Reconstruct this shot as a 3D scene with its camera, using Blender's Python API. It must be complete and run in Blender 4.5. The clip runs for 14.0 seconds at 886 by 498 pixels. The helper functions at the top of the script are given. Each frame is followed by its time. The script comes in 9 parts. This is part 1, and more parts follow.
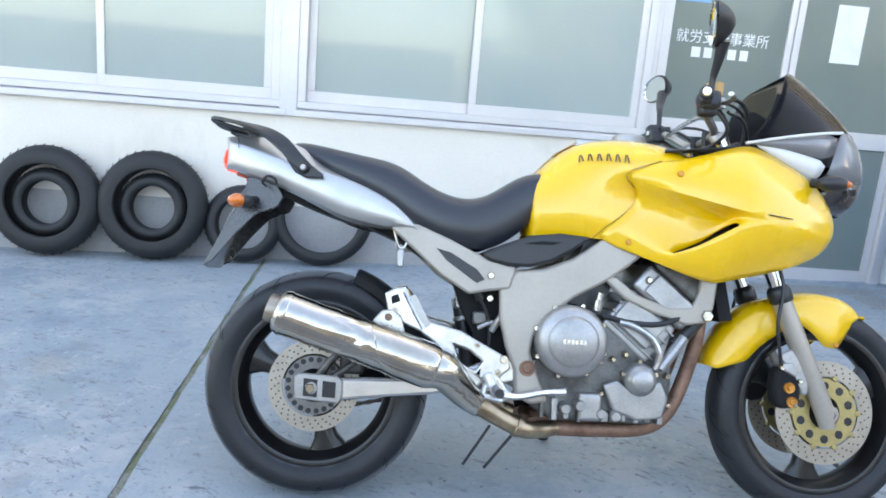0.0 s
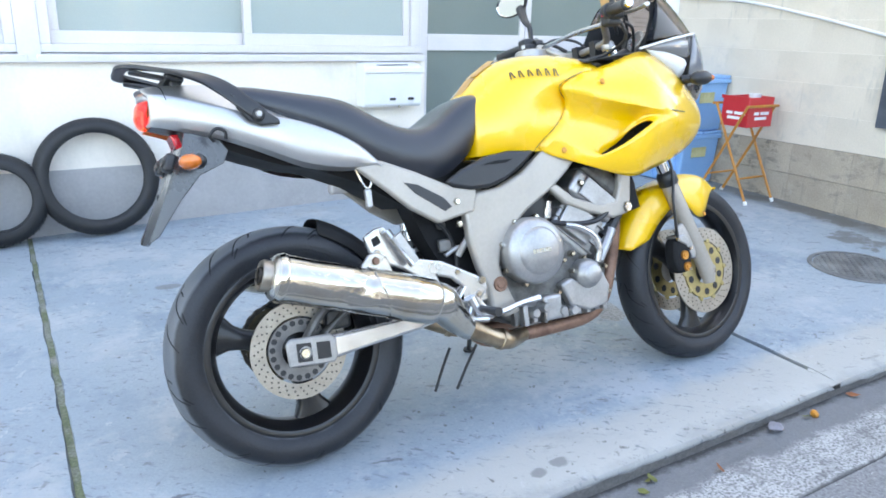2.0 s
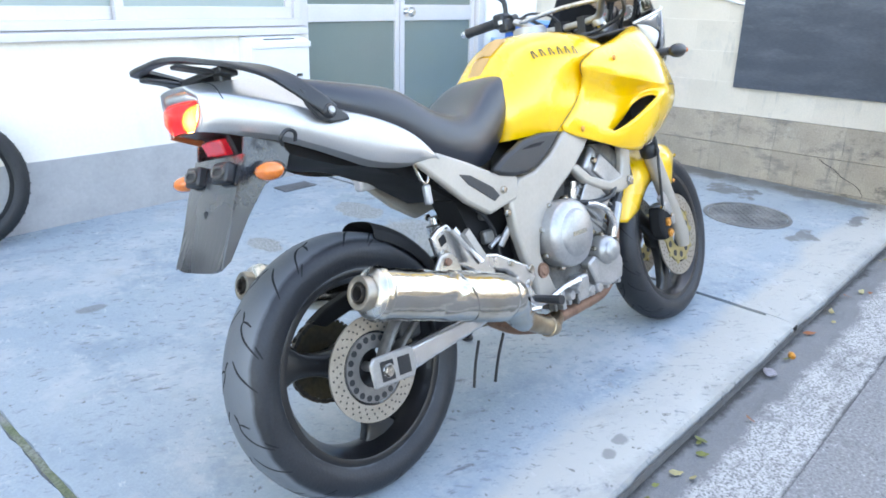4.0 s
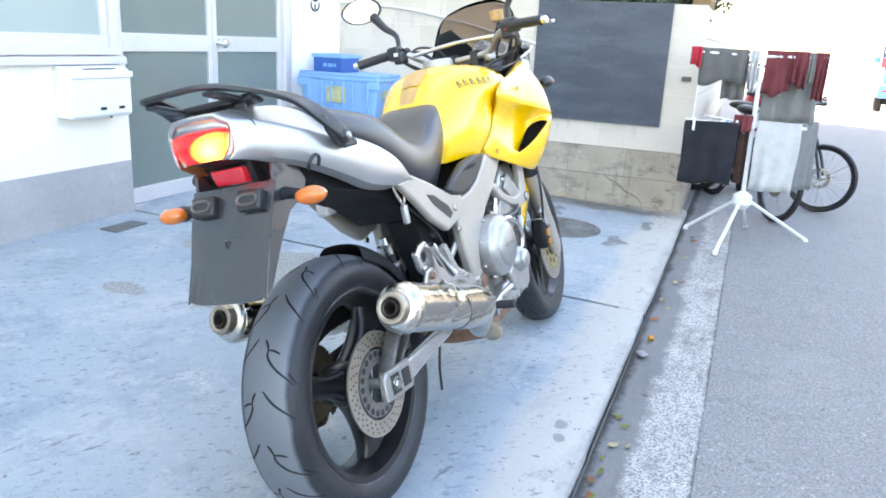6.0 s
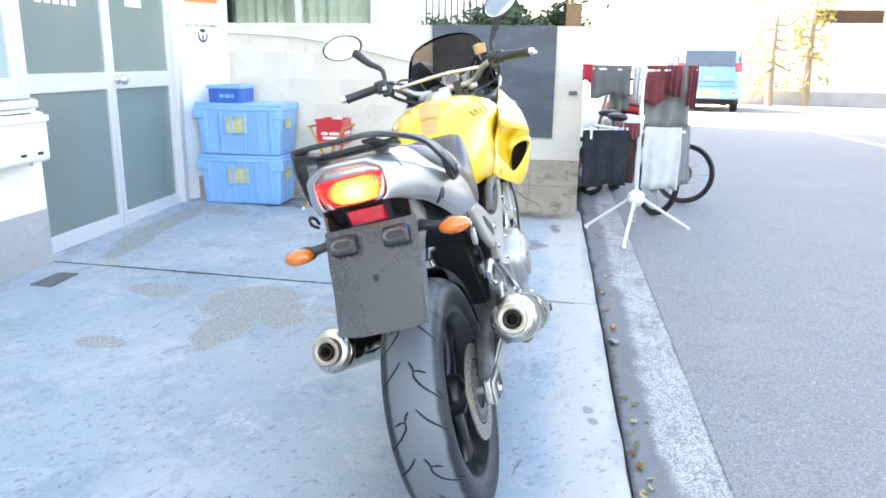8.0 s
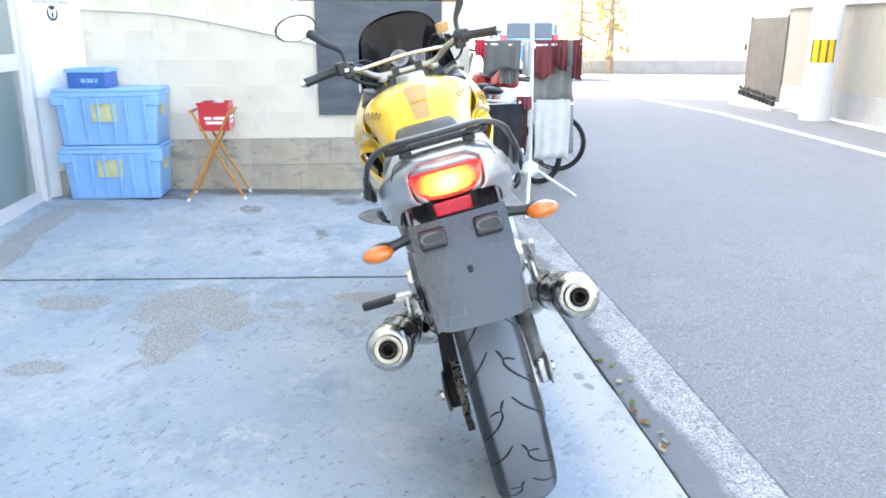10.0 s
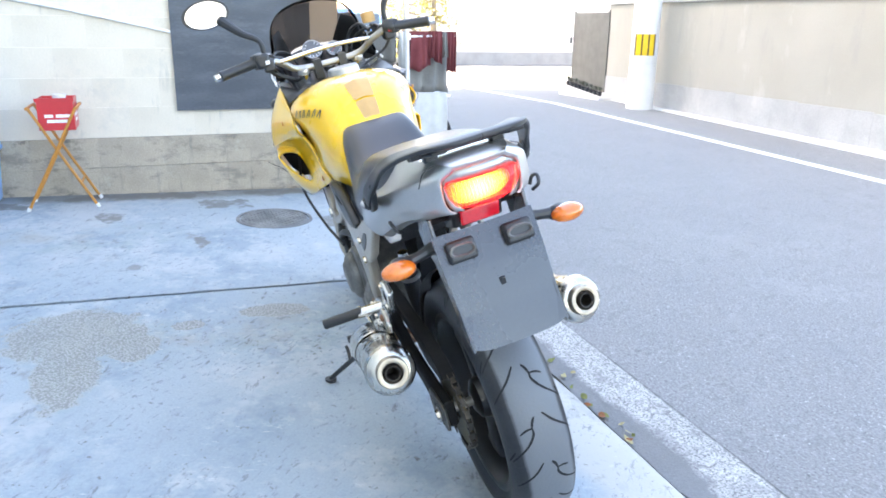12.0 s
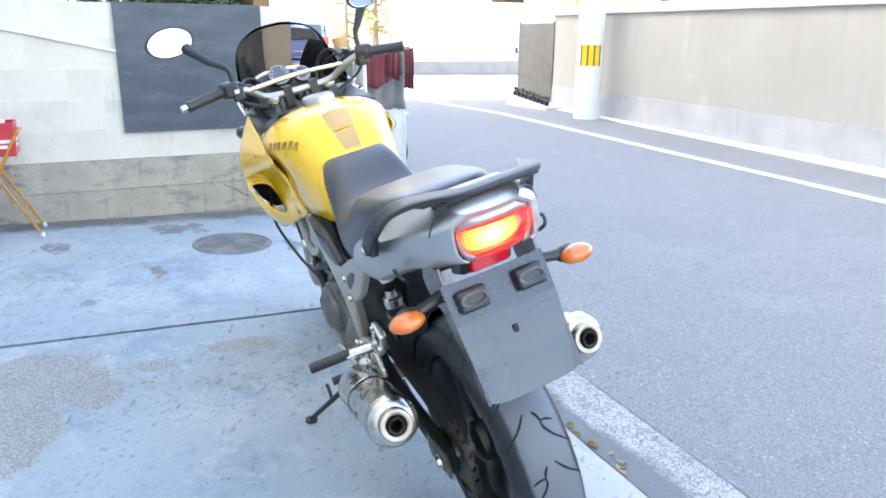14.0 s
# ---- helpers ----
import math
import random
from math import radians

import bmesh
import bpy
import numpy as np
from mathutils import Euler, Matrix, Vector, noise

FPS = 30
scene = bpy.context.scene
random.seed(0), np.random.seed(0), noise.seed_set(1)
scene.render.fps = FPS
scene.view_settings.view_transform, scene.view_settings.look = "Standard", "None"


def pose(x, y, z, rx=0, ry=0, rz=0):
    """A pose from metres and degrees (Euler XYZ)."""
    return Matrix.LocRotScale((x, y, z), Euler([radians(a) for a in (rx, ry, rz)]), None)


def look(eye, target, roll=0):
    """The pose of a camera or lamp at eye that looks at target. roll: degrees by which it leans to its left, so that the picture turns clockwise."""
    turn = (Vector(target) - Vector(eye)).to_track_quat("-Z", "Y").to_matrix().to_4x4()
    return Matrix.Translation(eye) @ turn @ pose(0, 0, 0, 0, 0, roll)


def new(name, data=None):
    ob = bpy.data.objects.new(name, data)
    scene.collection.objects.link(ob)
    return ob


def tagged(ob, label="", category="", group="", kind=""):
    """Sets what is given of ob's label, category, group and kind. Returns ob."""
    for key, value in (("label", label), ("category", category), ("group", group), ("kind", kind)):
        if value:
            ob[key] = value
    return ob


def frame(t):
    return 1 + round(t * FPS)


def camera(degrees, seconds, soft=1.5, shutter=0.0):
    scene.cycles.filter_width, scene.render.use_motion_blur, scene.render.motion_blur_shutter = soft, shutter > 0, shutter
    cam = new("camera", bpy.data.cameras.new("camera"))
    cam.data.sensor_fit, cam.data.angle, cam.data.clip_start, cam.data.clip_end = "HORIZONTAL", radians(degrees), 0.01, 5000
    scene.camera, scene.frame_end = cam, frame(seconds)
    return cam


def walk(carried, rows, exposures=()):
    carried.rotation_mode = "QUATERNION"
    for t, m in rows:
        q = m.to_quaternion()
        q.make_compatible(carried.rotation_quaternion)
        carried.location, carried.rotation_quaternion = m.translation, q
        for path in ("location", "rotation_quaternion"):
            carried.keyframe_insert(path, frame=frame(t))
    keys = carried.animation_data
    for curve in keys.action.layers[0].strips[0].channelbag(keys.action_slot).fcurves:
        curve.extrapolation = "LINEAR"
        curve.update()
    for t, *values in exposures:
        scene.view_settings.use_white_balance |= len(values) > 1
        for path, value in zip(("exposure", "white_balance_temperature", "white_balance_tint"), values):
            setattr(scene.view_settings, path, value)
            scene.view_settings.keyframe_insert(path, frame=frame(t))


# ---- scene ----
cam = camera(61.8, 14.0, 1.75)
METRES, EYE, TILT, LEAN, TURN = 4.757, 1.2225, 0.0, 0.0, -4.8
ROWS = [
    (0.0, 0.0, 0.0, 0.0, 1.06, -12.81, -4.65),
    (0.5, -0.0435, 0.0167, -0.0011, -6.23, -13.79, -1.55),
    (1.0, -0.0906, 0.0178, -0.0019, -19.16, -13.51, -1.31),
    (1.5, -0.1376, 0.0173, 0.0021, -24.8, -13.53, -3.05),
    (2.0, -0.1635, 0.0413, -0.0081, -25.8, -17.0, -1.44),
    (2.5, -0.1808, 0.0684, -0.004, -30.47, -17.36, -0.79),
    (5.0, -0.3277, 0.1903, -0.0049, -50.22, -17.29, -3.05),
    (5.5, -0.3465, 0.2085, -0.0089, -55.44, -14.39, -3.42),
    (6.0, -0.3636, 0.2265, -0.0094, -62.75, -15.95, -2.87),
    (6.5, -0.4091, 0.2462, -0.0107, -65.95, -16.41, -1.79),
    (7.0, -0.4271, 0.275, -0.0101, -67.27, -15.17, -3.59),
    (7.5, -0.4331, 0.3122, -0.0046, -71.4, -17.19, 0.91),
    (8.0, -0.4457, 0.3435, -0.0014, -77.22, -14.33, -0.77),
    (10.5, -0.446, 0.4806, 0.0036, -95.15, -17.07, 0.01),
    (11.0, -0.4395, 0.4831, 0.0049, -98.18, -16.64, -1.03),
    (11.5, -0.4319, 0.5055, 0.0047, -99.92, -15.24, -3.64),
    (12.0, -0.4058, 0.5512, 0.0014, -105.89, -16.69, -0.9),
    (12.5, -0.3978, 0.6068, 0.0088, -113.55, -14.58, -0.23),
    (13.0, -0.3962, 0.6399, 0.0133, -119.64, -13.69, -3.05),
    (13.5, -0.3927, 0.6353, 0.0134, -116.62, -14.2, -2.96),
    (14.0, -0.3798, 0.5703, 0.0128, -110.47, -16.08, -0.53),
]
walk(cam, [(t, pose(0, 0, EYE, TILT, LEAN, TURN) @ pose(METRES * x, METRES * y, METRES * z, 90 + pitch, roll, yaw)) for t, x, y, z, yaw, pitch, roll in ROWS],
     exposures=[(0.0, 2.74, 8200, 12), (0.5, 2.90, 8200, 12), (1.0, 2.96, 8150, 12), (2.5, 3.13, 8050, 12), (5.0, 3.25, 8050, 12), (8.0, 3.42, 8150, 12), (10.5, 3.42, 8200, 12), (12.0, 3.42, 7800, 12), (14.0, 3.35, 7600, 12)])

# ---- sky and sun ----
world = bpy.data.worlds.new("sky")
scene.world = world
world.use_nodes = True
sky = world.node_tree.nodes.new("ShaderNodeTexSky")
sky.sky_type, sky.sun_disc = "NISHITA", False
SUN_AZ, SUN_EL = radians(20), radians(40)      # azimuth from +y towards +x
sky.sun_elevation, sky.sun_rotation = SUN_EL, SUN_AZ
sky.air_density, sky.dust_density, sky.ozone_density = 1.0, 2.0, 1.0
background = world.node_tree.nodes["Background"]
background.inputs["Strength"].default_value = 0.15
world.node_tree.links.new(sky.outputs[0], background.inputs["Color"])
sun = new("sun", bpy.data.lights.new("sun", "SUN"))
sun.data.energy, sun.data.angle, sun.data.color = 4.5, radians(0.6), (1.0, 0.93, 0.82)
sun.matrix_world = look((math.sin(SUN_AZ) * 30, math.cos(SUN_AZ) * 30, math.tan(SUN_EL) * 30), (0, 0, 0))


# ---- heights of the ground ----
def plat(x, y):
    return 0.0193 * x + 0.0265 * y - 0.0182


def road(x, y):
    rise = 0.025 * min(max(x, -6), 8) - 0.012 * max(0.0, min(x, 22) - 9)
    return rise - 0.0021 * max(min(y, 6), -6) - 0.016


KERB, WALL_Y, WALL_X, FAR_Y = 1.515, 4.43, 3.57, -3.88


# ---- materials ----
def material(name, colour, rough=0.6, metal=0.0, second=None, scale=6.0, amount=0.35, fine=90.0, grain=0.12, bump=0.15,
             coat=0.0, specular=0.5, vary=0.0, stretch=None, detail=6.0):
    """A surface with blotches (second colour), fine grain, uneven roughness and relief."""
    m = bpy.data.materials.new(name)
    m.use_nodes = True
    nt = m.node_tree
    n, l = nt.nodes, nt.links
    p = n["Principled BSDF"]
    co = n.new("ShaderNodeTexCoord").outputs["Object"]
    if stretch:
        mp = n.new("ShaderNodeMapping")
        mp.inputs["Scale"].default_value = stretch
        l.new(co, mp.inputs[0])
        co = mp.outputs[0]
    big = n.new("ShaderNodeTexNoise")
    big.inputs["Scale"].default_value, big.inputs["Detail"].default_value = scale, detail
    l.new(co, big.inputs["Vector"])
    small = n.new("ShaderNodeTexNoise")
    small.inputs["Scale"].default_value, small.inputs["Detail"].default_value = fine, 3.0
    l.new(co, small.inputs["Vector"])
    ramp = n.new("ShaderNodeMapRange")
    ramp.inputs["From Min"].default_value, ramp.inputs["From Max"].default_value = 0.42, 0.66
    ramp.inputs["To Max"].default_value = amount
    l.new(big.outputs["Fac"], ramp.inputs["Value"])
    mix = n.new("ShaderNodeMix")
    mix.data_type = "RGBA"
    mix.inputs["A"].default_value = (*colour, 1)
    mix.inputs["B"].default_value = (*(second or [c * 0.72 for c in colour]), 1)
    l.new(ramp.outputs[0], mix.inputs["Factor"])
    tone = n.new("ShaderNodeHueSaturation")
    l.new(mix.outputs["Result"], tone.inputs["Color"])
    g = n.new("ShaderNodeMapRange")
    g.inputs["From Min"].default_value, g.inputs["From Max"].default_value = 0.25, 0.75
    g.inputs["To Min"].default_value, g.inputs["To Max"].default_value = 1 - grain, 1 + grain
    l.new(small.outputs["Fac"], g.inputs["Value"])
    if vary:
        ob = n.new("ShaderNodeObjectInfo")
        v = n.new("ShaderNodeMath")
        v.operation = "MULTIPLY_ADD"
        v.inputs[1].default_value, v.inputs[2].default_value = vary, -vary / 2
        l.new(ob.outputs["Random"], v.inputs[0])
        s = n.new("ShaderNodeMath")
        l.new(g.outputs[0], s.inputs[0])
        l.new(v.outputs[0], s.inputs[1])
        l.new(s.outputs[0], tone.inputs["Value"])
    else:
        l.new(g.outputs[0], tone.inputs["Value"])
    l.new(tone.outputs[0], p.inputs["Base Color"])
    r = n.new("ShaderNodeMapRange")
    r.inputs["From Min"].default_value, r.inputs["From Max"].default_value = 0.3, 0.7
    r.inputs["To Min"].default_value, r.inputs["To Max"].default_value = max(0.02, rough - 0.1 * rough), min(1, rough + 0.16 * rough)
    l.new(big.outputs["Fac"], r.inputs["Value"])
    l.new(r.outputs[0], p.inputs["Roughness"])
    p.inputs["Metallic"].default_value = metal
    p.inputs["Specular IOR Level"].default_value = specular
    p.inputs["Coat Weight"].default_value = coat
    p.inputs["Coat Roughness"].default_value = 0.04
    if bump:
        b = n.new("ShaderNodeBump")
        b.inputs["Strength"].default_value, b.inputs["Distance"].default_value = bump, 0.004
        l.new(small.outputs["Fac"], b.inputs["Height"])
        l.new(b.outputs[0], p.inputs["Normal"])
    return m


def glowing(name, colour, strength, base):
    m = material(name, base, 0.15, coat=1.0, bump=0.0, grain=0.05)
    p = m.node_tree.nodes["Principled BSDF"]
    p.inputs["Emission Color"].default_value = (*colour, 1)
    p.inputs["Emission Strength"].default_value = strength
    return m


def glass(name, colour, rough=0.0, ior=1.45):
    m = bpy.data.materials.new(name)
    m.use_nodes = True
    p = m.node_tree.nodes["Principled BSDF"]
    p.inputs["Base Color"].default_value = (*colour, 1)
    p.inputs["Roughness"].default_value = rough
    p.inputs["Transmission Weight"].default_value = 1.0
    p.inputs["IOR"].default_value = ior
    return m


ASPHALT = material("asphalt", (0.205, 0.205, 0.208), 0.85, second=(0.25, 0.25, 0.25), scale=0.9, amount=0.5, fine=120, grain=0.35, bump=0.8)
RENDERED = material("cream_wall_paint", (0.86, 0.79, 0.70), 0.8, second=(0.79, 0.72, 0.64), scale=2.2, amount=0.4, fine=70, grain=0.03, bump=0.25)
DADO = material("grey_dado_paint", (0.40, 0.39, 0.385), 0.8, second=(0.30, 0.295, 0.29), scale=3, amount=0.5, fine=60, grain=0.06, bump=0.3)
BLOCK_WHITE = material("painted_block", (0.70, 0.62, 0.515), 0.85, second=(0.60, 0.53, 0.435), scale=2.5, amount=0.6, fine=110, grain=0.06, bump=0.4, vary=0.006)
BLOCK_GREY = material("bare_block", (0.455, 0.385, 0.305), 0.9, second=(0.32, 0.27, 0.212), scale=4, amount=0.5, fine=110, grain=0.15, bump=0.6, vary=0.03)
MORTAR = material("mortar", (0.42, 0.365, 0.30), 0.95, fine=140, grain=0.15, bump=0.4)
ALUMINIUM = material("window_aluminium", (0.70, 0.67, 0.67), 0.42, 0.35, second=(0.60, 0.58, 0.58), scale=4, amount=0.3, grain=0.03, bump=0.04)
PANE = material("frosted_pane", (0.36, 0.42, 0.40), 0.22, second=(0.30, 0.36, 0.35), scale=1.2, amount=0.4, grain=0.02, bump=0.0, coat=1.0)
DOOR_PANE = material("door_pane", (0.185, 0.22, 0.20), 0.22, second=(0.145, 0.18, 0.165), scale=1.4, amount=0.5, grain=0.02, bump=0.0, coat=0.35)
WHITE_PAINT = material("white_enamel", (0.78, 0.78, 0.77), 0.4, second=(0.68, 0.67, 0.65), scale=5, amount=0.4, grain=0.02, bump=0.05)
PAPER = material("paper", (0.85, 0.85, 0.86), 0.7, grain=0.01, bump=0.0)
BOARD = material("slate_board", (0.052, 0.062, 0.08), 0.42, second=(0.10, 0.115, 0.14), scale=2.5, amount=0.6, fine=40, grain=0.12, bump=0.12, stretch=(1, 1, 3.5))
BLUE_TUB = material("blue_polypropylene", (0.21, 0.43, 0.73), 0.42, second=(0.27, 0.50, 0.77), scale=5, amount=0.5, grain=0.04, bump=0.06)
DARK_TUB = material("deep_blue_plastic", (0.03, 0.13, 0.42), 0.4, grain=0.04, bump=0.05)
RED_PLASTIC = material("red_plastic", (0.60, 0.02, 0.03), 0.35, grain=0.04, bump=0.04, coat=0.3)
ORANGE_STEEL = material("ochre_painted_steel", (0.55, 0.22, 0.035), 0.42, second=(0.35, 0.15, 0.04), scale=14, amount=0.4, grain=0.06, bump=0.06)
LABEL = material("yellowed_label", (0.55, 0.52, 0.28), 0.7, second=(0.30, 0.28, 0.12), scale=14, amount=0.7, grain=0.05, bump=0.0)
INK = material("black_ink", (0.03, 0.03, 0.035), 0.6, grain=0.02, bump=0.0)
ORANGE_INK = material("orange_ink", (0.80, 0.22, 0.07), 0.6, grain=0.03, bump=0.0)
YELLOW_INK = material("hazard_yellow", (0.85, 0.55, 0.02), 0.5, grain=0.05, bump=0.0)
BAND_DARK = material("hazard_black", (0.12, 0.07, 0.02), 0.6, grain=0.05, bump=0.0)
RUBBER = material("tyre_rubber", (0.011, 0.012, 0.015), 0.45, second=(0.022, 0.024, 0.028), scale=9, amount=0.55, fine=160, grain=0.2, bump=0.2, specular=0.5)
GROOVE = material("tread_groove", (0.012, 0.012, 0.013), 0.9, grain=0.05, bump=0.0)
OLD_RUBBER = material("old_tyre_rubber", (0.013, 0.0135, 0.015), 0.55, second=(0.03, 0.03, 0.03), scale=7, amount=0.5, fine=140, grain=0.2, bump=0.25)
YELLOW = material("yellow_bodywork", (0.95, 0.54, 0.008), 0.27, second=(0.92, 0.515, 0.008), scale=3, amount=0.4, grain=0.02, bump=0.0, coat=1.0)
SILVER = material("silver_bodywork", (0.50, 0.50, 0.50), 0.36, 0.85, second=(0.44, 0.44, 0.442), scale=6, amount=0.4, fine=300, grain=0.05, bump=0.02, coat=0.4)
FRAME_GREY = material("grey_frame_paint", (0.44, 0.395, 0.34), 0.42, 0.35, second=(0.37, 0.33, 0.28), scale=8, amount=0.4, grain=0.04, bump=0.04, coat=0.3)
ALLOY = material("cast_alloy", (0.46, 0.45, 0.44), 0.38, 0.8, second=(0.30, 0.29, 0.27), scale=14, amount=0.5, fine=130, grain=0.09, bump=0.12)
POLISHED = material("polished_alloy", (0.70, 0.69, 0.68), 0.24, 0.95, second=(0.48, 0.47, 0.45), scale=16, amount=0.45, grain=0.06, bump=0.05)
STEEL = material("stainless_muffler", (0.56, 0.53, 0.475), 0.13, 1.0, second=(0.47, 0.40, 0.30), scale=10, amount=0.55, fine=15, grain=0.04, bump=0.9)
BRUSHED = material("brushed_steel", (0.62, 0.60, 0.55), 0.22, 1.0, second=(0.48, 0.44, 0.38), scale=11, amount=0.5, grain=0.05, bump=0.05)
RUSTY = material("heat_rusted_pipe", (0.28, 0.16, 0.11), 0.55, 0.6, second=(0.16, 0.085, 0.06), scale=18, amount=0.7, grain=0.15, bump=0.25)
CHROME = material("chrome", (0.80, 0.80, 0.80), 0.1, 1.0, grain=0.02, bump=0.0)
DISC = material("brake_disc_steel", (0.45, 0.405, 0.345), 0.38, 0.85, second=(0.34, 0.29, 0.23), scale=14, amount=0.6, fine=200, grain=0.1, bump=0.05)
GOLD = material("gold_anodised", (0.46, 0.37, 0.17), 0.38, 0.75, second=(0.40, 0.30, 0.10), scale=20, grain=0.08, bump=0.05)
BRONZE = material("orange_caliper_cap", (0.65, 0.27, 0.05), 0.35, 0.5, grain=0.06, bump=0.03)
DARK_CAST = material("dark_cast_carrier", (0.22, 0.21, 0.20), 0.42, 0.6, second=(0.11, 0.10, 0.095), scale=14, amount=0.5, grain=0.1, bump=0.08)
BLACK_WHEEL = material("black_wheel_paint", (0.006, 0.006, 0.007), 0.3, second=(0.02, 0.019, 0.018), scale=9, amount=0.4, grain=0.08, bump=0.03, coat=0.2)
# Dirty castings, darkened further for the shade in the engine's recesses.
CASE = material("darkened_dirty_case", (0.20, 0.195, 0.185), 0.5, 0.7, second=(0.07, 0.066, 0.06), scale=12, amount=0.8, fine=130, grain=0.15, bump=0.2)
BLACK = material("black_plastic", (0.015, 0.016, 0.018), 0.42, second=(0.028, 0.028, 0.03), scale=8, amount=0.5, fine=180, grain=0.1, bump=0.12)
GREY_PLASTIC = material("charcoal_plastic", (0.024, 0.026, 0.031), 0.27, second=(0.034, 0.036, 0.042), scale=6, amount=0.5, fine=160, grain=0.08, bump=0.1)
LEATHER = material("seat_vinyl", (0.011, 0.014, 0.021), 0.33, second=(0.018, 0.021, 0.029), scale=5, amount=0.4, fine=320, grain=0.1, bump=0.14, specular=0.6, coat=1.0)
AMBER = material("amber_lens", (0.72, 0.17, 0.015), 0.15, second=(0.52, 0.10, 0.01), scale=40, amount=0.5, grain=0.12, bump=0.25, coat=1.0)
RED_LENS = material("red_lens", (0.70, 0.015, 0.03), 0.15, second=(0.5, 0.01, 0.02), scale=30, amount=0.5, grain=0.1, bump=0.2, coat=1.0)
def lit_dish(name):
    """A lit reflector: hottest at the bulb, fading to a deep red rim."""
    m = glowing(name, (1.0, 0.3, 0.1), 1.0, (0.3, 0.05, 0.04))
    n, l = m.node_tree.nodes, m.node_tree.links
    mp = n.new("ShaderNodeMapping")
    mp.vector_type = "TEXTURE"
    mp.inputs["Location"].default_value = (-0.250, 0.0, 0.942)
    mp.inputs["Scale"].default_value = (0.2, 0.080, 0.054)
    l.new(n.new("ShaderNodeTexCoord").outputs["Object"], mp.inputs[0])
    ln = n.new("ShaderNodeVectorMath")
    ln.operation = "LENGTH"
    l.new(mp.outputs[0], ln.inputs[0])
    cr = n.new("ShaderNodeValToRGB")
    e = cr.color_ramp.elements
    e[0].position, e[0].color = 0.0, (1.0, 0.72, 0.36, 1)
    e[1].position, e[1].color = 1.0, (0.05, 0.002, 0.003, 1)
    for pos, col in ((0.30, (0.90, 0.48, 0.16, 1)), (0.54, (0.58, 0.15, 0.045, 1)), (0.80, (0.24, 0.022, 0.016, 1))):
        k = e.new(pos)
        k.color = col
    l.new(ln.outputs["Value"], cr.inputs[0])
    l.new(cr.outputs[0], n["Principled BSDF"].inputs["Emission Color"])
    n["Principled BSDF"].inputs["Emission Strength"].default_value = 4.4
    return m


LAMP_CORE = lit_dish("lit_reflector")


def lamp_lens(name):
    """Clear red plastic over a lit reflector: part of the light passes straight, the rest glows within the plastic."""
    m = glowing(name, (1.0, 0.035, 0.075), 0.22, (0.55, 0.02, 0.03))
    n, l = m.node_tree.nodes, m.node_tree.links
    clear = n.new("ShaderNodeBsdfTransparent")
    clear.inputs["Color"].default_value = (1.0, 0.66, 0.46, 1)
    mx = n.new("ShaderNodeMixShader")
    wv = n.new("ShaderNodeTexWave")
    wv.bands_direction = "Y"
    wv.inputs["Scale"].default_value = 45
    l.new(n.new("ShaderNodeTexCoord").outputs["Object"], wv.inputs["Vector"])
    rg = n.new("ShaderNodeMapRange")
    rg.inputs["To Min"].default_value, rg.inputs["To Max"].default_value = 0.16, 0.48
    l.new(wv.outputs["Fac"], rg.inputs[0])
    l.new(rg.outputs[0], mx.inputs["Fac"])
    l.new(clear.outputs[0], mx.inputs[1])
    l.new(n["Principled BSDF"].outputs[0], mx.inputs[2])
    l.new(mx.outputs[0], n["Material Output"].inputs["Surface"])
    return m


LIT_LENS = lamp_lens("lit_red_lens")
MATT = material("matt_black_plastic", (0.011, 0.011, 0.012), 0.7, second=(0.02, 0.02, 0.02), scale=9, amount=0.5, grain=0.1, bump=0.1, specular=0.25)
CAP = material("brushed_end_cap", (0.42, 0.365, 0.30), 0.42, 1.0, second=(0.32, 0.27, 0.215), scale=30, amount=0.5, grain=0.06, bump=0.05)
LAMP_GLASS = material("dark_lamp_glass", (0.035, 0.033, 0.038), 0.12, grain=0.02, bump=0.0, coat=0.5)
FLANK = material("grey_smoked_plastic", (0.22, 0.22, 0.23), 0.18, grain=0.02, bump=0.0, coat=0.6)
for glossy, haze in ((LEATHER, 0.30), (GREY_PLASTIC, 0.18), (BLACK, 0.2)):
    q = glossy.node_tree.nodes["Principled BSDF"]
    q.inputs["Coat Weight"].default_value = {LEATHER: 0.28, GREY_PLASTIC: 0.65, BLACK: 0.15}[glossy]
    q.inputs["Coat Roughness"].default_value, q.inputs["Coat IOR"].default_value = haze, 1.6
SATIN = material("satin_end_dome", (0.60, 0.575, 0.53), 0.27, 1.0, second=(0.46, 0.43, 0.38), scale=16, amount=0.5, grain=0.05, bump=0.08)
DIAL = material("dark_dial", (0.11, 0.112, 0.116), 0.3, second=(0.15, 0.15, 0.152), scale=20, grain=0.03, bump=0.0, coat=0.6)
TARNISH = material("tarnished_pipe", (0.46, 0.36, 0.25), 0.3, 1.0, second=(0.24, 0.16, 0.10), scale=14, amount=0.7, grain=0.06, bump=0.05)
BROWN_PAD = material("tan_tank_pad", (0.56, 0.33, 0.13), 0.6, second=(0.48, 0.28, 0.11), scale=9, grain=0.05, bump=0.1)
SMOKE = glass("smoked_screen", (0.37, 0.285, 0.235), ior=1.25)
CLEAR = glass("clear_glass", (0.92, 0.95, 0.94))
MIRROR = material("mirror_glass", (0.86, 0.87, 0.87), 0.03, 1.0, grain=0.0, bump=0.0, amount=0.0)


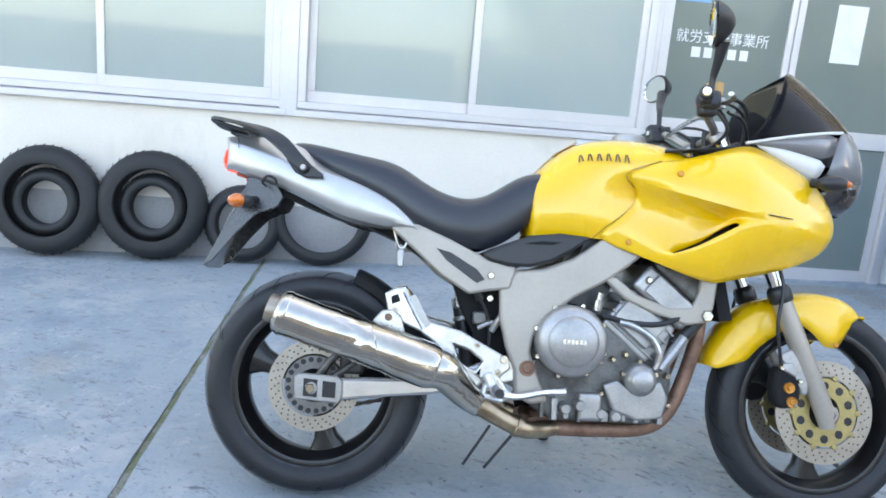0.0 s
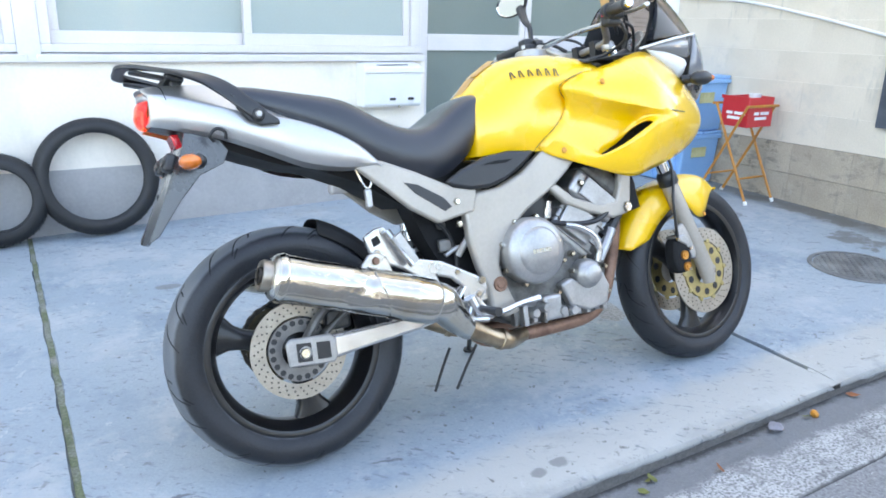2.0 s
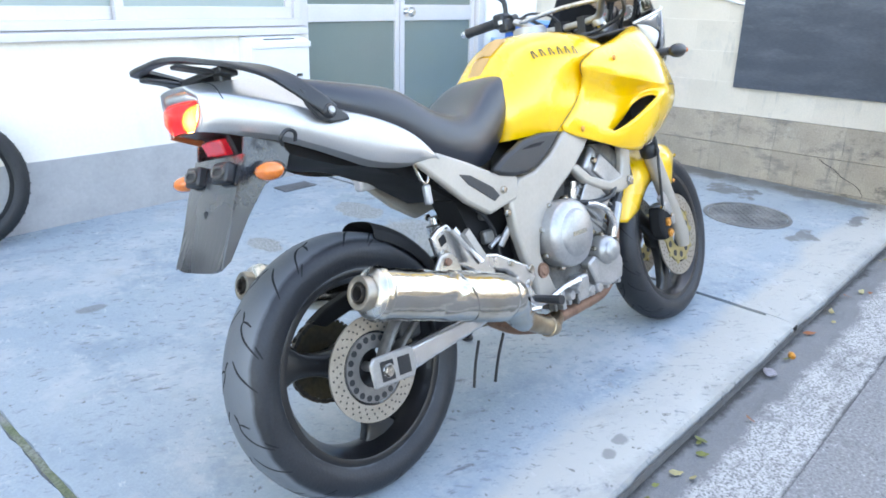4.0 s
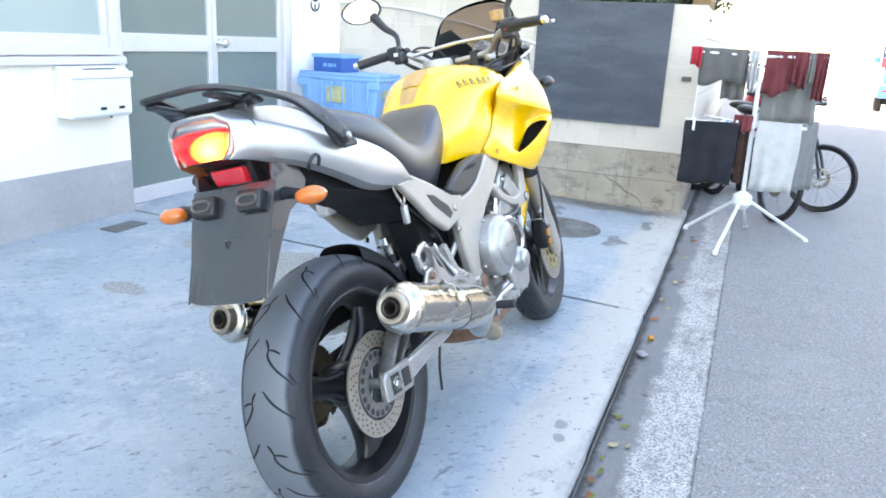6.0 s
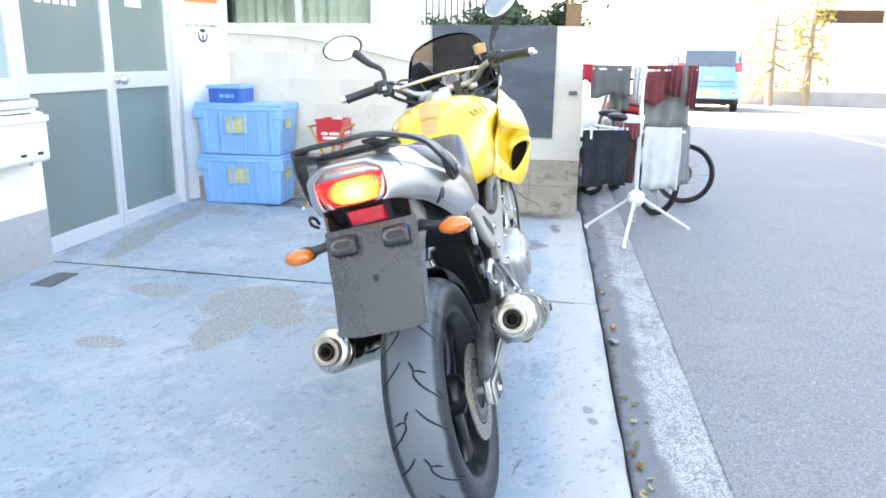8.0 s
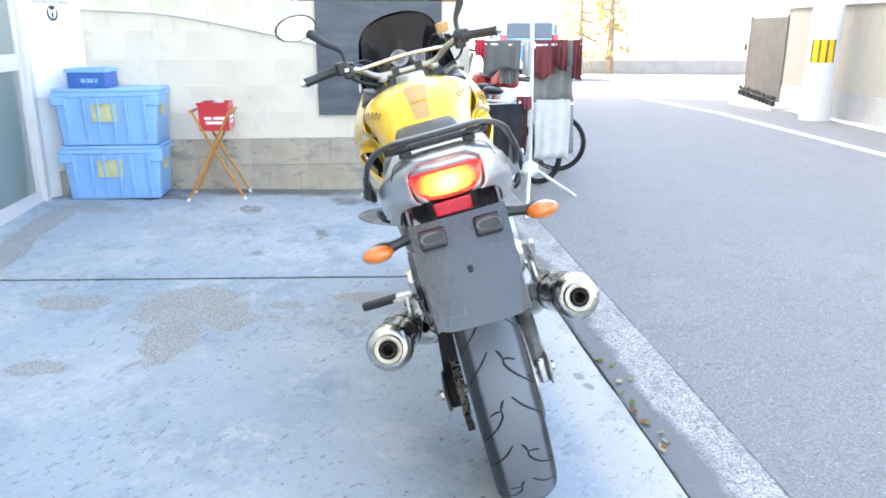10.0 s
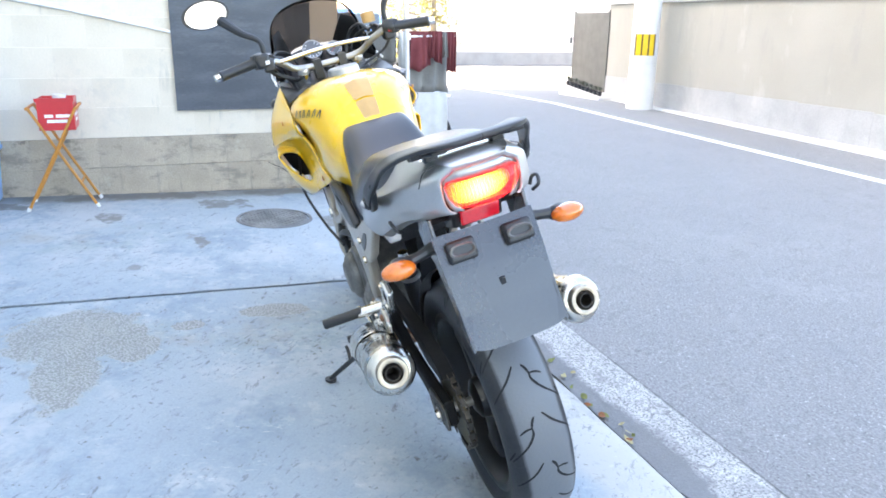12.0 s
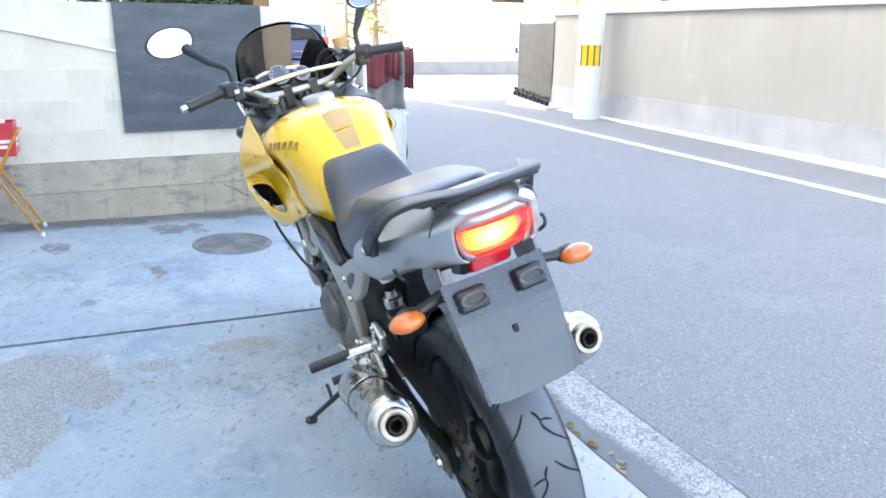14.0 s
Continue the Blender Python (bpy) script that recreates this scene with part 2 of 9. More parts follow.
def layered(m, world_wide=False):
    """Gives a function that lays a further colour over a material where a noise passes a threshold, and one that blends by place."""
    nt = m.node_tree
    n, l = nt.nodes, nt.links
    p = n["Principled BSDF"]
    co = n.new("ShaderNodeNewGeometry").outputs["Position"] if world_wide else n.new("ShaderNodeTexCoord").outputs["Object"]

    def field(scale, stretch=None, detail=5.0, rough=0.6):
        v = co
        if stretch:
            turn = n.new("ShaderNodeMapping")
            turn.inputs["Rotation"].default_value = (0, 0, stretch[1])
            l.new(co, turn.inputs[0])
            mp = n.new("ShaderNodeMapping")
            mp.inputs["Scale"].default_value = stretch[0]
            l.new(turn.outputs[0], mp.inputs[0])
            v = mp.outputs[0]
        t = n.new("ShaderNodeTexNoise")
        t.inputs["Scale"].default_value, t.inputs["Detail"].default_value, t.inputs["Roughness"].default_value = scale, detail, rough
        l.new(v, t.inputs["Vector"])
        return t.outputs["Fac"]

    def blend(value, shade, low, high, amount):
        r = n.new("ShaderNodeMapRange")
        r.inputs["From Min"].default_value, r.inputs["From Max"].default_value, r.inputs["To Max"].default_value = low, high, amount
        l.new(value, r.inputs["Value"])
        x = n.new("ShaderNodeMix")
        x.data_type = "RGBA"
        x.inputs["B"].default_value = (*shade, 1)
        if len(shade) == 3:
            l.new(r.outputs[0], x.inputs["Factor"])
        l.new(p.inputs["Base Color"].links[0].from_socket, x.inputs["A"])
        l.new(x.outputs["Result"], p.inputs["Base Color"])
        return x, r

    def layer(shade, scale, low, high, amount, stretch=None, detail=5.0, rough=0.6, within=0.0):
        """within: the scale of a slow noise that gathers the marks into clusters."""
        x, r = blend(field(scale, stretch, detail, rough), shade, low, high, amount)
        if within:
            k = n.new("ShaderNodeMapRange")
            k.inputs["From Min"].default_value, k.inputs["From Max"].default_value = 0.40, 0.56
            l.new(field(within), k.inputs["Value"])
            q = n.new("ShaderNodeMath")
            q.operation = "MULTIPLY"
            l.new(r.outputs[0], q.inputs[0])
            l.new(k.outputs[0], q.inputs[1])
            l.new(q.outputs[0], x.inputs["Factor"])

    def place(axis, wobbles):
        """A coordinate shaken by noises, each (scale, size)."""
        sep = n.new("ShaderNodeSeparateXYZ")
        l.new(co, sep.inputs[0])
        out = sep.outputs[axis]
        for scale, size in wobbles:
            k = n.new("ShaderNodeMath")
            k.operation = "MULTIPLY_ADD"
            k.inputs[1].default_value = size * 2
            l.new(field(scale), k.inputs[0])
            l.new(out, k.inputs[2])
            out = k.outputs[0]
        return out
    return layer, blend, place


def concrete_floor(name):
    """Old painted concrete: cloudy grey-blue, pale scuffs, dark specks and short scratches, bare along the kerb, spalled in places."""
    m = material(name, (0.315, 0.362, 0.395), 0.70, second=(0.245, 0.305, 0.357), scale=1.1, amount=0.75, fine=130, grain=0.08, bump=0.25)
    layer, blend, place = layered(m)
    n, l = m.node_tree.nodes, m.node_tree.links
    p = n["Principled BSDF"]
    co = n.new("ShaderNodeTexCoord").outputs["Object"]

    def cloud(scale, size):
        """A wandering offset, to fray an outline."""
        t = n.new("ShaderNodeTexNoise")
        t.inputs["Scale"].default_value, t.inputs["Detail"].default_value, t.inputs["Roughness"].default_value = scale, 7.0, 0.68
        l.new(co, t.inputs["Vector"])
        v = n.new("ShaderNodeVectorMath")
        v.operation = "MULTIPLY_ADD"
        v.inputs[1].default_value, v.inputs[2].default_value = (size, size, 0), (-size / 2, -size / 2, 0)
        l.new(t.outputs["Color"], v.inputs[0])
        return v.outputs[0]

    def spots(places, scale, size, soft):
        """One mask for a few frayed ovals, each (x, y, half length, half width)."""
        off, out = cloud(scale, size), None
        for cx, cy, rx, ry in places:
            mp = n.new("ShaderNodeMapping")
            mp.vector_type = "TEXTURE"
            mp.inputs["Location"].default_value, mp.inputs["Scale"].default_value = (cx, cy, 0), (rx, ry, 40)
            l.new(co, mp.inputs[0])
            add = n.new("ShaderNodeVectorMath")
            l.new(mp.outputs[0], add.inputs[0])
            l.new(off, add.inputs[1])
            ln = n.new("ShaderNodeVectorMath")
            ln.operation = "LENGTH"
            l.new(add.outputs[0], ln.inputs[0])
            r = n.new("ShaderNodeMapRange")
            r.inputs["From Min"].default_value, r.inputs["From Max"].default_value = 1.0, 1.0 - soft
            l.new(ln.outputs["Value"], r.inputs["Value"])
            if out:
                mx = n.new("ShaderNodeMath")
                mx.operation = "MAXIMUM"
                l.new(out, mx.inputs[0])
                l.new(r.outputs[0], mx.inputs[1])
                out = mx.outputs[0]
            else:
                out = r.outputs[0]
        return out

    layer((0.425, 0.44, 0.45), 1.7, 0.50, 0.60, 0.65, rough=0.78)                                  # pale worn clouds
    layer((0.205, 0.265, 0.315), 2.2, 0.53, 0.64, 0.7, rough=0.76)                                 # old blue paint
    layer((0.24, 0.30, 0.30), 1.4, 0.56, 0.66, 0.55, rough=0.72)                                   # greenish paint
    layer((0.315, 0.30, 0.27), 1.3, 0.58, 0.68, 0.6, rough=0.7)                                    # ochre grime
    blend(place(1, ((1.5, 0.16), (9.0, 0.035))), (0.44, 0.425, 0.385), 1.98, 1.90, 0.85)           # bare kerb band
    blend(place(1, ((2.5, 0.10), (16.0, 0.05))), (0.26, 0.255, 0.24), 1.705, 1.66, 0.5)            # darker at the very edge
    layer((0.48, 0.49, 0.49), 6.0, 0.59, 0.66, 0.38, rough=0.8)                                  # fresh scuffs
    layer((0.20, 0.215, 0.235), 4.0, 0.555, 0.65, 0.5, ((1.0, 2.2, 1.0), 0.35), detail=8, rough=0.75, within=0.9)   # dull smears
    layer((0.10, 0.10, 0.105), 8.0, 0.61, 0.67, 0.8, ((1.0, 3.0, 1.0), 0.3), detail=7, rough=0.7, within=1.3)    # dark scratches
    layer((0.13, 0.13, 0.13), 17.0, 0.625, 0.68, 0.75, ((2.2, 1.0, 1.0), 0.9), detail=6, rough=0.7, within=1.9)
    layer((0.58, 0.58, 0.57), 10.0, 0.61, 0.67, 0.5, ((1.0, 2.8, 1.0), 1.9), detail=7, rough=0.75, within=1.1)    # pale scratches
    layer((0.15, 0.165, 0.185), 24.0, 0.595, 0.635, 0.75, ((1.0, 2.4, 1.0), 0.75), detail=5, rough=0.65, within=1.5)   # small dark nicks
    layer((0.12, 0.115, 0.105), 40.0, 0.65, 0.70, 0.8)                                             # grit
    layer((0.20, 0.195, 0.18), 4.0, 0.65, 0.72, 0.55, rough=0.7)                                   # oil and dirt spots
    # damp dirt along the foot of the block wall and around the manhole
    damp = spots(((3.47, 2.95, 0.16, 0.70), (3.45, 2.0, 0.15, 0.50), (3.20, 2.45, 0.22, 0.26), (2.66, 1.84, 0.20, 0.09), (3.30, 3.75, 0.14, 0.26), (2.35, 2.62, 0.16, 0.05), (2.95, 3.1, 0.18, 0.10), (3.1, 1.72, 0.22, 0.07)), 6.0, 2.3, 0.5)
    wet = n.new("ShaderNodeMath")
    wet.operation = "MULTIPLY"
    l.new(damp, wet.inputs[0])
    fray = n.new("ShaderNodeTexNoise")
    fray.inputs["Scale"].default_value, fray.inputs["Detail"].default_value, fray.inputs["Roughness"].default_value = 13.0, 8.0, 0.7
    l.new(co, fray.inputs["Vector"])
    l.new(fray.outputs["Fac"], wet.inputs[1])
    blend(wet.outputs[0], (0.145, 0.14, 0.13), 0.30, 0.48, 0.8)
    blend(spots(((3.56, 2.75, 0.26, 1.7),), 5.0, 0.9, 0.5), (0.125, 0.115, 0.10), 0.0, 1.0, 0.72)
    # spalled places with bare aggregate
    spall = spots(((1.22, 3.14, 0.24, 0.27), (0.88, 3.15, 0.26, 0.115), (1.05, 2.94, 0.13, 0.10), (1.27, 3.65, 0.11, 0.16), (1.28, 2.39, 0.075, 0.15), (1.20, 2.74, 0.05, 0.07), (0.62, 3.55, 0.07, 0.12), (2.55, 4.27, 0.66, 0.10), (2.95, 4.05, 0.12, 0.16), (1.95, 4.20, 0.30, 0.07)), 9.0, 1.15, 0.10)
    blend(spall, (0.36, 0.36, 0.335), 0.0, 1.0, 0.75)
    stones = n.new("ShaderNodeTexVoronoi")
    stones.inputs["Scale"].default_value = 120
    l.new(co, stones.inputs["Vector"])
    both = n.new("ShaderNodeMath")
    both.operation = "MULTIPLY"
    l.new(spall, both.inputs[0])
    l.new(stones.outputs["Distance"], both.inputs[1])
    blend(both.outputs[0], (0.16, 0.16, 0.15), 0.36, 0.66, 0.6)
    pale = n.new("ShaderNodeMath")
    pale.operation = "SUBTRACT"
    l.new(spall, pale.inputs[0])
    l.new(stones.outputs["Distance"], pale.inputs[1])
    blend(pale.outputs[0], (0.47, 0.465, 0.44), 0.72, 0.92, 0.5)
    blend(spots(((0.37, 1.605, 0.030, 0.022), (0.45, 1.615, 0.034, 0.022), (-0.23, 3.43, 0.06, 0.035), (1.98, 2.95, 0.05, 0.04)), 22.0, 1.2, 0.3), (0.15, 0.15, 0.145), 0.0, 1.0, 0.65)   # small stains
    # the crust is a little higher than the stones
    sink = n.new("ShaderNodeBump")
    sink.inputs["Strength"].default_value, sink.inputs["Distance"].default_value = 0.7, 0.006
    low = n.new("ShaderNodeMath")
    low.operation = "MULTIPLY_ADD"
    low.inputs[1].default_value, low.inputs[2].default_value = -1.0, 1.0
    l.new(both.outputs[0], low.inputs[0])
    l.new(low.outputs[0], sink.inputs["Height"])
    l.new(p.inputs["Normal"].links[0].from_socket, sink.inputs["Normal"])
    l.new(sink.outputs[0], p.inputs["Normal"])
    return m


def gutter_floor(name):
    """A worn gutter: rough asphalt edge, a pale speckled strip, then grey silt, painted darkest at the kerb foot."""
    m = material(name, (0.46, 0.455, 0.445), 0.85, second=(0.35, 0.347, 0.34), scale=5, amount=0.6, fine=150, grain=0.25, bump=0.7)
    layer, blend, place = layered(m)
    layer((0.10, 0.10, 0.102), 120.0, 0.48, 0.60, 0.8, detail=3.0)
    layer((0.18, 0.18, 0.18), 28.0, 0.50, 0.64, 0.65, rough=0.75)
    layer((0.22, 0.22, 0.22), 7.0, 0.54, 0.66, 0.6, rough=0.7)
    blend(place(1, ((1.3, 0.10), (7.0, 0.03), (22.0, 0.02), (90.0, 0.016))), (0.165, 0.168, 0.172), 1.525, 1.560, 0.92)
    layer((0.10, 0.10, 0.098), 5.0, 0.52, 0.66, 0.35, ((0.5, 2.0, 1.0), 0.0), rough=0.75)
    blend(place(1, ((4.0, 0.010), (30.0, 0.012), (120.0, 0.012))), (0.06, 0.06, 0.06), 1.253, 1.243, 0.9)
    # Gap at the kerb foot: debris, and its shade painted as a dark line.
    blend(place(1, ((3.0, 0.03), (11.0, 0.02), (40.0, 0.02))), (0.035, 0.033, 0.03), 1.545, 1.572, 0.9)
    layer((0.27, 0.27, 0.265), 150.0, 0.66, 0.71, 0.5, detail=2.0)
    return m


SLAB = concrete_floor("forecourt_concrete")
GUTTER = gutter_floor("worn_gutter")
FRONT_RUBBER = material("front_tyre_rubber", (0.011, 0.012, 0.015), 0.45, second=(0.024, 0.026, 0.030), scale=9, amount=0.5, fine=160, grain=0.2, bump=0.2, specular=0.5)
# tyres: dusty where they roll, black on the sides
layer_, blend_, place_ = layered(RUBBER)
nt_ = RUBBER.node_tree
side_ = nt_.nodes.new("ShaderNodeMath")
side_.operation = "ABSOLUTE"
nt_.links.new(place_(1, ((14.0, 0.006),)), side_.inputs[0])
blend_(side_.outputs[0], (0.132, 0.143, 0.156), 0.059, 0.051, 0.92)
# grime on the block wall: smudges, drips and specks that run over the joints
layer_, blend_, place_ = layered(BLOCK_GREY, True)
layer_((0.22, 0.20, 0.175), 4.5, 0.54, 0.63, 0.7, ((1.0, 0.8, 2.0), 0.0), detail=7, rough=0.72)
layer_((0.11, 0.10, 0.09), 8.0, 0.54, 0.63, 0.75, ((1.0, 0.9, 1.6), 0.0), detail=8, rough=0.75, within=2.2)
layer_((0.52, 0.475, 0.40), 5.0, 0.58, 0.68, 0.5, rough=0.75)
layer_((0.20, 0.19, 0.17), 7.0, 0.60, 0.68, 0.5, ((1.0, 2.5, 0.35), 0.0))
layer_, blend_, place_ = layered(BLOCK_WHITE, True)
layer_((0.46, 0.44, 0.40), 3.0, 0.54, 0.68, 0.5, detail=8, rough=0.72)
layer_((0.40, 0.38, 0.34), 6.0, 0.60, 0.70, 0.5, ((1.0, 2.5, 0.35), 0.0), rough=0.7)
layer_((0.26, 0.25, 0.23), 22.0, 0.68, 0.72, 0.6, detail=7, rough=0.7)
layer_, blend_, place_ = layered(RENDERED, True)
layer_((0.56, 0.53, 0.48), 1.6, 0.55, 0.70, 0.4, ((1.0, 1.0, 0.5), 0.0), rough=0.7)
layer_, blend_, place_ = layered(DADO, True)
layer_((0.27, 0.265, 0.26), 2.5, 0.55, 0.68, 0.5, detail=7, rough=0.72)
layer_((0.52, 0.51, 0.50), 5.0, 0.60, 0.68, 0.4, detail=7, rough=0.75)
layer_, blend_, place_ = layered(BOARD, True)
layer_((0.20, 0.23, 0.27), 3.0, 0.54, 0.66, 0.2, ((1.0, 0.8, 3.2), 0.0), detail=8, rough=0.72)
layer_((0.42, 0.44, 0.46), 5.0, 0.62, 0.70, 0.25, ((1.0, 0.8, 3.0), 0.0), detail=8, rough=0.75, within=1.6)
layer_, blend_, place_ = layered(ASPHALT)
layer_((0.45, 0.45, 0.45), 75.0, 0.63, 0.69, 0.75, detail=3.0)
layer_((0.07, 0.07, 0.072), 65.0, 0.63, 0.70, 0.7, detail=3.0)
layer_((0.27, 0.27, 0.272), 1.6, 0.56, 0.68, 0.35, rough=0.7)
layer_((0.14, 0.14, 0.143), 6.0, 0.55, 0.72, 0.45, rough=0.75)


# ---- shapes ----
def solid(name, bm, mat, smooth=35):
    me = bpy.data.meshes.new(name)
    bmesh.ops.recalc_face_normals(bm, faces=bm.faces[:])
    bm.to_mesh(me)
    bm.free()
    if mat:
        me.materials.append(mat)
    if smooth:
        me.polygons.foreach_set("use_smooth", [True] * len(me.polygons))
        me.set_sharp_from_angle(angle=radians(smooth))
    return me


def part(name, bm, mat, parent, label="", smooth=35):
    """One mesh object under a thing or under a part."""
    ob = new(name, solid(name, bm, mat, smooth) if isinstance(bm, bmesh.types.BMesh) else bm)
    ob.parent = parent
    return tagged(ob, label)


def thing(name, label, category, m=None, group="", kind=""):
    ob = new(name)
    ob.matrix_world = m or Matrix.Identity(4)
    ob.empty_display_size = 0.1
    return tagged(ob, label, category, group, kind)


def rounded(ob, width=0.004, segments=2, angle=30):
    b = ob.modifiers.new("edges", "BEVEL")
    b.width, b.segments, b.limit_method, b.angle_limit = width, segments, "ANGLE", radians(angle)
    return ob


def smoothed(ob, levels=2):
    s = ob.modifiers.new("smooth", "SUBSURF")
    s.levels = s.render_levels = levels
    return ob


def thick(ob, t, offset=-1):
    s = ob.modifiers.new("thickness", "SOLIDIFY")
    s.thickness, s.offset = t, offset
    return ob


def box(x0, x1, y0, y1, z0, z1, bm=None, m=None):
    bm = bm or bmesh.new()
    v = [bm.verts.new((x, y, z)) for x in (x0, x1) for y in (y0, y1) for z in (z0, z1)]
    if m:
        for q in v:
            q.co = m @ q.co
    for f in ((0, 1, 3, 2), (4, 6, 7, 5), (0, 4, 5, 1), (2, 3, 7, 6), (0, 2, 6, 4), (1, 5, 7, 3)):
        bm.faces.new([v[i] for i in f])
    return bm


def slab_of(outline, y0, y1, bm=None, holes=()):
    """A plate: an outline in x and z, from y0 to y1."""
    bm = bm or bmesh.new()
    a = [bm.verts.new((x, y0, z)) for x, z in outline]
    b = [bm.verts.new((x, y1, z)) for x, z in outline]
    bm.faces.new(a)
    bm.faces.new(b[::-1])
    for i in range(len(a)):
        j = (i + 1) % len(a)
        bm.faces.new((a[i], a[j], b[j], b[i]))
    return bm


def flat(outline, z, top, bm=None):
    """A level plate: an outline in x and y, from z to top (numbers, or functions of x and y)."""
    bm = bm or bmesh.new()
    at = lambda h, x, y: h(x, y) if callable(h) else h
    a = [bm.verts.new((x, y, at(z, x, y))) for x, y in outline]
    b = [bm.verts.new((x, y, at(top, x, y))) for x, y in outline]
    bm.faces.new(a[::-1])
    bm.faces.new(b)
    for i in range(len(a)):
        j = (i + 1) % len(a)
        bm.faces.new((a[i], a[j], b[j], b[i]))
    return bm


def spline(points, steps=6):
    """A smooth line through the points."""
    p = [Vector(q) for q in points]
    p = [2 * p[0] - p[1], *p, 2 * p[-1] - p[-2]]
    out = []
    for i in range(1, len(p) - 2):
        a, b, c, d = p[i - 1:i + 3]
        for k in range(steps):
            t = k / steps
            out.append(0.5 * (2 * b + (c - a) * t + (2 * a - 5 * b + 4 * c - d) * t * t + (3 * b - a - 3 * c + d) * t ** 3))
    return out + [p[-2]]


def tube(points, radius, bm=None, segs=10, steps=6, flat_by=1.0, caps=True):
    """A bent rod: radius is a number, or one for each given point."""
    bm = bm or bmesh.new()
    line = spline(points, steps) if len(points) > 2 and steps > 1 else [Vector(q) for q in points]
    if isinstance(radius, (int, float)):
        radii = [radius] * len(line)
    else:
        at = np.linspace(0, len(radius) - 1, len(line))
        radii = np.interp(at, range(len(radius)), radius)
    rings, side = [], None
    for i, p in enumerate(line):
        d = (line[min(i + 1, len(line) - 1)] - line[max(i - 1, 0)]).normalized()
        if side is None:
            side = d.cross(Vector((0, 0, 1)) if abs(d.z) < 0.9 else Vector((0, 1, 0))).normalized()
        side = (side - d * side.dot(d)).normalized()
        up = d.cross(side)
        rings.append([bm.verts.new(p + float(radii[i]) * (math.cos(a) * side + math.sin(a) * up * flat_by))
                      for a in (2 * math.pi * k / segs for k in range(segs))])
    for a, b in zip(rings, rings[1:]):
        for k in range(segs):
            bm.faces.new((a[k], a[(k + 1) % segs], b[(k + 1) % segs], b[k]))
    if caps:
        bm.faces.new(rings[0][::-1])
        bm.faces.new(rings[-1])
    return bm


def turned(profile, m=None, segs=40, bm=None, closed=False):
    """A turned body: profile of (radius, place along the axis), axis y unless m turns it."""
    bm = bm or bmesh.new()
    m = m or Matrix.Identity(4)
    rings = []
    for r, y in profile:
        if r < 1e-5:
            rings.append([bm.verts.new(m @ Vector((0, y, 0)))])
        else:
            rings.append([bm.verts.new(m @ Vector((r * math.cos(a), y, r * math.sin(a)))) for a in (2 * math.pi * k / segs for k in range(segs))])
    pairs = list(zip(rings, rings[1:]))
    if closed:
        pairs.append((rings[-1], rings[0]))
    for a, b in pairs:
        for k in range(segs):
            j = (k + 1) % segs
            if len(a) == 1 and len(b) == 1:
                continue
            if len(a) == 1:
                bm.faces.new((a[0], b[k], b[j]))
            elif len(b) == 1:
                bm.faces.new((a[k], b[0], a[j]))
            else:
                bm.faces.new((a[k], a[j], b[j], b[k]))
    return bm


def skin(rows, bm=None, closed=False, caps=False):
    """A surface through rows of points."""
    bm = bm or bmesh.new()
    v = [[bm.verts.new(p) for p in row] for row in rows]
    n = len(v[0])
    for a, b in zip(v, v[1:]):
        for k in range(n if closed else n - 1):
            j = (k + 1) % n
            bm.faces.new((a[k], a[j], b[j], b[k]))
    if caps:
        bm.faces.new(v[0][::-1])
        bm.faces.new(v[-1])
    return bm


def along(a, b):
    """The pose at a whose y axis points to b."""
    d = Vector(b) - Vector(a)
    return Matrix.Translation(a) @ d.to_track_quat("Y", "Z").to_matrix().to_4x4()


def ball(radius, centre=(0, 0, 0), scale=(1, 1, 1), bm=None, segs=16):
    bm = bm or bmesh.new()
    bmesh.ops.create_uvsphere(bm, u_segments=segs, v_segments=segs // 2 + 2, radius=radius,
                              matrix=Matrix.Translation(centre) @ Matrix.Diagonal((*scale, 1)))
    return bm


def lettering(name, text, size, m, mat, parent):
    """Raised flat letters, as a mesh."""
    cu = bpy.data.curves.new(name, "FONT")
    cu.body, cu.size, cu.extrude, cu.align_x, cu.align_y = text, size, 0.0012, "CENTER", "CENTER"
    tmp = bpy.data.objects.new(name, cu)
    scene.collection.objects.link(tmp)
    me = bpy.data.meshes.new_from_object(tmp.evaluated_get(bpy.context.evaluated_depsgraph_get()))
    bpy.data.objects.remove(tmp)
    me.materials.clear()
    me.materials.append(mat)
    ob = new(name, me)
    ob.parent = parent
    ob.matrix_basis = m
    return ob


# ---- ground, road, gutter, forecourt ----
def ground_sheet():
    xs = [-400, -120, -40, -15, -8, -6, -4, -2, -1, 0, 1, 2, 3, 4, 5, 6, 7, 8, 10, 12, 15, 18, 22, 40, 120, 400]
    ys = [-400, -120, -40, -15, -8, -6, -4, -3, -2, -1, 0, 1, 1.2, 1.5, 3, 6, 15, 40, 120, 400]
    return skin([[(x, y, road(x, y) - (0.03 if 1.3 < y < 8 and -9 < x < 4.5 else 0)) for y in ys] for x in xs])


ground = part("ground", ground_sheet(), ASPHALT, None, smooth=0)
tagged(ground, "grey asphalt street with worn fine aggregate", "road", kind="structure")

gutter = thing("gutter", "pale worn concrete gutter strip along the kerb", "gutter", kind="structure")
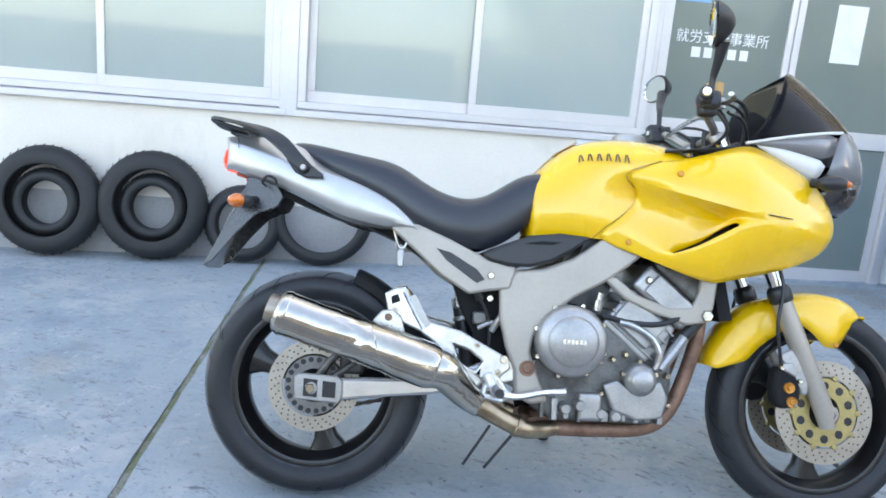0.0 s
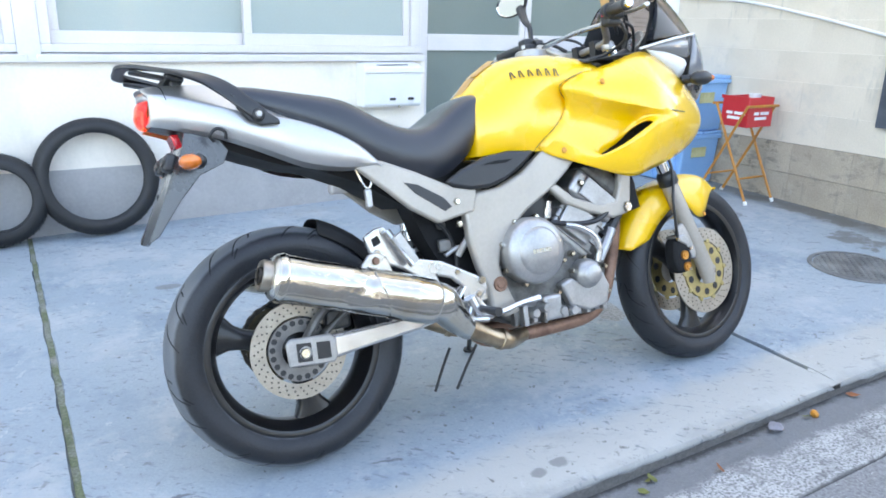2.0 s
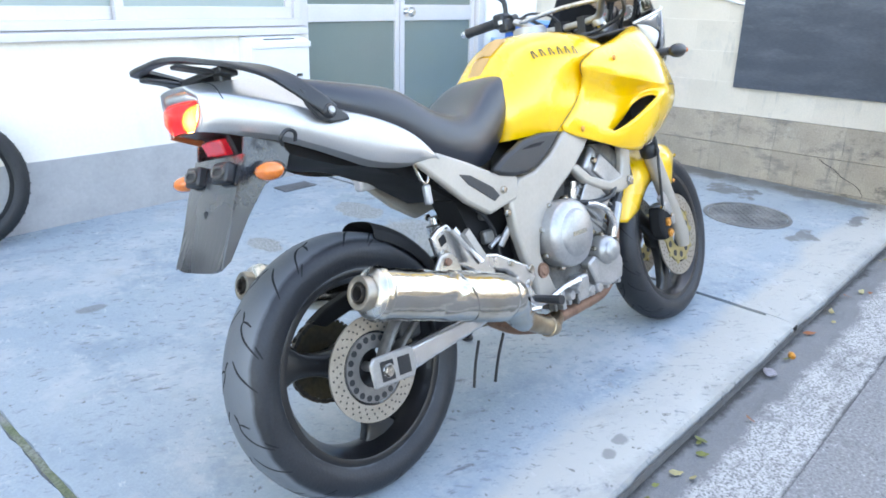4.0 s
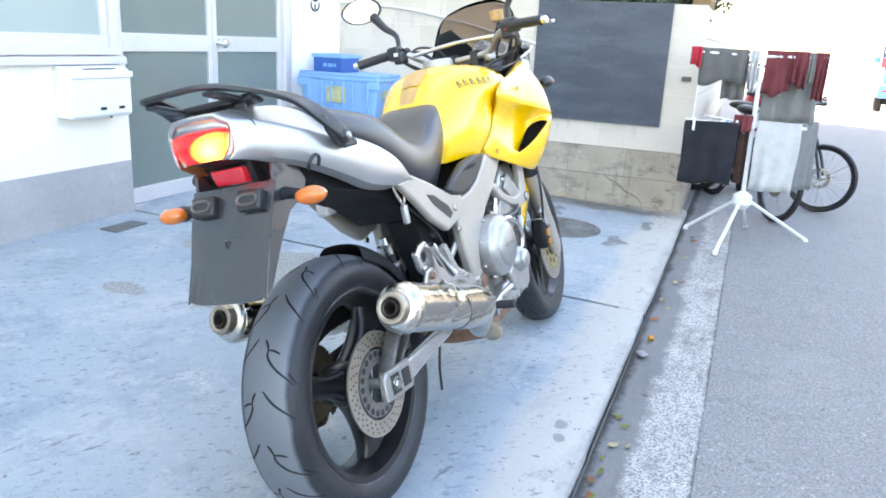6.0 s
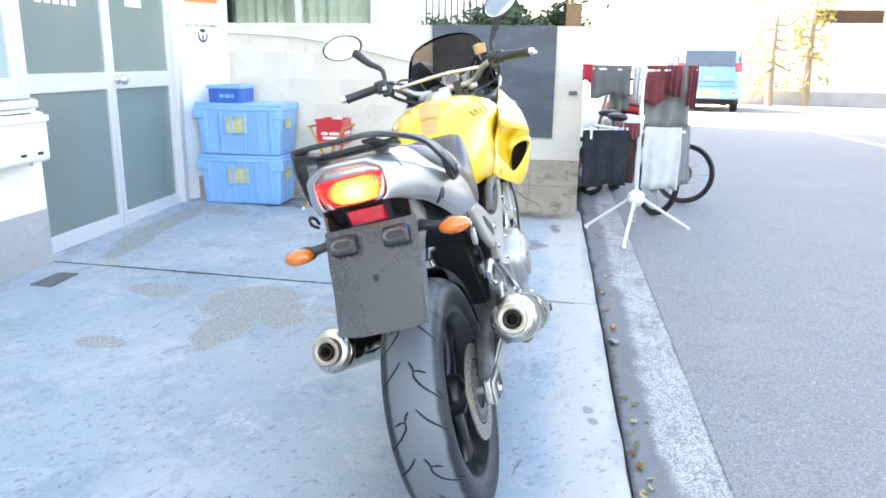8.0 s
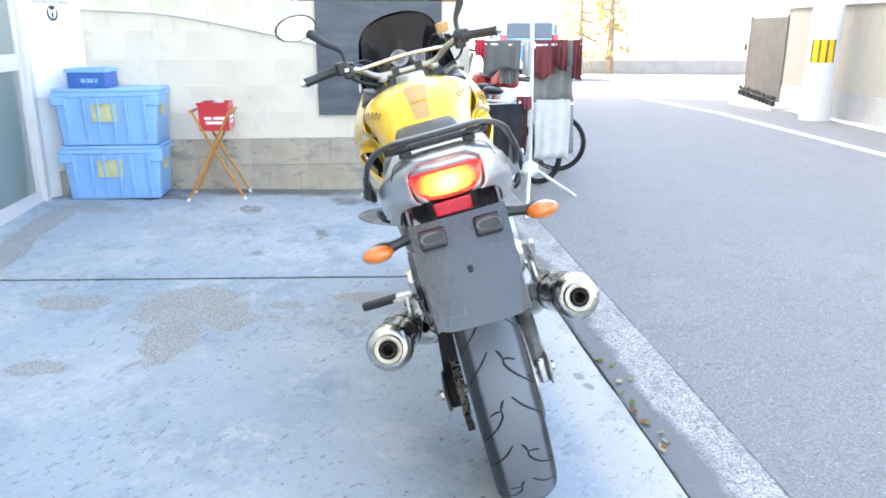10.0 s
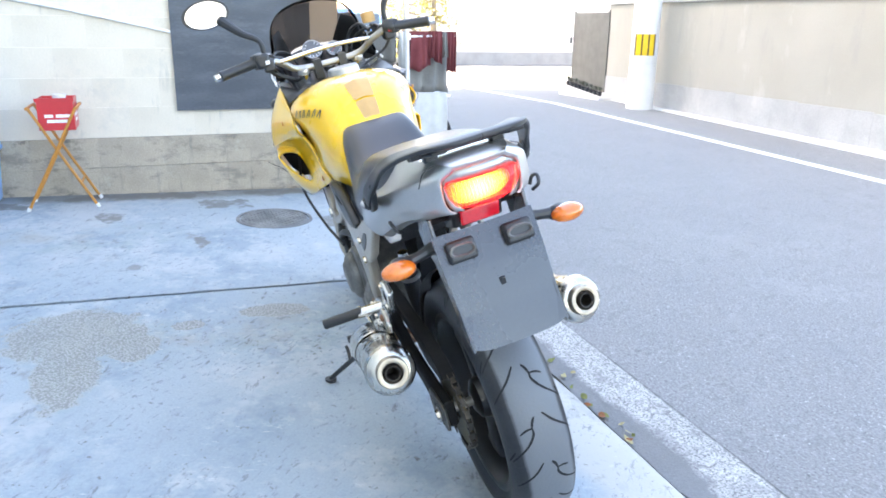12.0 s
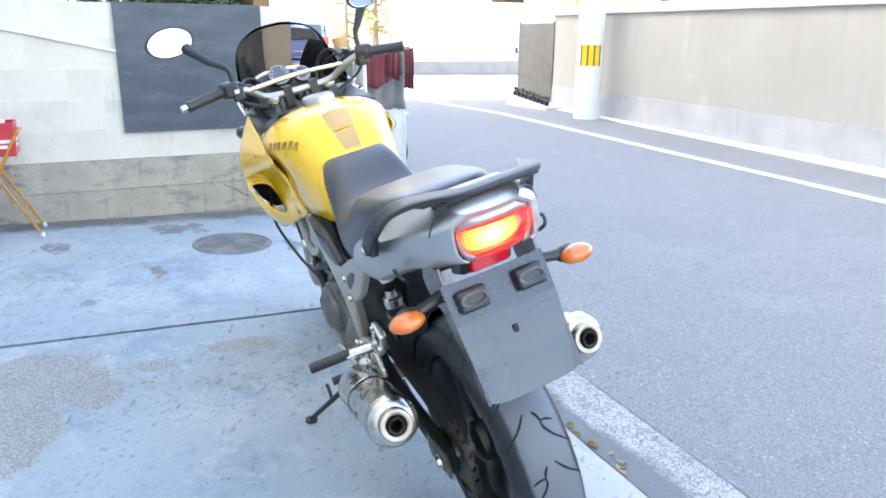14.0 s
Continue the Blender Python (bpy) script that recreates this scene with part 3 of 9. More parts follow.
# one cast strip, running slightly down towards the kerb
strip = [[(x, 1.208, road(x, 1.208) - 0.2), (x, 1.208, road(x, 1.208) + 0.003), (x, 1.25, road(x, 1.25) + 0.004), (x, 1.41, road(x, 1.41) - 0.003), (x, KERB + 0.01, road(x, KERB) - 0.010), (x, KERB + 0.01, road(x, KERB) - 0.2)] for x in np.linspace(-9, 22, 125)]
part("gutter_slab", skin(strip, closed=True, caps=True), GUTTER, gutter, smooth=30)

forecourt = thing("pavement", "blue-grey scuffed concrete forecourt in three slabs", "pavement", kind="structure")


def slab(x0, x1, wobble):
    """One cast slab with a rounded outer edge, following the slope."""
    bm = bmesh.new()
    ys = [KERB, KERB, KERB + 0.008, KERB + 0.025, KERB + 0.06] + list(np.linspace(1.62, 4.70, 90)) + [4.75, 4.75]
    drop = [-0.25, -0.02, -0.007, -0.002, 0] + [0] * 90 + [0, -0.25]
    n = max(4, int((x1 - x0) / 0.16))
    rows = []
    for i in range(n + 1):
        x = x0 + (x1 - x0) * i / n
        w = 0.006 * noise.noise((x * 5, wobble, 0)) + 0.004 * noise.noise((x * 17, wobble, 3))
        rows.append([(x, y + (w if y < 1.6 else 0), plat(x, y) + d + (0.002 * noise.noise((x * 9, y * 9, 1)) if y < 1.6 else 0)) for y, d in zip(ys, drop)])
    return skin(rows, bm, closed=True, caps=True)


def ragged(bm, at, size):
    """Chips the long edge of a slab that lies at x = at."""
    for v in bm.verts:
        if abs(v.co.x - at) < 1e-4:
            v.co.x += size * (noise.noise((v.co.y * 9, at, 0)) + 0.8 * noise.noise((v.co.y * 31, at, 4)))
    return bm


for x0, x1 in ((-9.0, -0.719), (-0.693, 1.560), (1.584, 3.75)):
    bm = slab(x0, x1, x0)
    for at in (x0, x1):
        if -0.8 < at < 1.6:
            ragged(bm, at, 0.006)
    part("slab", bm, SLAB, forecourt, smooth=40)
moss = part("joint_filler", flat([(-0.730, KERB), (-0.684, KERB), (-0.684, 4.5), (-0.730, 4.5)], lambda x, y: plat(x, y) - 0.1, lambda x, y: plat(x, y) - 0.003),
            material("mossy_joint", (0.13, 0.15, 0.085), 0.95, second=(0.26, 0.26, 0.24), scale=9, amount=0.9, fine=120, grain=0.4, bump=0.8), forecourt, "mossy dark joint filler", smooth=0)
crack = part("joint_filler", flat([(1.550, KERB), (1.590, KERB), (1.590, 4.5), (1.550, 4.5)], lambda x, y: plat(x, y) - 0.1, lambda x, y: plat(x, y) - 0.010),
             material("dark_joint", (0.035, 0.033, 0.03), 0.95, fine=120, grain=0.4, bump=0.8), forecourt, "dirty open joint", smooth=0)
part("joint_filler", flat([(1.540, KERB + 0.003), (1.604, KERB + 0.003), (1.600, KERB + 0.10), (1.575, KERB + 0.115), (1.545, KERB + 0.10)], lambda x, y: plat(x, y) - 0.1, lambda x, y: plat(x, y) - 0.0012 - 0.006 * max(0.0, (KERB + 0.03 - y) / 0.03)), SLAB, forecourt, "mortared end of the joint", smooth=0)


# Dark sheet before the kerb: grime, with the front's shade painted in.
KERB_FACE = material("shaded_kerb_face", (0.11, 0.105, 0.10), 0.8, second=(0.22, 0.215, 0.20), scale=6, amount=0.6, fine=110, grain=0.25, bump=0.5)
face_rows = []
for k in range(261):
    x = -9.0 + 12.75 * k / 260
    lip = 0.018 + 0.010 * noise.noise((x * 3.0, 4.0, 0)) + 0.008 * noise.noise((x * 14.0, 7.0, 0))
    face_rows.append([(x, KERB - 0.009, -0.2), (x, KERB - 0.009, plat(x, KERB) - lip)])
part("kerb_face", skin(face_rows), KERB_FACE, forecourt, "dark kerb face with grime and painted shade", smooth=0)
drain = thing("drain_cover", "flat dark steel drain plate set in the concrete", "drain cover", pose(1.29, 4.22, plat(1.29, 4.22) + 0.001))
part("plate", box(-0.11, 0.11, -0.055, 0.055, -0.01, 0.005), material("dull_steel", (0.17, 0.17, 0.175), 0.5, 0.5, grain=0.15, bump=0.2), drain)

manhole = thing("manhole_cover", "round cast-iron manhole cover flush with the concrete", "manhole", pose(2.76, 2.17, plat(2.76, 2.17), math.degrees(0.0265), -math.degrees(0.0193), 0))
IRON = material("cast_iron", (0.165, 0.165, 0.165), 0.6, 0.45, second=(0.32, 0.32, 0.31), scale=7, amount=0.8, fine=130, grain=0.25, bump=0.4)
part("cover", turned([(0, 0.006), (0.195, 0.006), (0.20, 0.002), (0.20, -0.02)], pose(0, 0, 0, 90)), IRON, manhole)
part("ring", turned([(0.206, -0.02), (0.206, 0.006), (0.225, 0.006), (0.228, 0.002), (0.228, -0.02)], pose(0, 0, 0, 90)), IRON, manhole)
studs = bmesh.new()
for i in range(-8, 9):
    for j in range(-8, 9):
        if math.hypot(i, j) < 8.3 and (i + j) % 2:
            box(i * 0.022 - 0.007, i * 0.022 + 0.007, j * 0.022 - 0.007, j * 0.022 + 0.007, 0.004, 0.0095, studs)
tagged(part("tread_studs", studs, IRON, manhole, smooth=0), kind="stuff")

# ---- the workshop building behind the forecourt ----
wall_north = thing("wall_north", "cream rendered wall with a grey painted foot", "wall", kind="structure")
part("wall_panel", box(-9, 1.582, WALL_Y, WALL_Y + 0.18, -0.2, 0.955), RENDERED, wall_north, smooth=0)
part("dado", box(-9, 1.578, WALL_Y - 0.005, WALL_Y, -0.2, 0.42), DADO, wall_north, "grey painted wall foot", smooth=0)
# Unseen storeys up to 9.2 m, added to keep the street in shade.
part("upper_wall", box(-9, 4.2, WALL_Y, WALL_Y + 0.23, 2.12, 9.2), RENDERED, wall_north, smooth=0)
part("wall_end", box(-9, -2.80, WALL_Y, WALL_Y + 0.18, 0.955, 2.12), RENDERED, wall_north, smooth=0)
part("side_wall", box(3.3, 4.2, WALL_Y + 0.07, WALL_Y + 0.23, -0.2, 2.12), RENDERED, wall_north, smooth=0)
part("inner_wall", box(-9, 4.2, WALL_Y + 3.0, WALL_Y + 3.15, -0.2, 9.2), RENDERED, wall_north, "back wall of the workshop", smooth=0)
part("roof_slab", box(-9.2, 13.2, WALL_Y - 0.05, WALL_Y + 8, 9.2, 9.4), DADO, wall_north, "unseen flat roof slab", smooth=0)
part("end_wall", box(-9, -8.8, WALL_Y + 0.18, WALL_Y + 3.0, -0.2, 9.2), RENDERED, wall_north, smooth=0)

# white plastered pier between the door and the block wall, set askew
pier = thing("pier", "white plastered corner pier carrying printed notices", "pillar", kind="structure")
P0, P1 = Vector((3.24, 4.49)), Vector((3.57, 4.235))
part("shaft", flat([P0, P1, (3.57, 4.6), (3.24, 4.6)], -0.1, 2.3), WHITE_PAINT, pier, smooth=0)
turn_p = math.degrees(math.atan2(P1.y - P0.y, P1.x - P0.x))


def on_pier(u, z, off=0.004):
    """A pose on the pier's face: u metres from its door side."""
    d = (P1 - P0).normalized()
    n = Vector((d.y, -d.x))
    q = P0 + d * u + n * off
    return pose(q.x, q.y, z, 90, 0, turn_p)


foot = part("broken_foot", flat([(3.30, 4.36), (3.37, 4.30), (3.43, 4.315), (3.44, 4.4), (3.33, 4.42)], 0.08, 0.33), MORTAR, pier, "broken plaster at the foot")
notice = thing("notice", "white printed notice sheet with an orange heading", "sign", on_pier(0.215, 1.45))
part("sheet", box(-0.185, 0.185, -0.62, 0.62, -0.001, 0.003), PAPER, notice, smooth=0)
part("heading_block", box(-0.13, 0.13, 0.145, 0.265, 0.003, 0.0045), ORANGE_INK, notice, "orange heading block", smooth=0)
part("heading_block", box(-0.13, 0.13, 0.285, 0.405, 0.003, 0.0045), ORANGE_INK, notice, "orange heading block", smooth=0)
lettering("heading", "ベース", 0.105, pose(0, 0.205, 0.0055), PAPER, notice)
lettering("heading", "RESTRICTED AREA", 0.030, pose(0, -0.015, 0.004), INK, notice)
part("emblem", turned([(0, 0.0045), (0.05, 0.0045), (0.05, 0.003)], pose(0, -0.085, 0) @ Matrix.Diagonal((0.76, 1, 1, 1)) @ pose(0, 0, 0, 90)), INK, notice)
part("emblem_wing", slab_of([(-0.028, 0.036), (-0.024, -0.012), (-0.006, -0.038), (-0.008, 0.0), (0, 0.012), (0.008, 0.0), (0.006, -0.038), (0.024, -0.012), (0.028, 0.036), (0.008, 0.020), (-0.008, 0.020)], 0, 0.0015), PAPER, notice).matrix_basis = pose(0, -0.085, 0.006, -90)
for k, w in enumerate((0.12, 0.10, 0.13)):
    part("text_line", box(-w, w, -0.195 - 0.032 * k, -0.190 - 0.032 * k, 0.003, 0.0042), DADO, notice, smooth=0)


def sash_window(name, x0, x1, xm, z0, z1):
    """An aluminium sliding window of two sashes."""
    w = thing(name, "white-silver aluminium sliding window with frosted panes", "window", kind="structure")
    y = WALL_Y - 0.01
    fr = bmesh.new()
    box(x0, x1, y - 0.02, y + 0.10, z0, z0 + 0.04, fr)
    box(x0, x1, y - 0.02, y + 0.10, z1 - 0.05, z1, fr)
    box(x0, x0 + 0.05, y - 0.02, y + 0.10, z0 + 0.04, z1 - 0.05, fr)
    box(x1 - 0.05, x1, y - 0.02, y + 0.10, z0 + 0.04, z1 - 0.05, fr)
    rounded(part("window_frame", fr, ALUMINIUM, w), 0.003)
    rounded(part("window_sill", slab_of([(-0.042, z0 - 0.047), (0.06, z0 - 0.045), (0.06, z0 - 0.001), (-0.012, z0 - 0.001), (-0.042, z0 - 0.012)], x0 - 0.02, x1 + 0.04), ALUMINIUM, w), 0.003).matrix_basis = \
        Matrix.Translation((0, WALL_Y, 0)) @ Matrix(((0, 1, 0, 0), (1, 0, 0, 0), (0, 0, 1, 0), (0, 0, 0, 1)))
    for a, b, off in ((x0 + 0.05, xm + 0.025, 0.045), (xm - 0.025, x1 - 0.05, 0.0)):
        s = bmesh.new()
        zb, zt = z0 + 0.04, z1 - 0.05
        box(a, b, y + off, y + off + 0.035, zb, zb + 0.062, s)
        box(a, b, y + off, y + off + 0.035, zt - 0.05, zt, s)
        box(a, a + 0.045, y + off, y + off + 0.035, zb + 0.062, zt - 0.05, s)
        box(b - 0.045, b, y + off, y + off + 0.035, zb + 0.062, zt - 0.05, s)
        sash = rounded(part("sash", s, ALUMINIUM, w), 0.003)
        part("pane", box(a + 0.045, b - 0.045, y + off + 0.012, y + off + 0.02, zb + 0.062, zt - 0.05), PANE, sash, "frosted greenish glass", smooth=0)
    return w


sash_window("window_1", -2.716, -0.645, -1.644, 1.0, 2.12)
sash_window("window_2", -0.546, 1.515, 0.472, 1.0, 2.12)
part("mullion_post", box(-0.645, -0.546, WALL_Y - 0.035, WALL_Y + 0.1, 0.955, 2.12), ALUMINIUM, wall_north, "aluminium post between the windows", smooth=0)

door = thing("door_1", "aluminium framed glass door pair with greenish panes", "door", kind="structure")
DY = 4.507
fr = bmesh.new()
box(1.516, 1.562, DY - 0.055, DY + 0.08, 0.0, 2.12, fr)
box(3.162, 3.225, DY - 0.055, DY + 0.08, 0.05, 2.12, fr)
box(1.562, 3.162, DY - 0.055, DY + 0.08, 2.03, 2.12, fr)
box(1.562, 3.162, DY - 0.03, DY + 0.08, 0.02, 0.135, fr)
rounded(part("door_frame", fr, ALUMINIUM, door), 0.004)
for a, b, le, ri, knob in ((1.566, 2.386, 0.064, 0.040, False), (2.392, 3.158, 0.043, 0.043, True)):
    s = bmesh.new()
    box(a, a + le, DY - 0.02, DY + 0.02, 0.14, 2.025, s)
    box(b - ri, b, DY - 0.02, DY + 0.02, 0.14, 2.025, s)
    box(a + le, b - ri, DY - 0.02, DY + 0.02, 0.14, 0.232, s)
    box(a + le, b - ri, DY - 0.02, DY + 0.02, 1.013, 1.115, s)
    box(a + le, b - ri, DY - 0.02, DY + 0.02, 1.95, 2.025, s)
    leaf = rounded(part("leaf", s, ALUMINIUM, door), 0.003)
    part("pane", box(a + le, b - ri, DY - 0.004, DY + 0.004, 0.232, 1.013), DOOR_PANE, leaf, "dim greenish glass", smooth=0)
    part("pane", box(a + le, b - ri, DY - 0.004, DY + 0.004, 1.115, 1.95), DOOR_PANE, leaf, "dim greenish glass", smooth=0)
    if knob:
        part("door_knob", turned([(0, -0.075), (0.018, -0.075), (0.029, -0.06), (0.03, -0.045), (0.022, -0.032), (0.011, -0.026), (0.011, -0.006), (0.03, -0.005), (0.03, 0)],
                                 pose(a + 0.055, DY - 0.02, 1.07), 20), CHROME, leaf, "round steel door knob")
lettering("door_lettering", "就労支援事業所", 0.083, pose(1.955, DY - 0.006, 1.60, 90), PAPER, door)
for k, w in enumerate((0.055, 0.05, 0.05, 0.05, 0.05)):
    x = 1.80 + k * 0.075
    part("lettering_bar", box(x - w / 2, x + w / 2, DY - 0.0065, DY - 0.005, 1.485, 1.545), PAPER, door, smooth=0)
part("door_notice", box(2.64, 2.83, DY - 0.007, DY - 0.005, 1.52, 1.86), PAPER, door, "white paper sheet on the glass", smooth=0)
part("sticker", box(1.66, 1.85, DY - 0.007, DY - 0.005, 1.80, 1.87), BLUE_TUB, door, "small blue sticker", smooth=0)
part("door_step", box(1.59, 3.22, DY - 0.075, DY - 0.03, 0.0, 0.13), MORTAR, door, "concrete door step", smooth=0)

mail = thing("mailbox", "white enamelled steel letter box on the wall", "letter box", pose(1.303, WALL_Y, 0.83))
rounded(part("body", slab_of([(0, -0.14), (-0.105, -0.14), (-0.118, -0.125), (-0.118, 0.085), (-0.10, 0.105), (-0.03, 0.118), (0, 0.12)], -0.192, 0.192), WHITE_PAINT, mail), 0.006).matrix_basis = \
    Matrix(((0, 1, 0, 0), (1, 0, 0, 0), (0, 0, 1, 0), (0, 0, 0, 1)))
rounded(part("flap", box(-0.196, 0.198, -0.130, -0.117, 0.060, 0.092), WHITE_PAINT, mail), 0.004)
part("slot", box(-0.10, 0.10, -0.108, -0.094, 0.1035, 0.1075), INK, mail, smooth=0)
for x in (-0.005, 0.118):
    rounded(part("latch", box(x - 0.020, x + 0.020, -0.123, -0.117, -0.102, -0.086), GREY_PLASTIC, mail, "small dark latch"), 0.003)
part("padlock", turned([(0.006, -0.125), (0.008, -0.12), (0.008, -0.112), (0, -0.11)], pose(0.04, 0, -0.14), 10), STEEL, mail)

# ---- the block wall at the east side ----
wall_east = thing("wall_east", "concrete block wall, cream painted above a bare grey foot", "wall", kind="structure")
part("core", box(WALL_X + 0.006, WALL_X + 0.14, 1.56, 4.5, -0.1, 0.505), MORTAR, wall_east, "mortar core", smooth=0)
part("core", box(WALL_X + 0.0025, WALL_X + 0.14, 1.56, 4.5, 0.506, 1.44), RENDERED, wall_east, "painted mortar core", smooth=0)
part("core", box(WALL_X + 0.14, 9.0, 1.575, 1.70, -0.1, 1.40), MORTAR, wall_east, "mortar core", smooth=0)
part("dark_slate", box(WALL_X - 0.022, WALL_X - 0.004, 1.765, 2.66, 0.672, 1.462), BOARD, wall_east, "large blank slate-grey board", smooth=0)
part("cable", tube([(WALL_X - 0.012, y, z) for y, z in ((4.25, 1.40), (3.9, 1.385), (3.61, 1.36), (3.17, 1.28), (2.66, 1.17))], 0.009), WHITE_PAINT, wall_east, "thin white cable sagging along the wall")
part("hook_plate", box(WALL_X - 0.01, WALL_X, 1.60, 1.66, 0.98, 1.01), GREY_PLASTIC, wall_east, smooth=0)

# ---- the house behind the block wall ----
house = thing("house_east", "pale rendered house with a curtained aluminium window", "house", kind="structure")
HX = 4.3
hw = bmesh.new()
box(HX, HX + 0.18, 2.95, 3.25, 0, 9.2, hw)
box(HX, HX + 0.18, 4.60, 12.0, 0, 9.2, hw)
box(HX, HX + 0.18, 3.25, 4.60, 0, 1.50, hw)
box(HX, HX + 0.18, 3.25, 4.60, 2.7, 9.2, hw)
# Unseen long front, added so that its shadow covers the far wall.
box(HX + 0.18, 13.0, 2.95, 3.13, 0, 9.2, hw)
box(12.8, 13.0, 3.13, 12.0, 0, 9.2, hw)
box(HX + 0.9, HX + 1.0, 3.13, 6.0, 0, 9.0, hw)
part("wall", hw, RENDERED, house, smooth=0)
win = bmesh.new()
for y0, y1 in ((3.25, 3.30), (3.90, 3.95), (4.55, 4.60)):
    box(HX + 0.02, HX + 0.08, y0, y1, 1.50, 2.7, win)
box(HX + 0.02, HX + 0.08, 3.25, 4.60, 1.44, 1.50, win)
wn = part("window", win, ALUMINIUM, house, "aluminium window frame", smooth=0)
part("pane", box(HX + 0.045, HX + 0.05, 3.30, 4.55, 1.56, 2.7), CLEAR, wn, smooth=0).visible_shadow = False
part("jamb", box(HX - 0.004, HX + 0.03, 4.50, 4.56, 1.50, 2.7), BLACK, wn, "dark window jamb", smooth=0)
rows = []
for k in range(90):
    y = 3.15 + 1.5 * k / 89
    x = HX + 0.14 + 0.018 * math.sin(k * 1.15) + 0.01 * math.sin(k * 0.37)
    rows.append([(x, y, 1.45), (x, y, 2.75)])
part("curtain", skin(rows), material("sage_curtain", (0.55, 0.62, 0.48), 0.9, second=(0.65, 0.70, 0.58), scale=5, grain=0.05, bump=0.1), house, "pale sage green curtains")

# ---- far side of the street ----
wall_south = thing("wall_south", "long beige garden wall with grey plinth and white coping", "wall", kind="structure")
BEIGE = material("beige_render", (0.395, 0.38, 0.335), 0.85, second=(0.345, 0.33, 0.29), scale=1.1, amount=0.5, fine=90, grain=0.03, bump=0.2)
PLINTH = material("pale_plinth", (0.42, 0.425, 0.425), 0.85, second=(0.30, 0.305, 0.31), scale=2.2, amount=0.6, fine=80, grain=0.08, bump=0.3)
COPING = material("white_coping", (0.70, 0.69, 0.67), 0.8, second=(0.55, 0.54, 0.52), scale=3, grain=0.06, bump=0.2)
for far in (BEIGE, PLINTH):
    layer_, blend_, place_ = layered(far, True)
    layer_((0.30, 0.30, 0.29), 2.0, 0.56, 0.68, 0.35, ((2.5, 1.0, 0.4), 0.0), detail=7, rough=0.7)
    layer_((0.56, 0.55, 0.52), 1.2, 0.58, 0.70, 0.35, ((1.5, 1.0, 0.6), 0.0), rough=0.7)
for x0, x1 in ((1.78, 7.0), (7.0, 8.62)):
    part("wall_panel", box(x0, x1, FAR_Y - 0.15, FAR_Y, 0.3, 1.60), BEIGE, wall_south, smooth=0)
    rounded(part("coping", box(x0 - 0.02, x1 + 0.02, FAR_Y - 0.20, FAR_Y + 0.05, 1.60, 1.72), COPING, wall_south), 0.012)
for k in range(7):
    x0 = 1.78 + k * 0.977
    rounded(part("plinth_block", box(x0 + 0.0008, x0 + 0.9762, FAR_Y - 0.17, FAR_Y + 0.012, -0.1, 0.46 + 0.012 * k), PLINTH, wall_south), 0.002)
part("footing", skin([[(x, FAR_Y + 0.012, road(x, FAR_Y) - 0.2), (x, FAR_Y + 0.012, max(0.068 + 0.0155 * x, road(x, FAR_Y) + 0.012)), (x, FAR_Y + 0.17, max(0.064 + 0.0155 * x, road(x, FAR_Y) + 0.008)), (x, FAR_Y + 0.17, road(x, FAR_Y) - 0.2)] for x in (1.0, 3, 5, 7, 8, 8.6)], closed=True, caps=True), COPING, wall_south, "white concrete edging", smooth=0)
rounded(part("end_pier", box(1.28, 1.74, FAR_Y - 0.3, FAR_Y + 0.08, -0.1, 1.95), COPING, wall_south, "white rendered gate pier"), 0.01)
for k in range(5):
    rounded(part("wall_west_panel", box(-8.0 + k * 1.8, -6.2 + k * 1.8, FAR_Y - 0.15, FAR_Y, -0.2, 1.7), BEIGE, wall_south), 0.004)
stroke = thing("road_marking", "worn white edge line painted on the asphalt", "road marking", kind="structure")
part("paint", skin([[(x, -2.875 + 0.05 * (x - 2) * 0.6, road(x, -2.8) + 0.004), (x, -2.74 + 0.05 * (x - 2) * 0.6, road(x, -2.7) + 0.004)] for x in (-8, -4, 0, 2, 4, 6, 7, 8, 10, 13, 17, 22, 30)]),
     material("road_paint", (0.72, 0.72, 0.70), 0.8, second=(0.35, 0.35, 0.35), scale=30, amount=0.5, fine=160, grain=0.15, bump=0.3), stroke, smooth=0)

nb = thing("notice_board", "white framed notice board with handwritten sheet", "notice board", pose(2.20, FAR_Y, 1.21))
rounded(part("case", box(-0.29, 0.29, 0.002, 0.06, -0.35, 0.35), ALUMINIUM, nb), 0.01)
rounded(part("hood", box(-0.32, 0.32, 0.002, 0.10, 0.35, 0.375), ALUMINIUM, nb), 0.005)
part("sheet", box(-0.25, 0.25, 0.06, 0.064, -0.31, 0.31), PAPER, nb, smooth=0)
for x in (-0.215, 0.215):
    for z in (-0.26, 0.26):
        part("stud", turned([(0, 0.075), (0.016, 0.072), (0.018, 0.062)], pose(x, 0, z), 12), GREY_PLASTIC, nb)
rr = random.Random(8)
for k in range(16):
    cx, cz, a = 0.12 - 0.10 * (k % 4) + rr.uniform(-0.02, 0.02), 0.22 - 0.075 * (k // 4), rr.uniform(-0.8, 0.8)
    part("brush_bar", box(-rr.uniform(0.02, 0.035), 0.03, 0, 0.0012, -0.006, 0.006), INK, nb, smooth=0).matrix_basis = pose(cx, 0.065, cz, 0, math.degrees(a), 0)

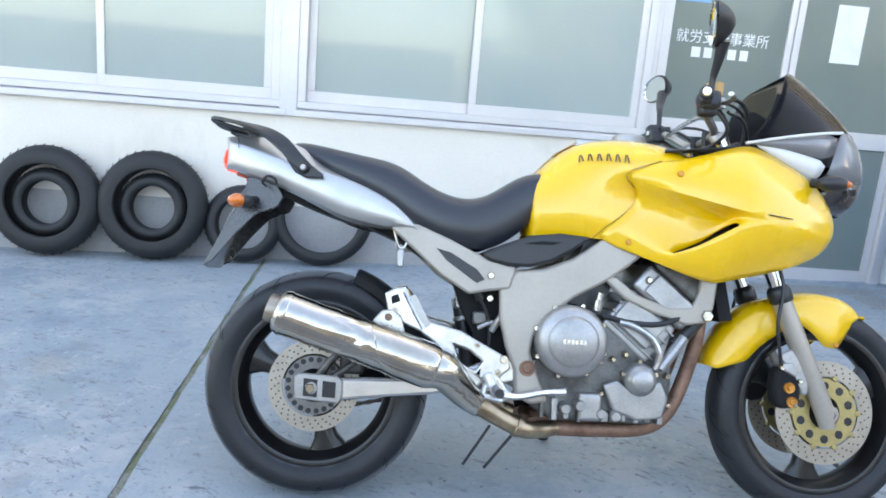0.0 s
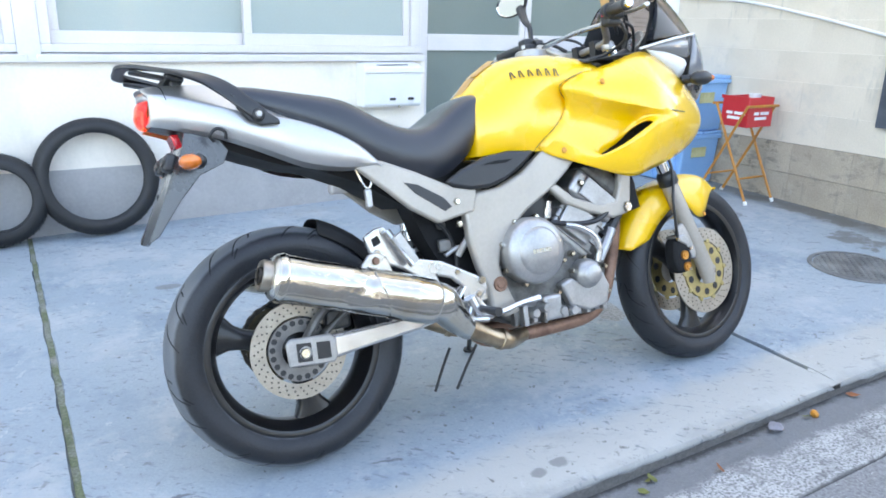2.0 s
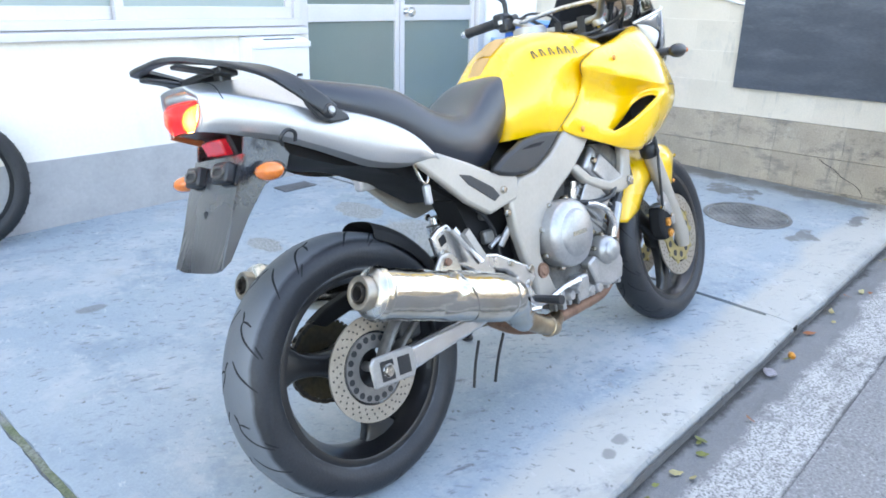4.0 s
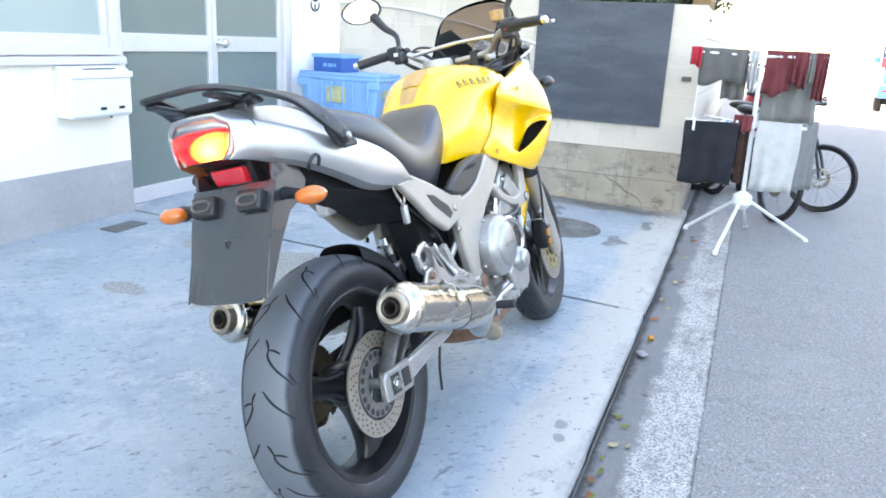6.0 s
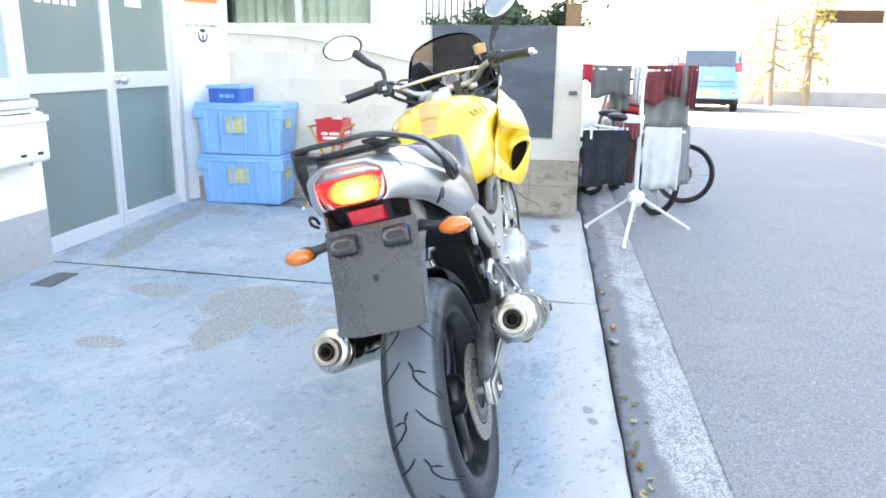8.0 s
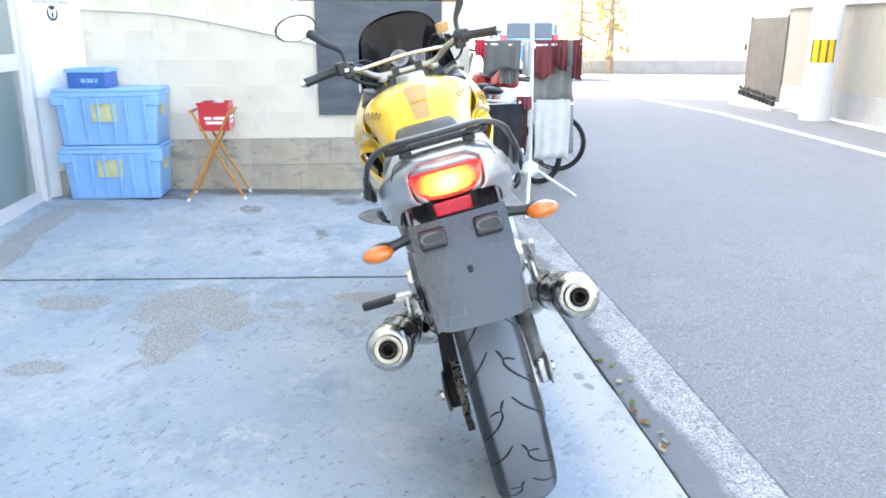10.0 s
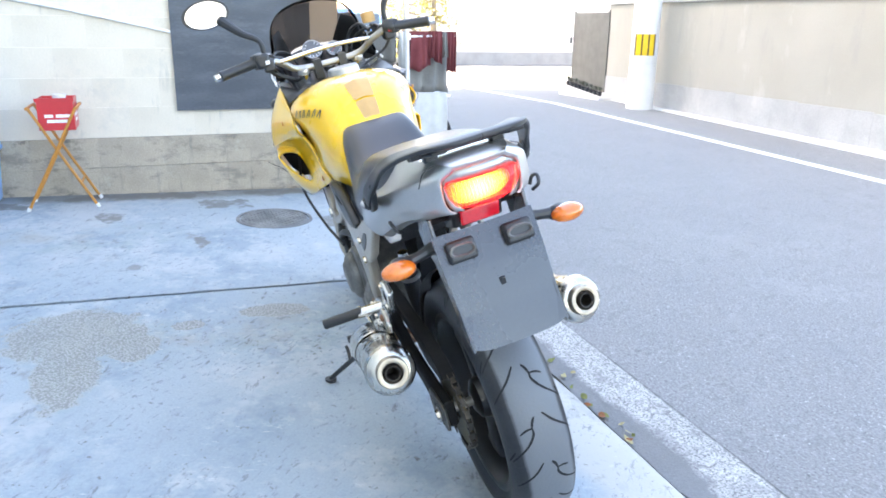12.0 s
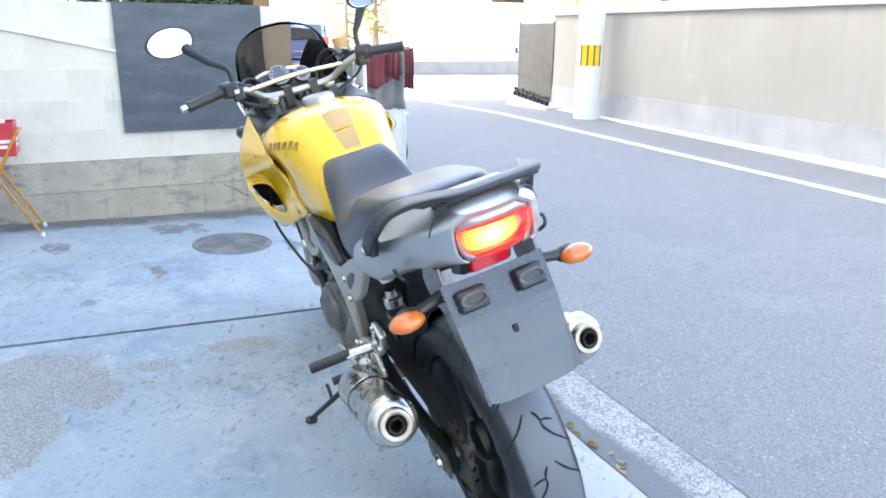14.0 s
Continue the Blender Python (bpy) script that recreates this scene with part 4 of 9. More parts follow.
utility = thing("utility_pole", "pale concrete utility pole with a yellow hazard band", "utility pole", pose(7.2, -3.56, 0.1))
part("shaft", turned([(0.0, 9.0), (0.15, 9.0), (0.186, 0.0), (0.0, 0.0)], pose(0, 0, 0, 90), 32), COPING, utility)
FACE = 2.55
band = part("hazard_band", skin([[(0.1845 * math.cos(FACE + b), 0.1845 * math.sin(FACE + b), 0.80), (0.1835 * math.cos(FACE + b), 0.1835 * math.sin(FACE + b), 1.08)] for b in np.linspace(-0.80, 0.80, 15)]), YELLOW_INK, utility, "yellow and black hazard band")
for b0 in (-0.80, -0.28, 0.20, 0.68):
    part("stripe", skin([[(0.1865 * math.cos(FACE + b), 0.1865 * math.sin(FACE + b), 0.80), (0.1855 * math.cos(FACE + b), 0.1855 * math.sin(FACE + b), 1.08)] for b in (b0, b0 + 0.06, b0 + 0.12)]), BAND_DARK, band, smooth=0)

gate = thing("gate", "grey sheet metal gate standing at the wall's end", "gate", pose(9.15, FAR_Y + 0.02, 0.22))
rounded(part("sheet", box(-0.56, 0.5, -0.018, -0.006, 0.02, 1.27), material("grey_sheet", (0.115, 0.112, 0.102), 0.6, grain=0.05, bump=0.1), gate), 0.006)
for x in (-0.56, 0.46):
    rounded(part("post", box(x, x + 0.04, -0.019, -0.002, -0.1, 1.30), bpy.data.materials["grey_sheet"], gate), 0.004)
part("handle", box(0.47, 0.50, 0.03, 0.06, 0.78, 0.88), BLACK, gate, smooth=0)
# Ledge added under the pots, which are placed to fit the camera's view.
part("gate_step", skin([[(x, FAR_Y + 0.02, -0.1), (x, FAR_Y + 0.02, z), (x, FAR_Y + 0.36, z), (x, FAR_Y + 0.36, -0.1)] for x, z in ((8.20, 0.232), (9.42, 0.354))], closed=True, caps=True), COPING, wall_south, "pale sloping ledge added under the pots", smooth=0)
for k in range(9):
    x = 8.32 + 0.12 * k
    p = thing("potted_plant", "small dark potted plant beside the gate", "plant", pose(x, FAR_Y + 0.27, 0.245 + 0.012 * k), group="row of pots by the gate")
    part("pot", turned([(0, 0.0), (0.035, 0.0), (0.045, 0.07), (0.04, 0.07), (0.038, 0.05), (0, 0.05)], pose(0, 0, 0, 90), 12), GREY_PLASTIC, p)
    lf = bmesh.new()
    for j in range(14):
        a, e = rr.uniform(0, 6.28), rr.uniform(0.3, 1.4)
        d = Vector((math.cos(a) * math.cos(e), math.sin(a) * math.cos(e), math.sin(e)))
        s = d.cross((0, 0, 1)).normalized() * 0.012
        q = Vector((0, 0, 0.06)) + d * 0.03
        lf.faces.new([lf.verts.new(v) for v in (q, q + d * 0.03 + s, q + d * 0.07, q + d * 0.03 - s)])
    part("leaves", lf, material("dark_leaf", (0.03, 0.045, 0.03), 0.6) if k == 0 else bpy.data.materials["dark_leaf"], p, smooth=0)

# ---- the motorcycle: x ahead, y to its left, z up, from the rear wheel's foot ----
bike = thing("motorcycle", "yellow and silver motorcycle leaning on its side stand, brake light lit", "motorcycle",
             Matrix.Translation((-0.160, 1.9575, 0.030)) @ pose(0, 0, 0, 0, 0, -2.25) @ pose(0, 0, 0, 0, -1.0, 0) @ pose(0, 0, 0, -15.0, 0, 0))
RW, FW = Vector((0.0, 0, 0.322)), Vector((1.465, 0, 0.310))
STEER = 4.0
AXIS = (Vector((1.118, 0, 1.08)) - Vector((1.284, 0, 0.71))).normalized()
HEAD = Vector((1.16, 0, 0.99))
turn_head = Matrix.Translation(HEAD) @ Matrix.Rotation(radians(STEER), 4, AXIS) @ Matrix.Translation(-HEAD)


# wheels
def tyre_profile(radius, half, bead):
    """Cross-section of a tyre from bead to bead, as (radius, across)."""
    shoulder = bead + (radius - bead) * 0.42
    crown = []
    for k in range(25):
        a = -1.0 + 2.0 * k / 24
        ang = a * math.pi * 0.5
        across = half * math.copysign(abs(math.sin(ang)) ** 0.92, ang)
        crown.append((shoulder + (radius - shoulder) * abs(math.cos(ang)) ** 0.85, across))
    left = [(bead - 0.006, -half * 0.72), (bead + 0.002, -half * 0.80), (bead + (shoulder - bead) * 0.5, -half * 0.95)]
    return left + crown + [(r, -y) for r, y in left[::-1]]


def holed(outer, inner, y0, y1):
    """A flat plate with one opening through it; both outlines are (x, z)."""
    bm = bmesh.new()
    edges = []
    for line in (outer, inner):
        vs = [bm.verts.new((x, y0, z)) for x, z in line]
        edges += [bm.edges.new((vs[k], vs[(k + 1) % len(vs)])) for k in range(len(vs))]
    bmesh.ops.triangle_fill(bm, use_beauty=True, use_dissolve=False, edges=edges)
    up = bmesh.ops.extrude_face_region(bm, geom=bm.faces[:])
    for e in up["geom"]:
        if isinstance(e, bmesh.types.BMVert):
            e.co.y = y1
    return bm


def wheel(name, centre, radius, half, rim, spoke_turn, label):
    w = part(name, turned(tyre_profile(radius, half, rim), segs=96), RUBBER if half > 0.07 else FRONT_RUBBER, bike, label, smooth=50)
    w.matrix_basis = Matrix.Translation(centre)
    hub = part("rim", turned([(rim - 0.004, -half * 0.84), (rim + 0.003, -half * 0.82), (rim + 0.001, -half * 0.70), (rim - 0.012, -half * 0.58), (rim - 0.022, -half * 0.3), (rim - 0.026, 0),
                              (rim - 0.022, half * 0.3), (rim - 0.012, half * 0.58), (rim + 0.001, half * 0.70), (rim + 0.003, half * 0.82), (rim - 0.004, half * 0.84),
                              (rim - 0.014, half * 0.80), (rim - 0.020, half * 0.62), (rim - 0.034, half * 0.3), (rim - 0.036, 0), (rim - 0.034, -half * 0.3), (rim - 0.020, -half * 0.62), (rim - 0.014, -half * 0.80)],
                             segs=72, closed=True), BLACK_WHEEL, w, "black painted cast rim", smooth=40)
    part("hub", turned([(0, -half * 0.75), (0.028, -half * 0.75), (0.05, -half * 0.6), (0.056, -half * 0.3), (0.06, 0), (0.056, half * 0.3), (0.05, half * 0.6), (0.028, half * 0.75), (0, half * 0.75)], segs=32),
         BLACK_WHEEL, w)
    inner, outer = 0.04, rim - 0.03
    rows = []
    for k in range(9):
        t = k / 8
        r = inner + (outer - inner) * t
        wide = 0.042 - 0.015 * math.sin(math.pi * min(1, t * 1.1)) + (0.02 * max(0, t - 0.8) / 0.2)
        deep = half * (0.42 - 0.12 * t)
        sec = []
        for a in range(10):
            c, s = math.cos(2 * math.pi * a / 10), math.sin(2 * math.pi * a / 10)
            sec.append((r, deep * math.copysign(abs(c) ** 0.6, c), wide * math.copysign(abs(s) ** 0.6, s)))
        rows.append(sec)
    sp = solid("spoke", skin(rows, closed=True), BLACK_WHEEL, 50)
    for k in range(3):
        ob = new("spoke", sp)
        ob.parent = w
        ob.matrix_basis = Matrix.Rotation(-radians(spoke_turn + 120 * k), 4, "Y")
    return w


def tread(tyre, radius, half, bead, pattern, repeats, width):
    """Grooves: strips that follow the tyre's skin."""
    prof = tyre_profile(radius, half, bead)[3:28]
    u = np.linspace(-1, 1, 25)
    rr_, yy_ = np.array([p[0] for p in prof]), np.array([p[1] for p in prof])

    def at(theta, v, lift=0.0005):
        r, y = float(np.interp(v, u, rr_)) + lift, float(np.interp(v, u, yy_)) * 1.004
        return Vector((r * math.cos(theta), y, r * math.sin(theta)))
    bm = bmesh.new()
    for k in range(repeats):
        base = 2 * math.pi * k / repeats
        for line in pattern:
            pts = spline([(a, b, 0) for a, b in line], 4)
            lo, hi = [], []
            for i, p in enumerate(pts):
                q = pts[min(i + 1, len(pts) - 1)] - pts[max(i - 1, 0)]
                d = Vector((q.x * radius, q.y * half * 1.3)).normalized()
                taper = width * (0.35 + 0.65 * math.sin(math.pi * (0.12 + 0.76 * i / (len(pts) - 1))))
                da, dv = -d.y * taper / radius, d.x * taper / (half * 1.3)
                lo.append(bm.verts.new(at(base + p.x + da, p.y + dv)))
                hi.append(bm.verts.new(at(base + p.x - da, p.y - dv)))
            for i in range(len(pts) - 1):
                bm.faces.new((lo[i], lo[i + 1], hi[i + 1], hi[i]))
    g = part("tread_pattern", bm, GROOVE, tyre, "black tread grooves", smooth=0)
    return tagged(g, kind="stuff")


HALF_TREAD = [[(0.0, 0.05), (0.035, 0.10), (0.07, 0.13)], [(0.07, 0.13), (0.075, 0.25), (0.095, 0.38)], [(0.07, 0.13), (0.12, 0.14), (0.20, 0.32), (0.30, 0.74)], [(0.34, 0.09), (0.43, 0.30), (0.54, 0.74)], [(0.22, 0.60), (0.26, 0.72), (0.30, 0.84)]]
CHEVRON = HALF_TREAD + [[(a + 0.349, -b) for a, b in ln] for ln in HALF_TREAD]
rear = wheel("rear_wheel", RW, 0.322, 0.077, 0.232, -78, "wide rear tyre with worn chevron tread")
tread(rear, 0.322, 0.077, 0.232, CHEVRON, 9, 0.0025)
front = wheel("front_wheel", FW, 0.314, 0.058, 0.240, -95, "front tyre with grooved tread")
front.matrix_basis = turn_head @ Matrix.Translation(FW)
tread(front, 0.314, 0.058, 0.240, CHEVRON, 9, 0.0019)


def brake_disc(parent, name, y, r_out, r_in, carrier, mat, label, bobbins, openings):
    d = part(name, turned([(r_in, y - 0.0025), (r_out, y - 0.0025), (r_out, y + 0.0025), (r_in, y + 0.0025)], segs=64, closed=True), DISC, parent, label, smooth=30)
    holes = bmesh.new()
    for k in range(30):
        for ring in range(3):
            a = 2 * math.pi * (k + ring / 3) / 30
            r = r_in + (r_out - r_in) * (0.25 + 0.25 * ring)
            turned([(0, y - 0.0031), (0.0027, y - 0.0031), (0.0027, y + 0.0031), (0, y + 0.0031)], pose(r * math.cos(a), 0, r * math.sin(a)), 6, holes)
    tagged(part("drilled_pattern", holes, BLACK, d, smooth=0), kind="stuff")
    hub_r = carrier * 0.55
    rim_r = r_in - 0.006
    c = part("carrier", turned([(hub_r, y - 0.0035), (rim_r, y - 0.0035), (rim_r, y + 0.0035), (hub_r, y + 0.0035)], segs=48, closed=True), mat, d, "disc carrier with floating buttons")
    for k in range(bobbins):
        a = 2 * math.pi * k / bobbins
        q = Matrix.Translation(((r_in - 0.002) * math.cos(a), 0, (r_in - 0.002) * math.sin(a)))
        part("button", turned([(0, y - 0.007), (0.006, y - 0.007), (0.009, y - 0.005), (0.009, y + 0.005), (0.006, y + 0.007), (0, y + 0.007)], q, 10), mat, c)
    hr = (hub_r + rim_r) / 2 + (0.004 if openings == 10 else 0.0075)
    hole = (rim_r - hub_r) * 0.24 if openings == 10 else 0.0078
    for k in range(openings):
        a = 2 * math.pi * (k + 0.5) / openings
        part("carrier_hole", turned([(0, y - 0.0042), (hole, y - 0.0042), (hole, y + 0.0042), (0, y + 0.0042)], Matrix.Translation((hr * math.cos(a), 0, hr * math.sin(a))), 12), BLACK, c, smooth=0)
    return d


brake_disc(rear, "brake_disc", -0.092, 0.128, 0.088, 0.085, DARK_CAST, "drilled rear brake disc", 0, 20)
for y in (-0.077, 0.077):
    brake_disc(front, "brake_disc", y, 0.149, 0.104, 0.085, GOLD, "drilled front brake disc with gold carrier", 10, 10)
axle = part("axle", turned([(0, -0.15), (0.014, -0.15), (0.018, -0.146), (0.018, -0.13), (0.012, -0.128), (0.012, 0.128), (0.018, 0.13), (0.018, 0.15), (0, 0.15)], Matrix.Translation(RW), 20), ALLOY, bike)

# swing arm with axle blocks, both sides
for s in (-1, 1):
    # Left arm and block use darker materials: that side's shade as colour.
    arm = part("swing_arm", slab_of([(-0.03, 0.288), (0.06, 0.286), (0.16, 0.30), (0.33, 0.318), (0.60, 0.37), (0.62, 0.43), (0.50, 0.43), (0.33, 0.362), (0.10, 0.352), (-0.02, 0.355)],
                                    s * 0.108, s * 0.138), POLISHED if s < 0 else MATT, bike, "box section alloy swing arm")
    rounded(arm, 0.009, 3)
    blk = part("axle_block", slab_of([(-0.045, 0.29), (0.075, 0.282), (0.085, 0.30), (0.085, 0.345), (0.07, 0.358), (-0.035, 0.362), (-0.048, 0.35)], s * 0.136, s * 0.146), ALLOY if s < 0 else CASE, arm, "cast axle block")
    rounded(blk, 0.005, 3)
    part("window", slab_of([(-0.022, 0.300), (0.016, 0.297), (0.016, 0.345), (-0.022, 0.348)], s * 0.1455, s * 0.1475), BLACK, arm, smooth=0)
    part("window", slab_of([(0.03, 0.299), (0.066, 0.297), (0.066, 0.340), (0.03, 0.343)], s * 0.1455, s * 0.1475), BLACK, arm, smooth=0)
    part("nut", turned([(0, 0.012), (0.012, 0.012), (0.014, 0.008), (0.014, 0)], Matrix.Translation((-0.003, s * 0.146, 0.322)) @ pose(0, 0, 0, 0, 0, 180 if s < 0 else 0), 6), STEEL, arm)
# rear caliper and torque arm under the muffler
cal = part("rear_caliper", box(0.07, 0.14, -0.125, -0.07, 0.36, 0.42), BLACK, bike, "dark rear brake caliper")
rounded(cal, 0.012, 3)
part("bracket", tube([(0.0, -0.115, 0.33), (0.05, -0.12, 0.40), (0.10, -0.12, 0.44)], 0.022, flat_by=0.5), CASE, cal)
part("bracket", tube([(0.03, -0.12, 0.33), (0.12, -0.12, 0.40), (0.20, -0.115, 0.44)], 0.018, flat_by=0.5), CASE, cal)

# chain side
GREASE = material("greasy_sprocket", (0.10, 0.085, 0.06), 0.5, 0.8, second=(0.2, 0.15, 0.07), scale=20, amount=0.5, grain=0.2, bump=0.1)
spr = part("sprocket", turned([(0.03, 0.098), (0.098, 0.098), (0.098, 0.103), (0.03, 0.103)], Matrix.Translation(RW), 48, closed=True), GREASE, bike, "rear chain sprocket")
teeth = bmesh.new()
for k in range(44):
    a = 2 * math.pi * k / 44
    box(0.094, 0.103, 0.0982, 0.1028, -0.004, 0.004, teeth, Matrix.Translation(RW) @ Matrix.Rotation(a, 4, "Y"))
tagged(part("teeth", teeth, GREASE, spr, smooth=0), kind="stuff")
chain = bmesh.new()
loop = []
for k in range(23):
    a = math.pi / 2 + math.pi * k / 22
    loop.append((0.105 * math.cos(a), 0.322 + 0.105 * math.sin(a)))
loop += [(0.60 * t, 0.217 + (0.35 - 0.217) * t) for t in np.linspace(0.06, 1, 34)]
loop += [(0.60 - 0.60 * t, 0.435 - (0.435 - 0.427) * t) for t in np.linspace(0.03, 0.97, 34)]
for k, (x, z) in enumerate(loop):
    nx, nz = loop[(k + 1) % len(loop)]
    m = along((x, 0.101, z), (nx, 0.101, nz))
    if k % 2:
        box(-0.009, -0.0065, 0, 0.019, -0.0055, 0.0055, chain, m)
        box(0.0065, 0.009, 0, 0.019, -0.0055, 0.0055, chain, m)
    else:
        box(-0.006, 0.006, 0, 0.019, -0.0048, 0.0048, chain, m)
tagged(part("chain", chain, material("greasy_chain", (0.09, 0.08, 0.07), 0.45, 0.8, grain=0.3, bump=0.2), bike, "greasy drive chain", smooth=0), kind="stuff")
rounded(part("chain_guard", slab_of([(-0.03, 0.425), (0.02, 0.450), (0.10, 0.470), (0.50, 0.487), (0.50, 0.455), (0.10, 0.425), (0.01, 0.405)], 0.088, 0.124), MATT, bike, "black chain guard"), 0.004)

# hugger over the rear wheel
rows = []
for k in range(13):
    a = radians(15 + 58 * k / 12)
    r = 0.338 + 0.012 * (k / 12)
    w = 0.080 - 0.012 * max(0, (k - 8) / 4)
    rows.append([(r * math.cos(a) - dz * math.cos(a), y, 0.322 + r * math.sin(a) - dz * math.sin(a)) for y, dz in ((-w, 0.05), (-w * 0.97, 0.02), (-w * 0.7, 0.003), (0, 0), (w * 0.7, 0.003), (w * 0.97, 0.02), (w, 0.05))])
hug = smoothed(thick(part("hugger", skin(rows), MATT, bike, "matt black rear wheel hugger"), 0.004), 1)

# mufflers, both sides alike
for s in (-1, 1):
    a, b = Vector((-0.085, s * 0.243, 0.533)), Vector((0.335, s * 0.228, 0.402))
    m = along(a, b)
    L = (b - a).length
    can = part("muffler", turned([(0.0500, 0.004), (0.0560, 0.007), (0.0585, 0.013)] + [(0.0585, 0.018 + (L - 0.030) * k / 30) for k in range(1, 30)] + [(0.0585, L - 0.012), (0.0565, L - 0.003), (0.050, L + 0.002), (0.030, L + 0.003)], m, 56),
               STEEL, bike, "dented stainless muffler can", smooth=40)
    # dents in the sheet, one deep crumple on the outer side
    mid, run = (a + b) / 2, (b - a).normalized()
    knock = m @ Vector((0, L * 0.46, 0)) + Vector((0, s * 0.055, 0.012))
    for v in can.data.vertices:
        out = v.co - mid
        step = out.dot(run)
        if abs(step) < L * 0.47:
            out = (out - run * step).normalized()
            deep = math.exp(-((v.co - knock).length / 0.045) ** 2)
            v.co += out * min(0.0004, (0.0018 + 0.009 * deep) * noise.noise(v.co * (15.0 + 14.0 * deep)) - 0.0005 - 0.004 * deep)
    part("end_dome", turned([(0.0345, -0.007), (0.044, -0.0055), (0.0505, -0.001), (0.0550, 0.006), (0.0572, 0.014)], m, 44), SATIN, can, "steel end plate with rounded edge", smooth=60)
    part("end_seam", turned([(0.0587, 0.026), (0.0600, 0.024), (0.0600, 0.016), (0.0575, 0.011)], m, 44), STEEL, can)
    part("end_cap", turned([(0.037, -0.004), (0.0375, -0.024), (0.035, -0.029), (0.029, -0.030), (0.024, -0.028), (0.022, -0.016)], m, 36), CAP, can, "tan heat-stained end ring")
    part("outlet", turned([(0.0, 0.03), (0.0125, 0.03), (0.0135, -0.018), (0.0145, -0.032), (0.0175, -0.034), (0.0185, -0.030), (0.019, -0.018), (0.0225, -0.016)], m, 28), material("sooty_outlet", (0.05, 0.042, 0.035), 0.6, 0.5, grain=0.2) if s < 0 else bpy.data.materials["sooty_outlet"], can, "sooty tail pipe")
    # heat shield wrapped round the front third, cut on a slant
    wrap = bmesh.new()
    rings = []
    for r, k, tilt in ((0.0588, 0.62, 0.62), (0.0606, 0.625, 0.62), (0.0610, 0.72, 0.4), (0.0612, 0.84, 0.15), (0.0612, 0.95, 0.0), (0.0590, 0.975, 0.0)):
        ring = []
        for q in range(48):
            c, d = math.cos(2 * math.pi * q / 48), math.sin(2 * math.pi * q / 48)
            rr = r + 0.0007 * noise.noise((3 * c, 3 * d + s, 9 * k))
            ring.append(wrap.verts.new(m @ Vector((rr * c, L * k - tilt * rr * d, rr * d))))
        rings.append(ring)
    for p, q in zip(rings, rings[1:]):
        for k in range(48):
            wrap.faces.new((p[k], p[(k + 1) % 48], q[(k + 1) % 48], q[k]))
    part("shield", wrap, STEEL, can, "steel heat shield", smooth=40)
    end = Vector((0.447, s * 0.176, 0.308))
    part("collar", tube([b - run * 0.004, b + run * 0.022, (0.40, s * 0.200, 0.350), end, end + Vector((0.012, -s * 0.001, -0.006))], [0.053, 0.0505, 0.042, 0.033, 0.030], segs=32), STEEL, can, "polished front cone")
    part("pipe", tube([(0.435, s * 0.180, 0.316), (0.51, s * 0.168, 0.274), (0.583, s * 0.158, 0.241), (0.63, s * 0.128, 0.234), (0.68, s * 0.10, 0.236)], [0.0275, 0.026, 0.025, 0.023, 0.022], segs=20), TARNISH, can, "tarnished link pipe")
    part("clamp", turned([(0.0265, 0), (0.030, 0.002), (0.030, 0.016), (0.0265, 0.018)], along((0.558, s * 0.161, 0.252), (0.583, s * 0.157, 0.241)), 20), TARNISH, can)
    hdr = part("header_pipe", tube([(0.64, s * 0.10, 0.236), (0.80, s * 0.095, 0.236), (0.93, s * 0.09, 0.244), (1.00, s * 0.085, 0.285), (1.045, s * 0.08, 0.37), (1.085, s * 0.075, 0.50), (1.09, s * 0.07, 0.58), (1.05, s * 0.065, 0.625)],
                                   0.021, segs=14), RUSTY, bike, "rust-brown exhaust header")
    part("flange", turned([(0.021, 0), (0.032, 0.002), (0.032, 0.012), (0.021, 0.014)], along((1.07, s * 0.067, 0.61), (1.03, s * 0.063, 0.635)), 20), ALLOY, hdr)
part("cross_pipe", tube([(0.62, -0.10, 0.236), (0.60, 0, 0.230), (0.62, 0.10, 0.236)], 0.028), RUSTY, bike)

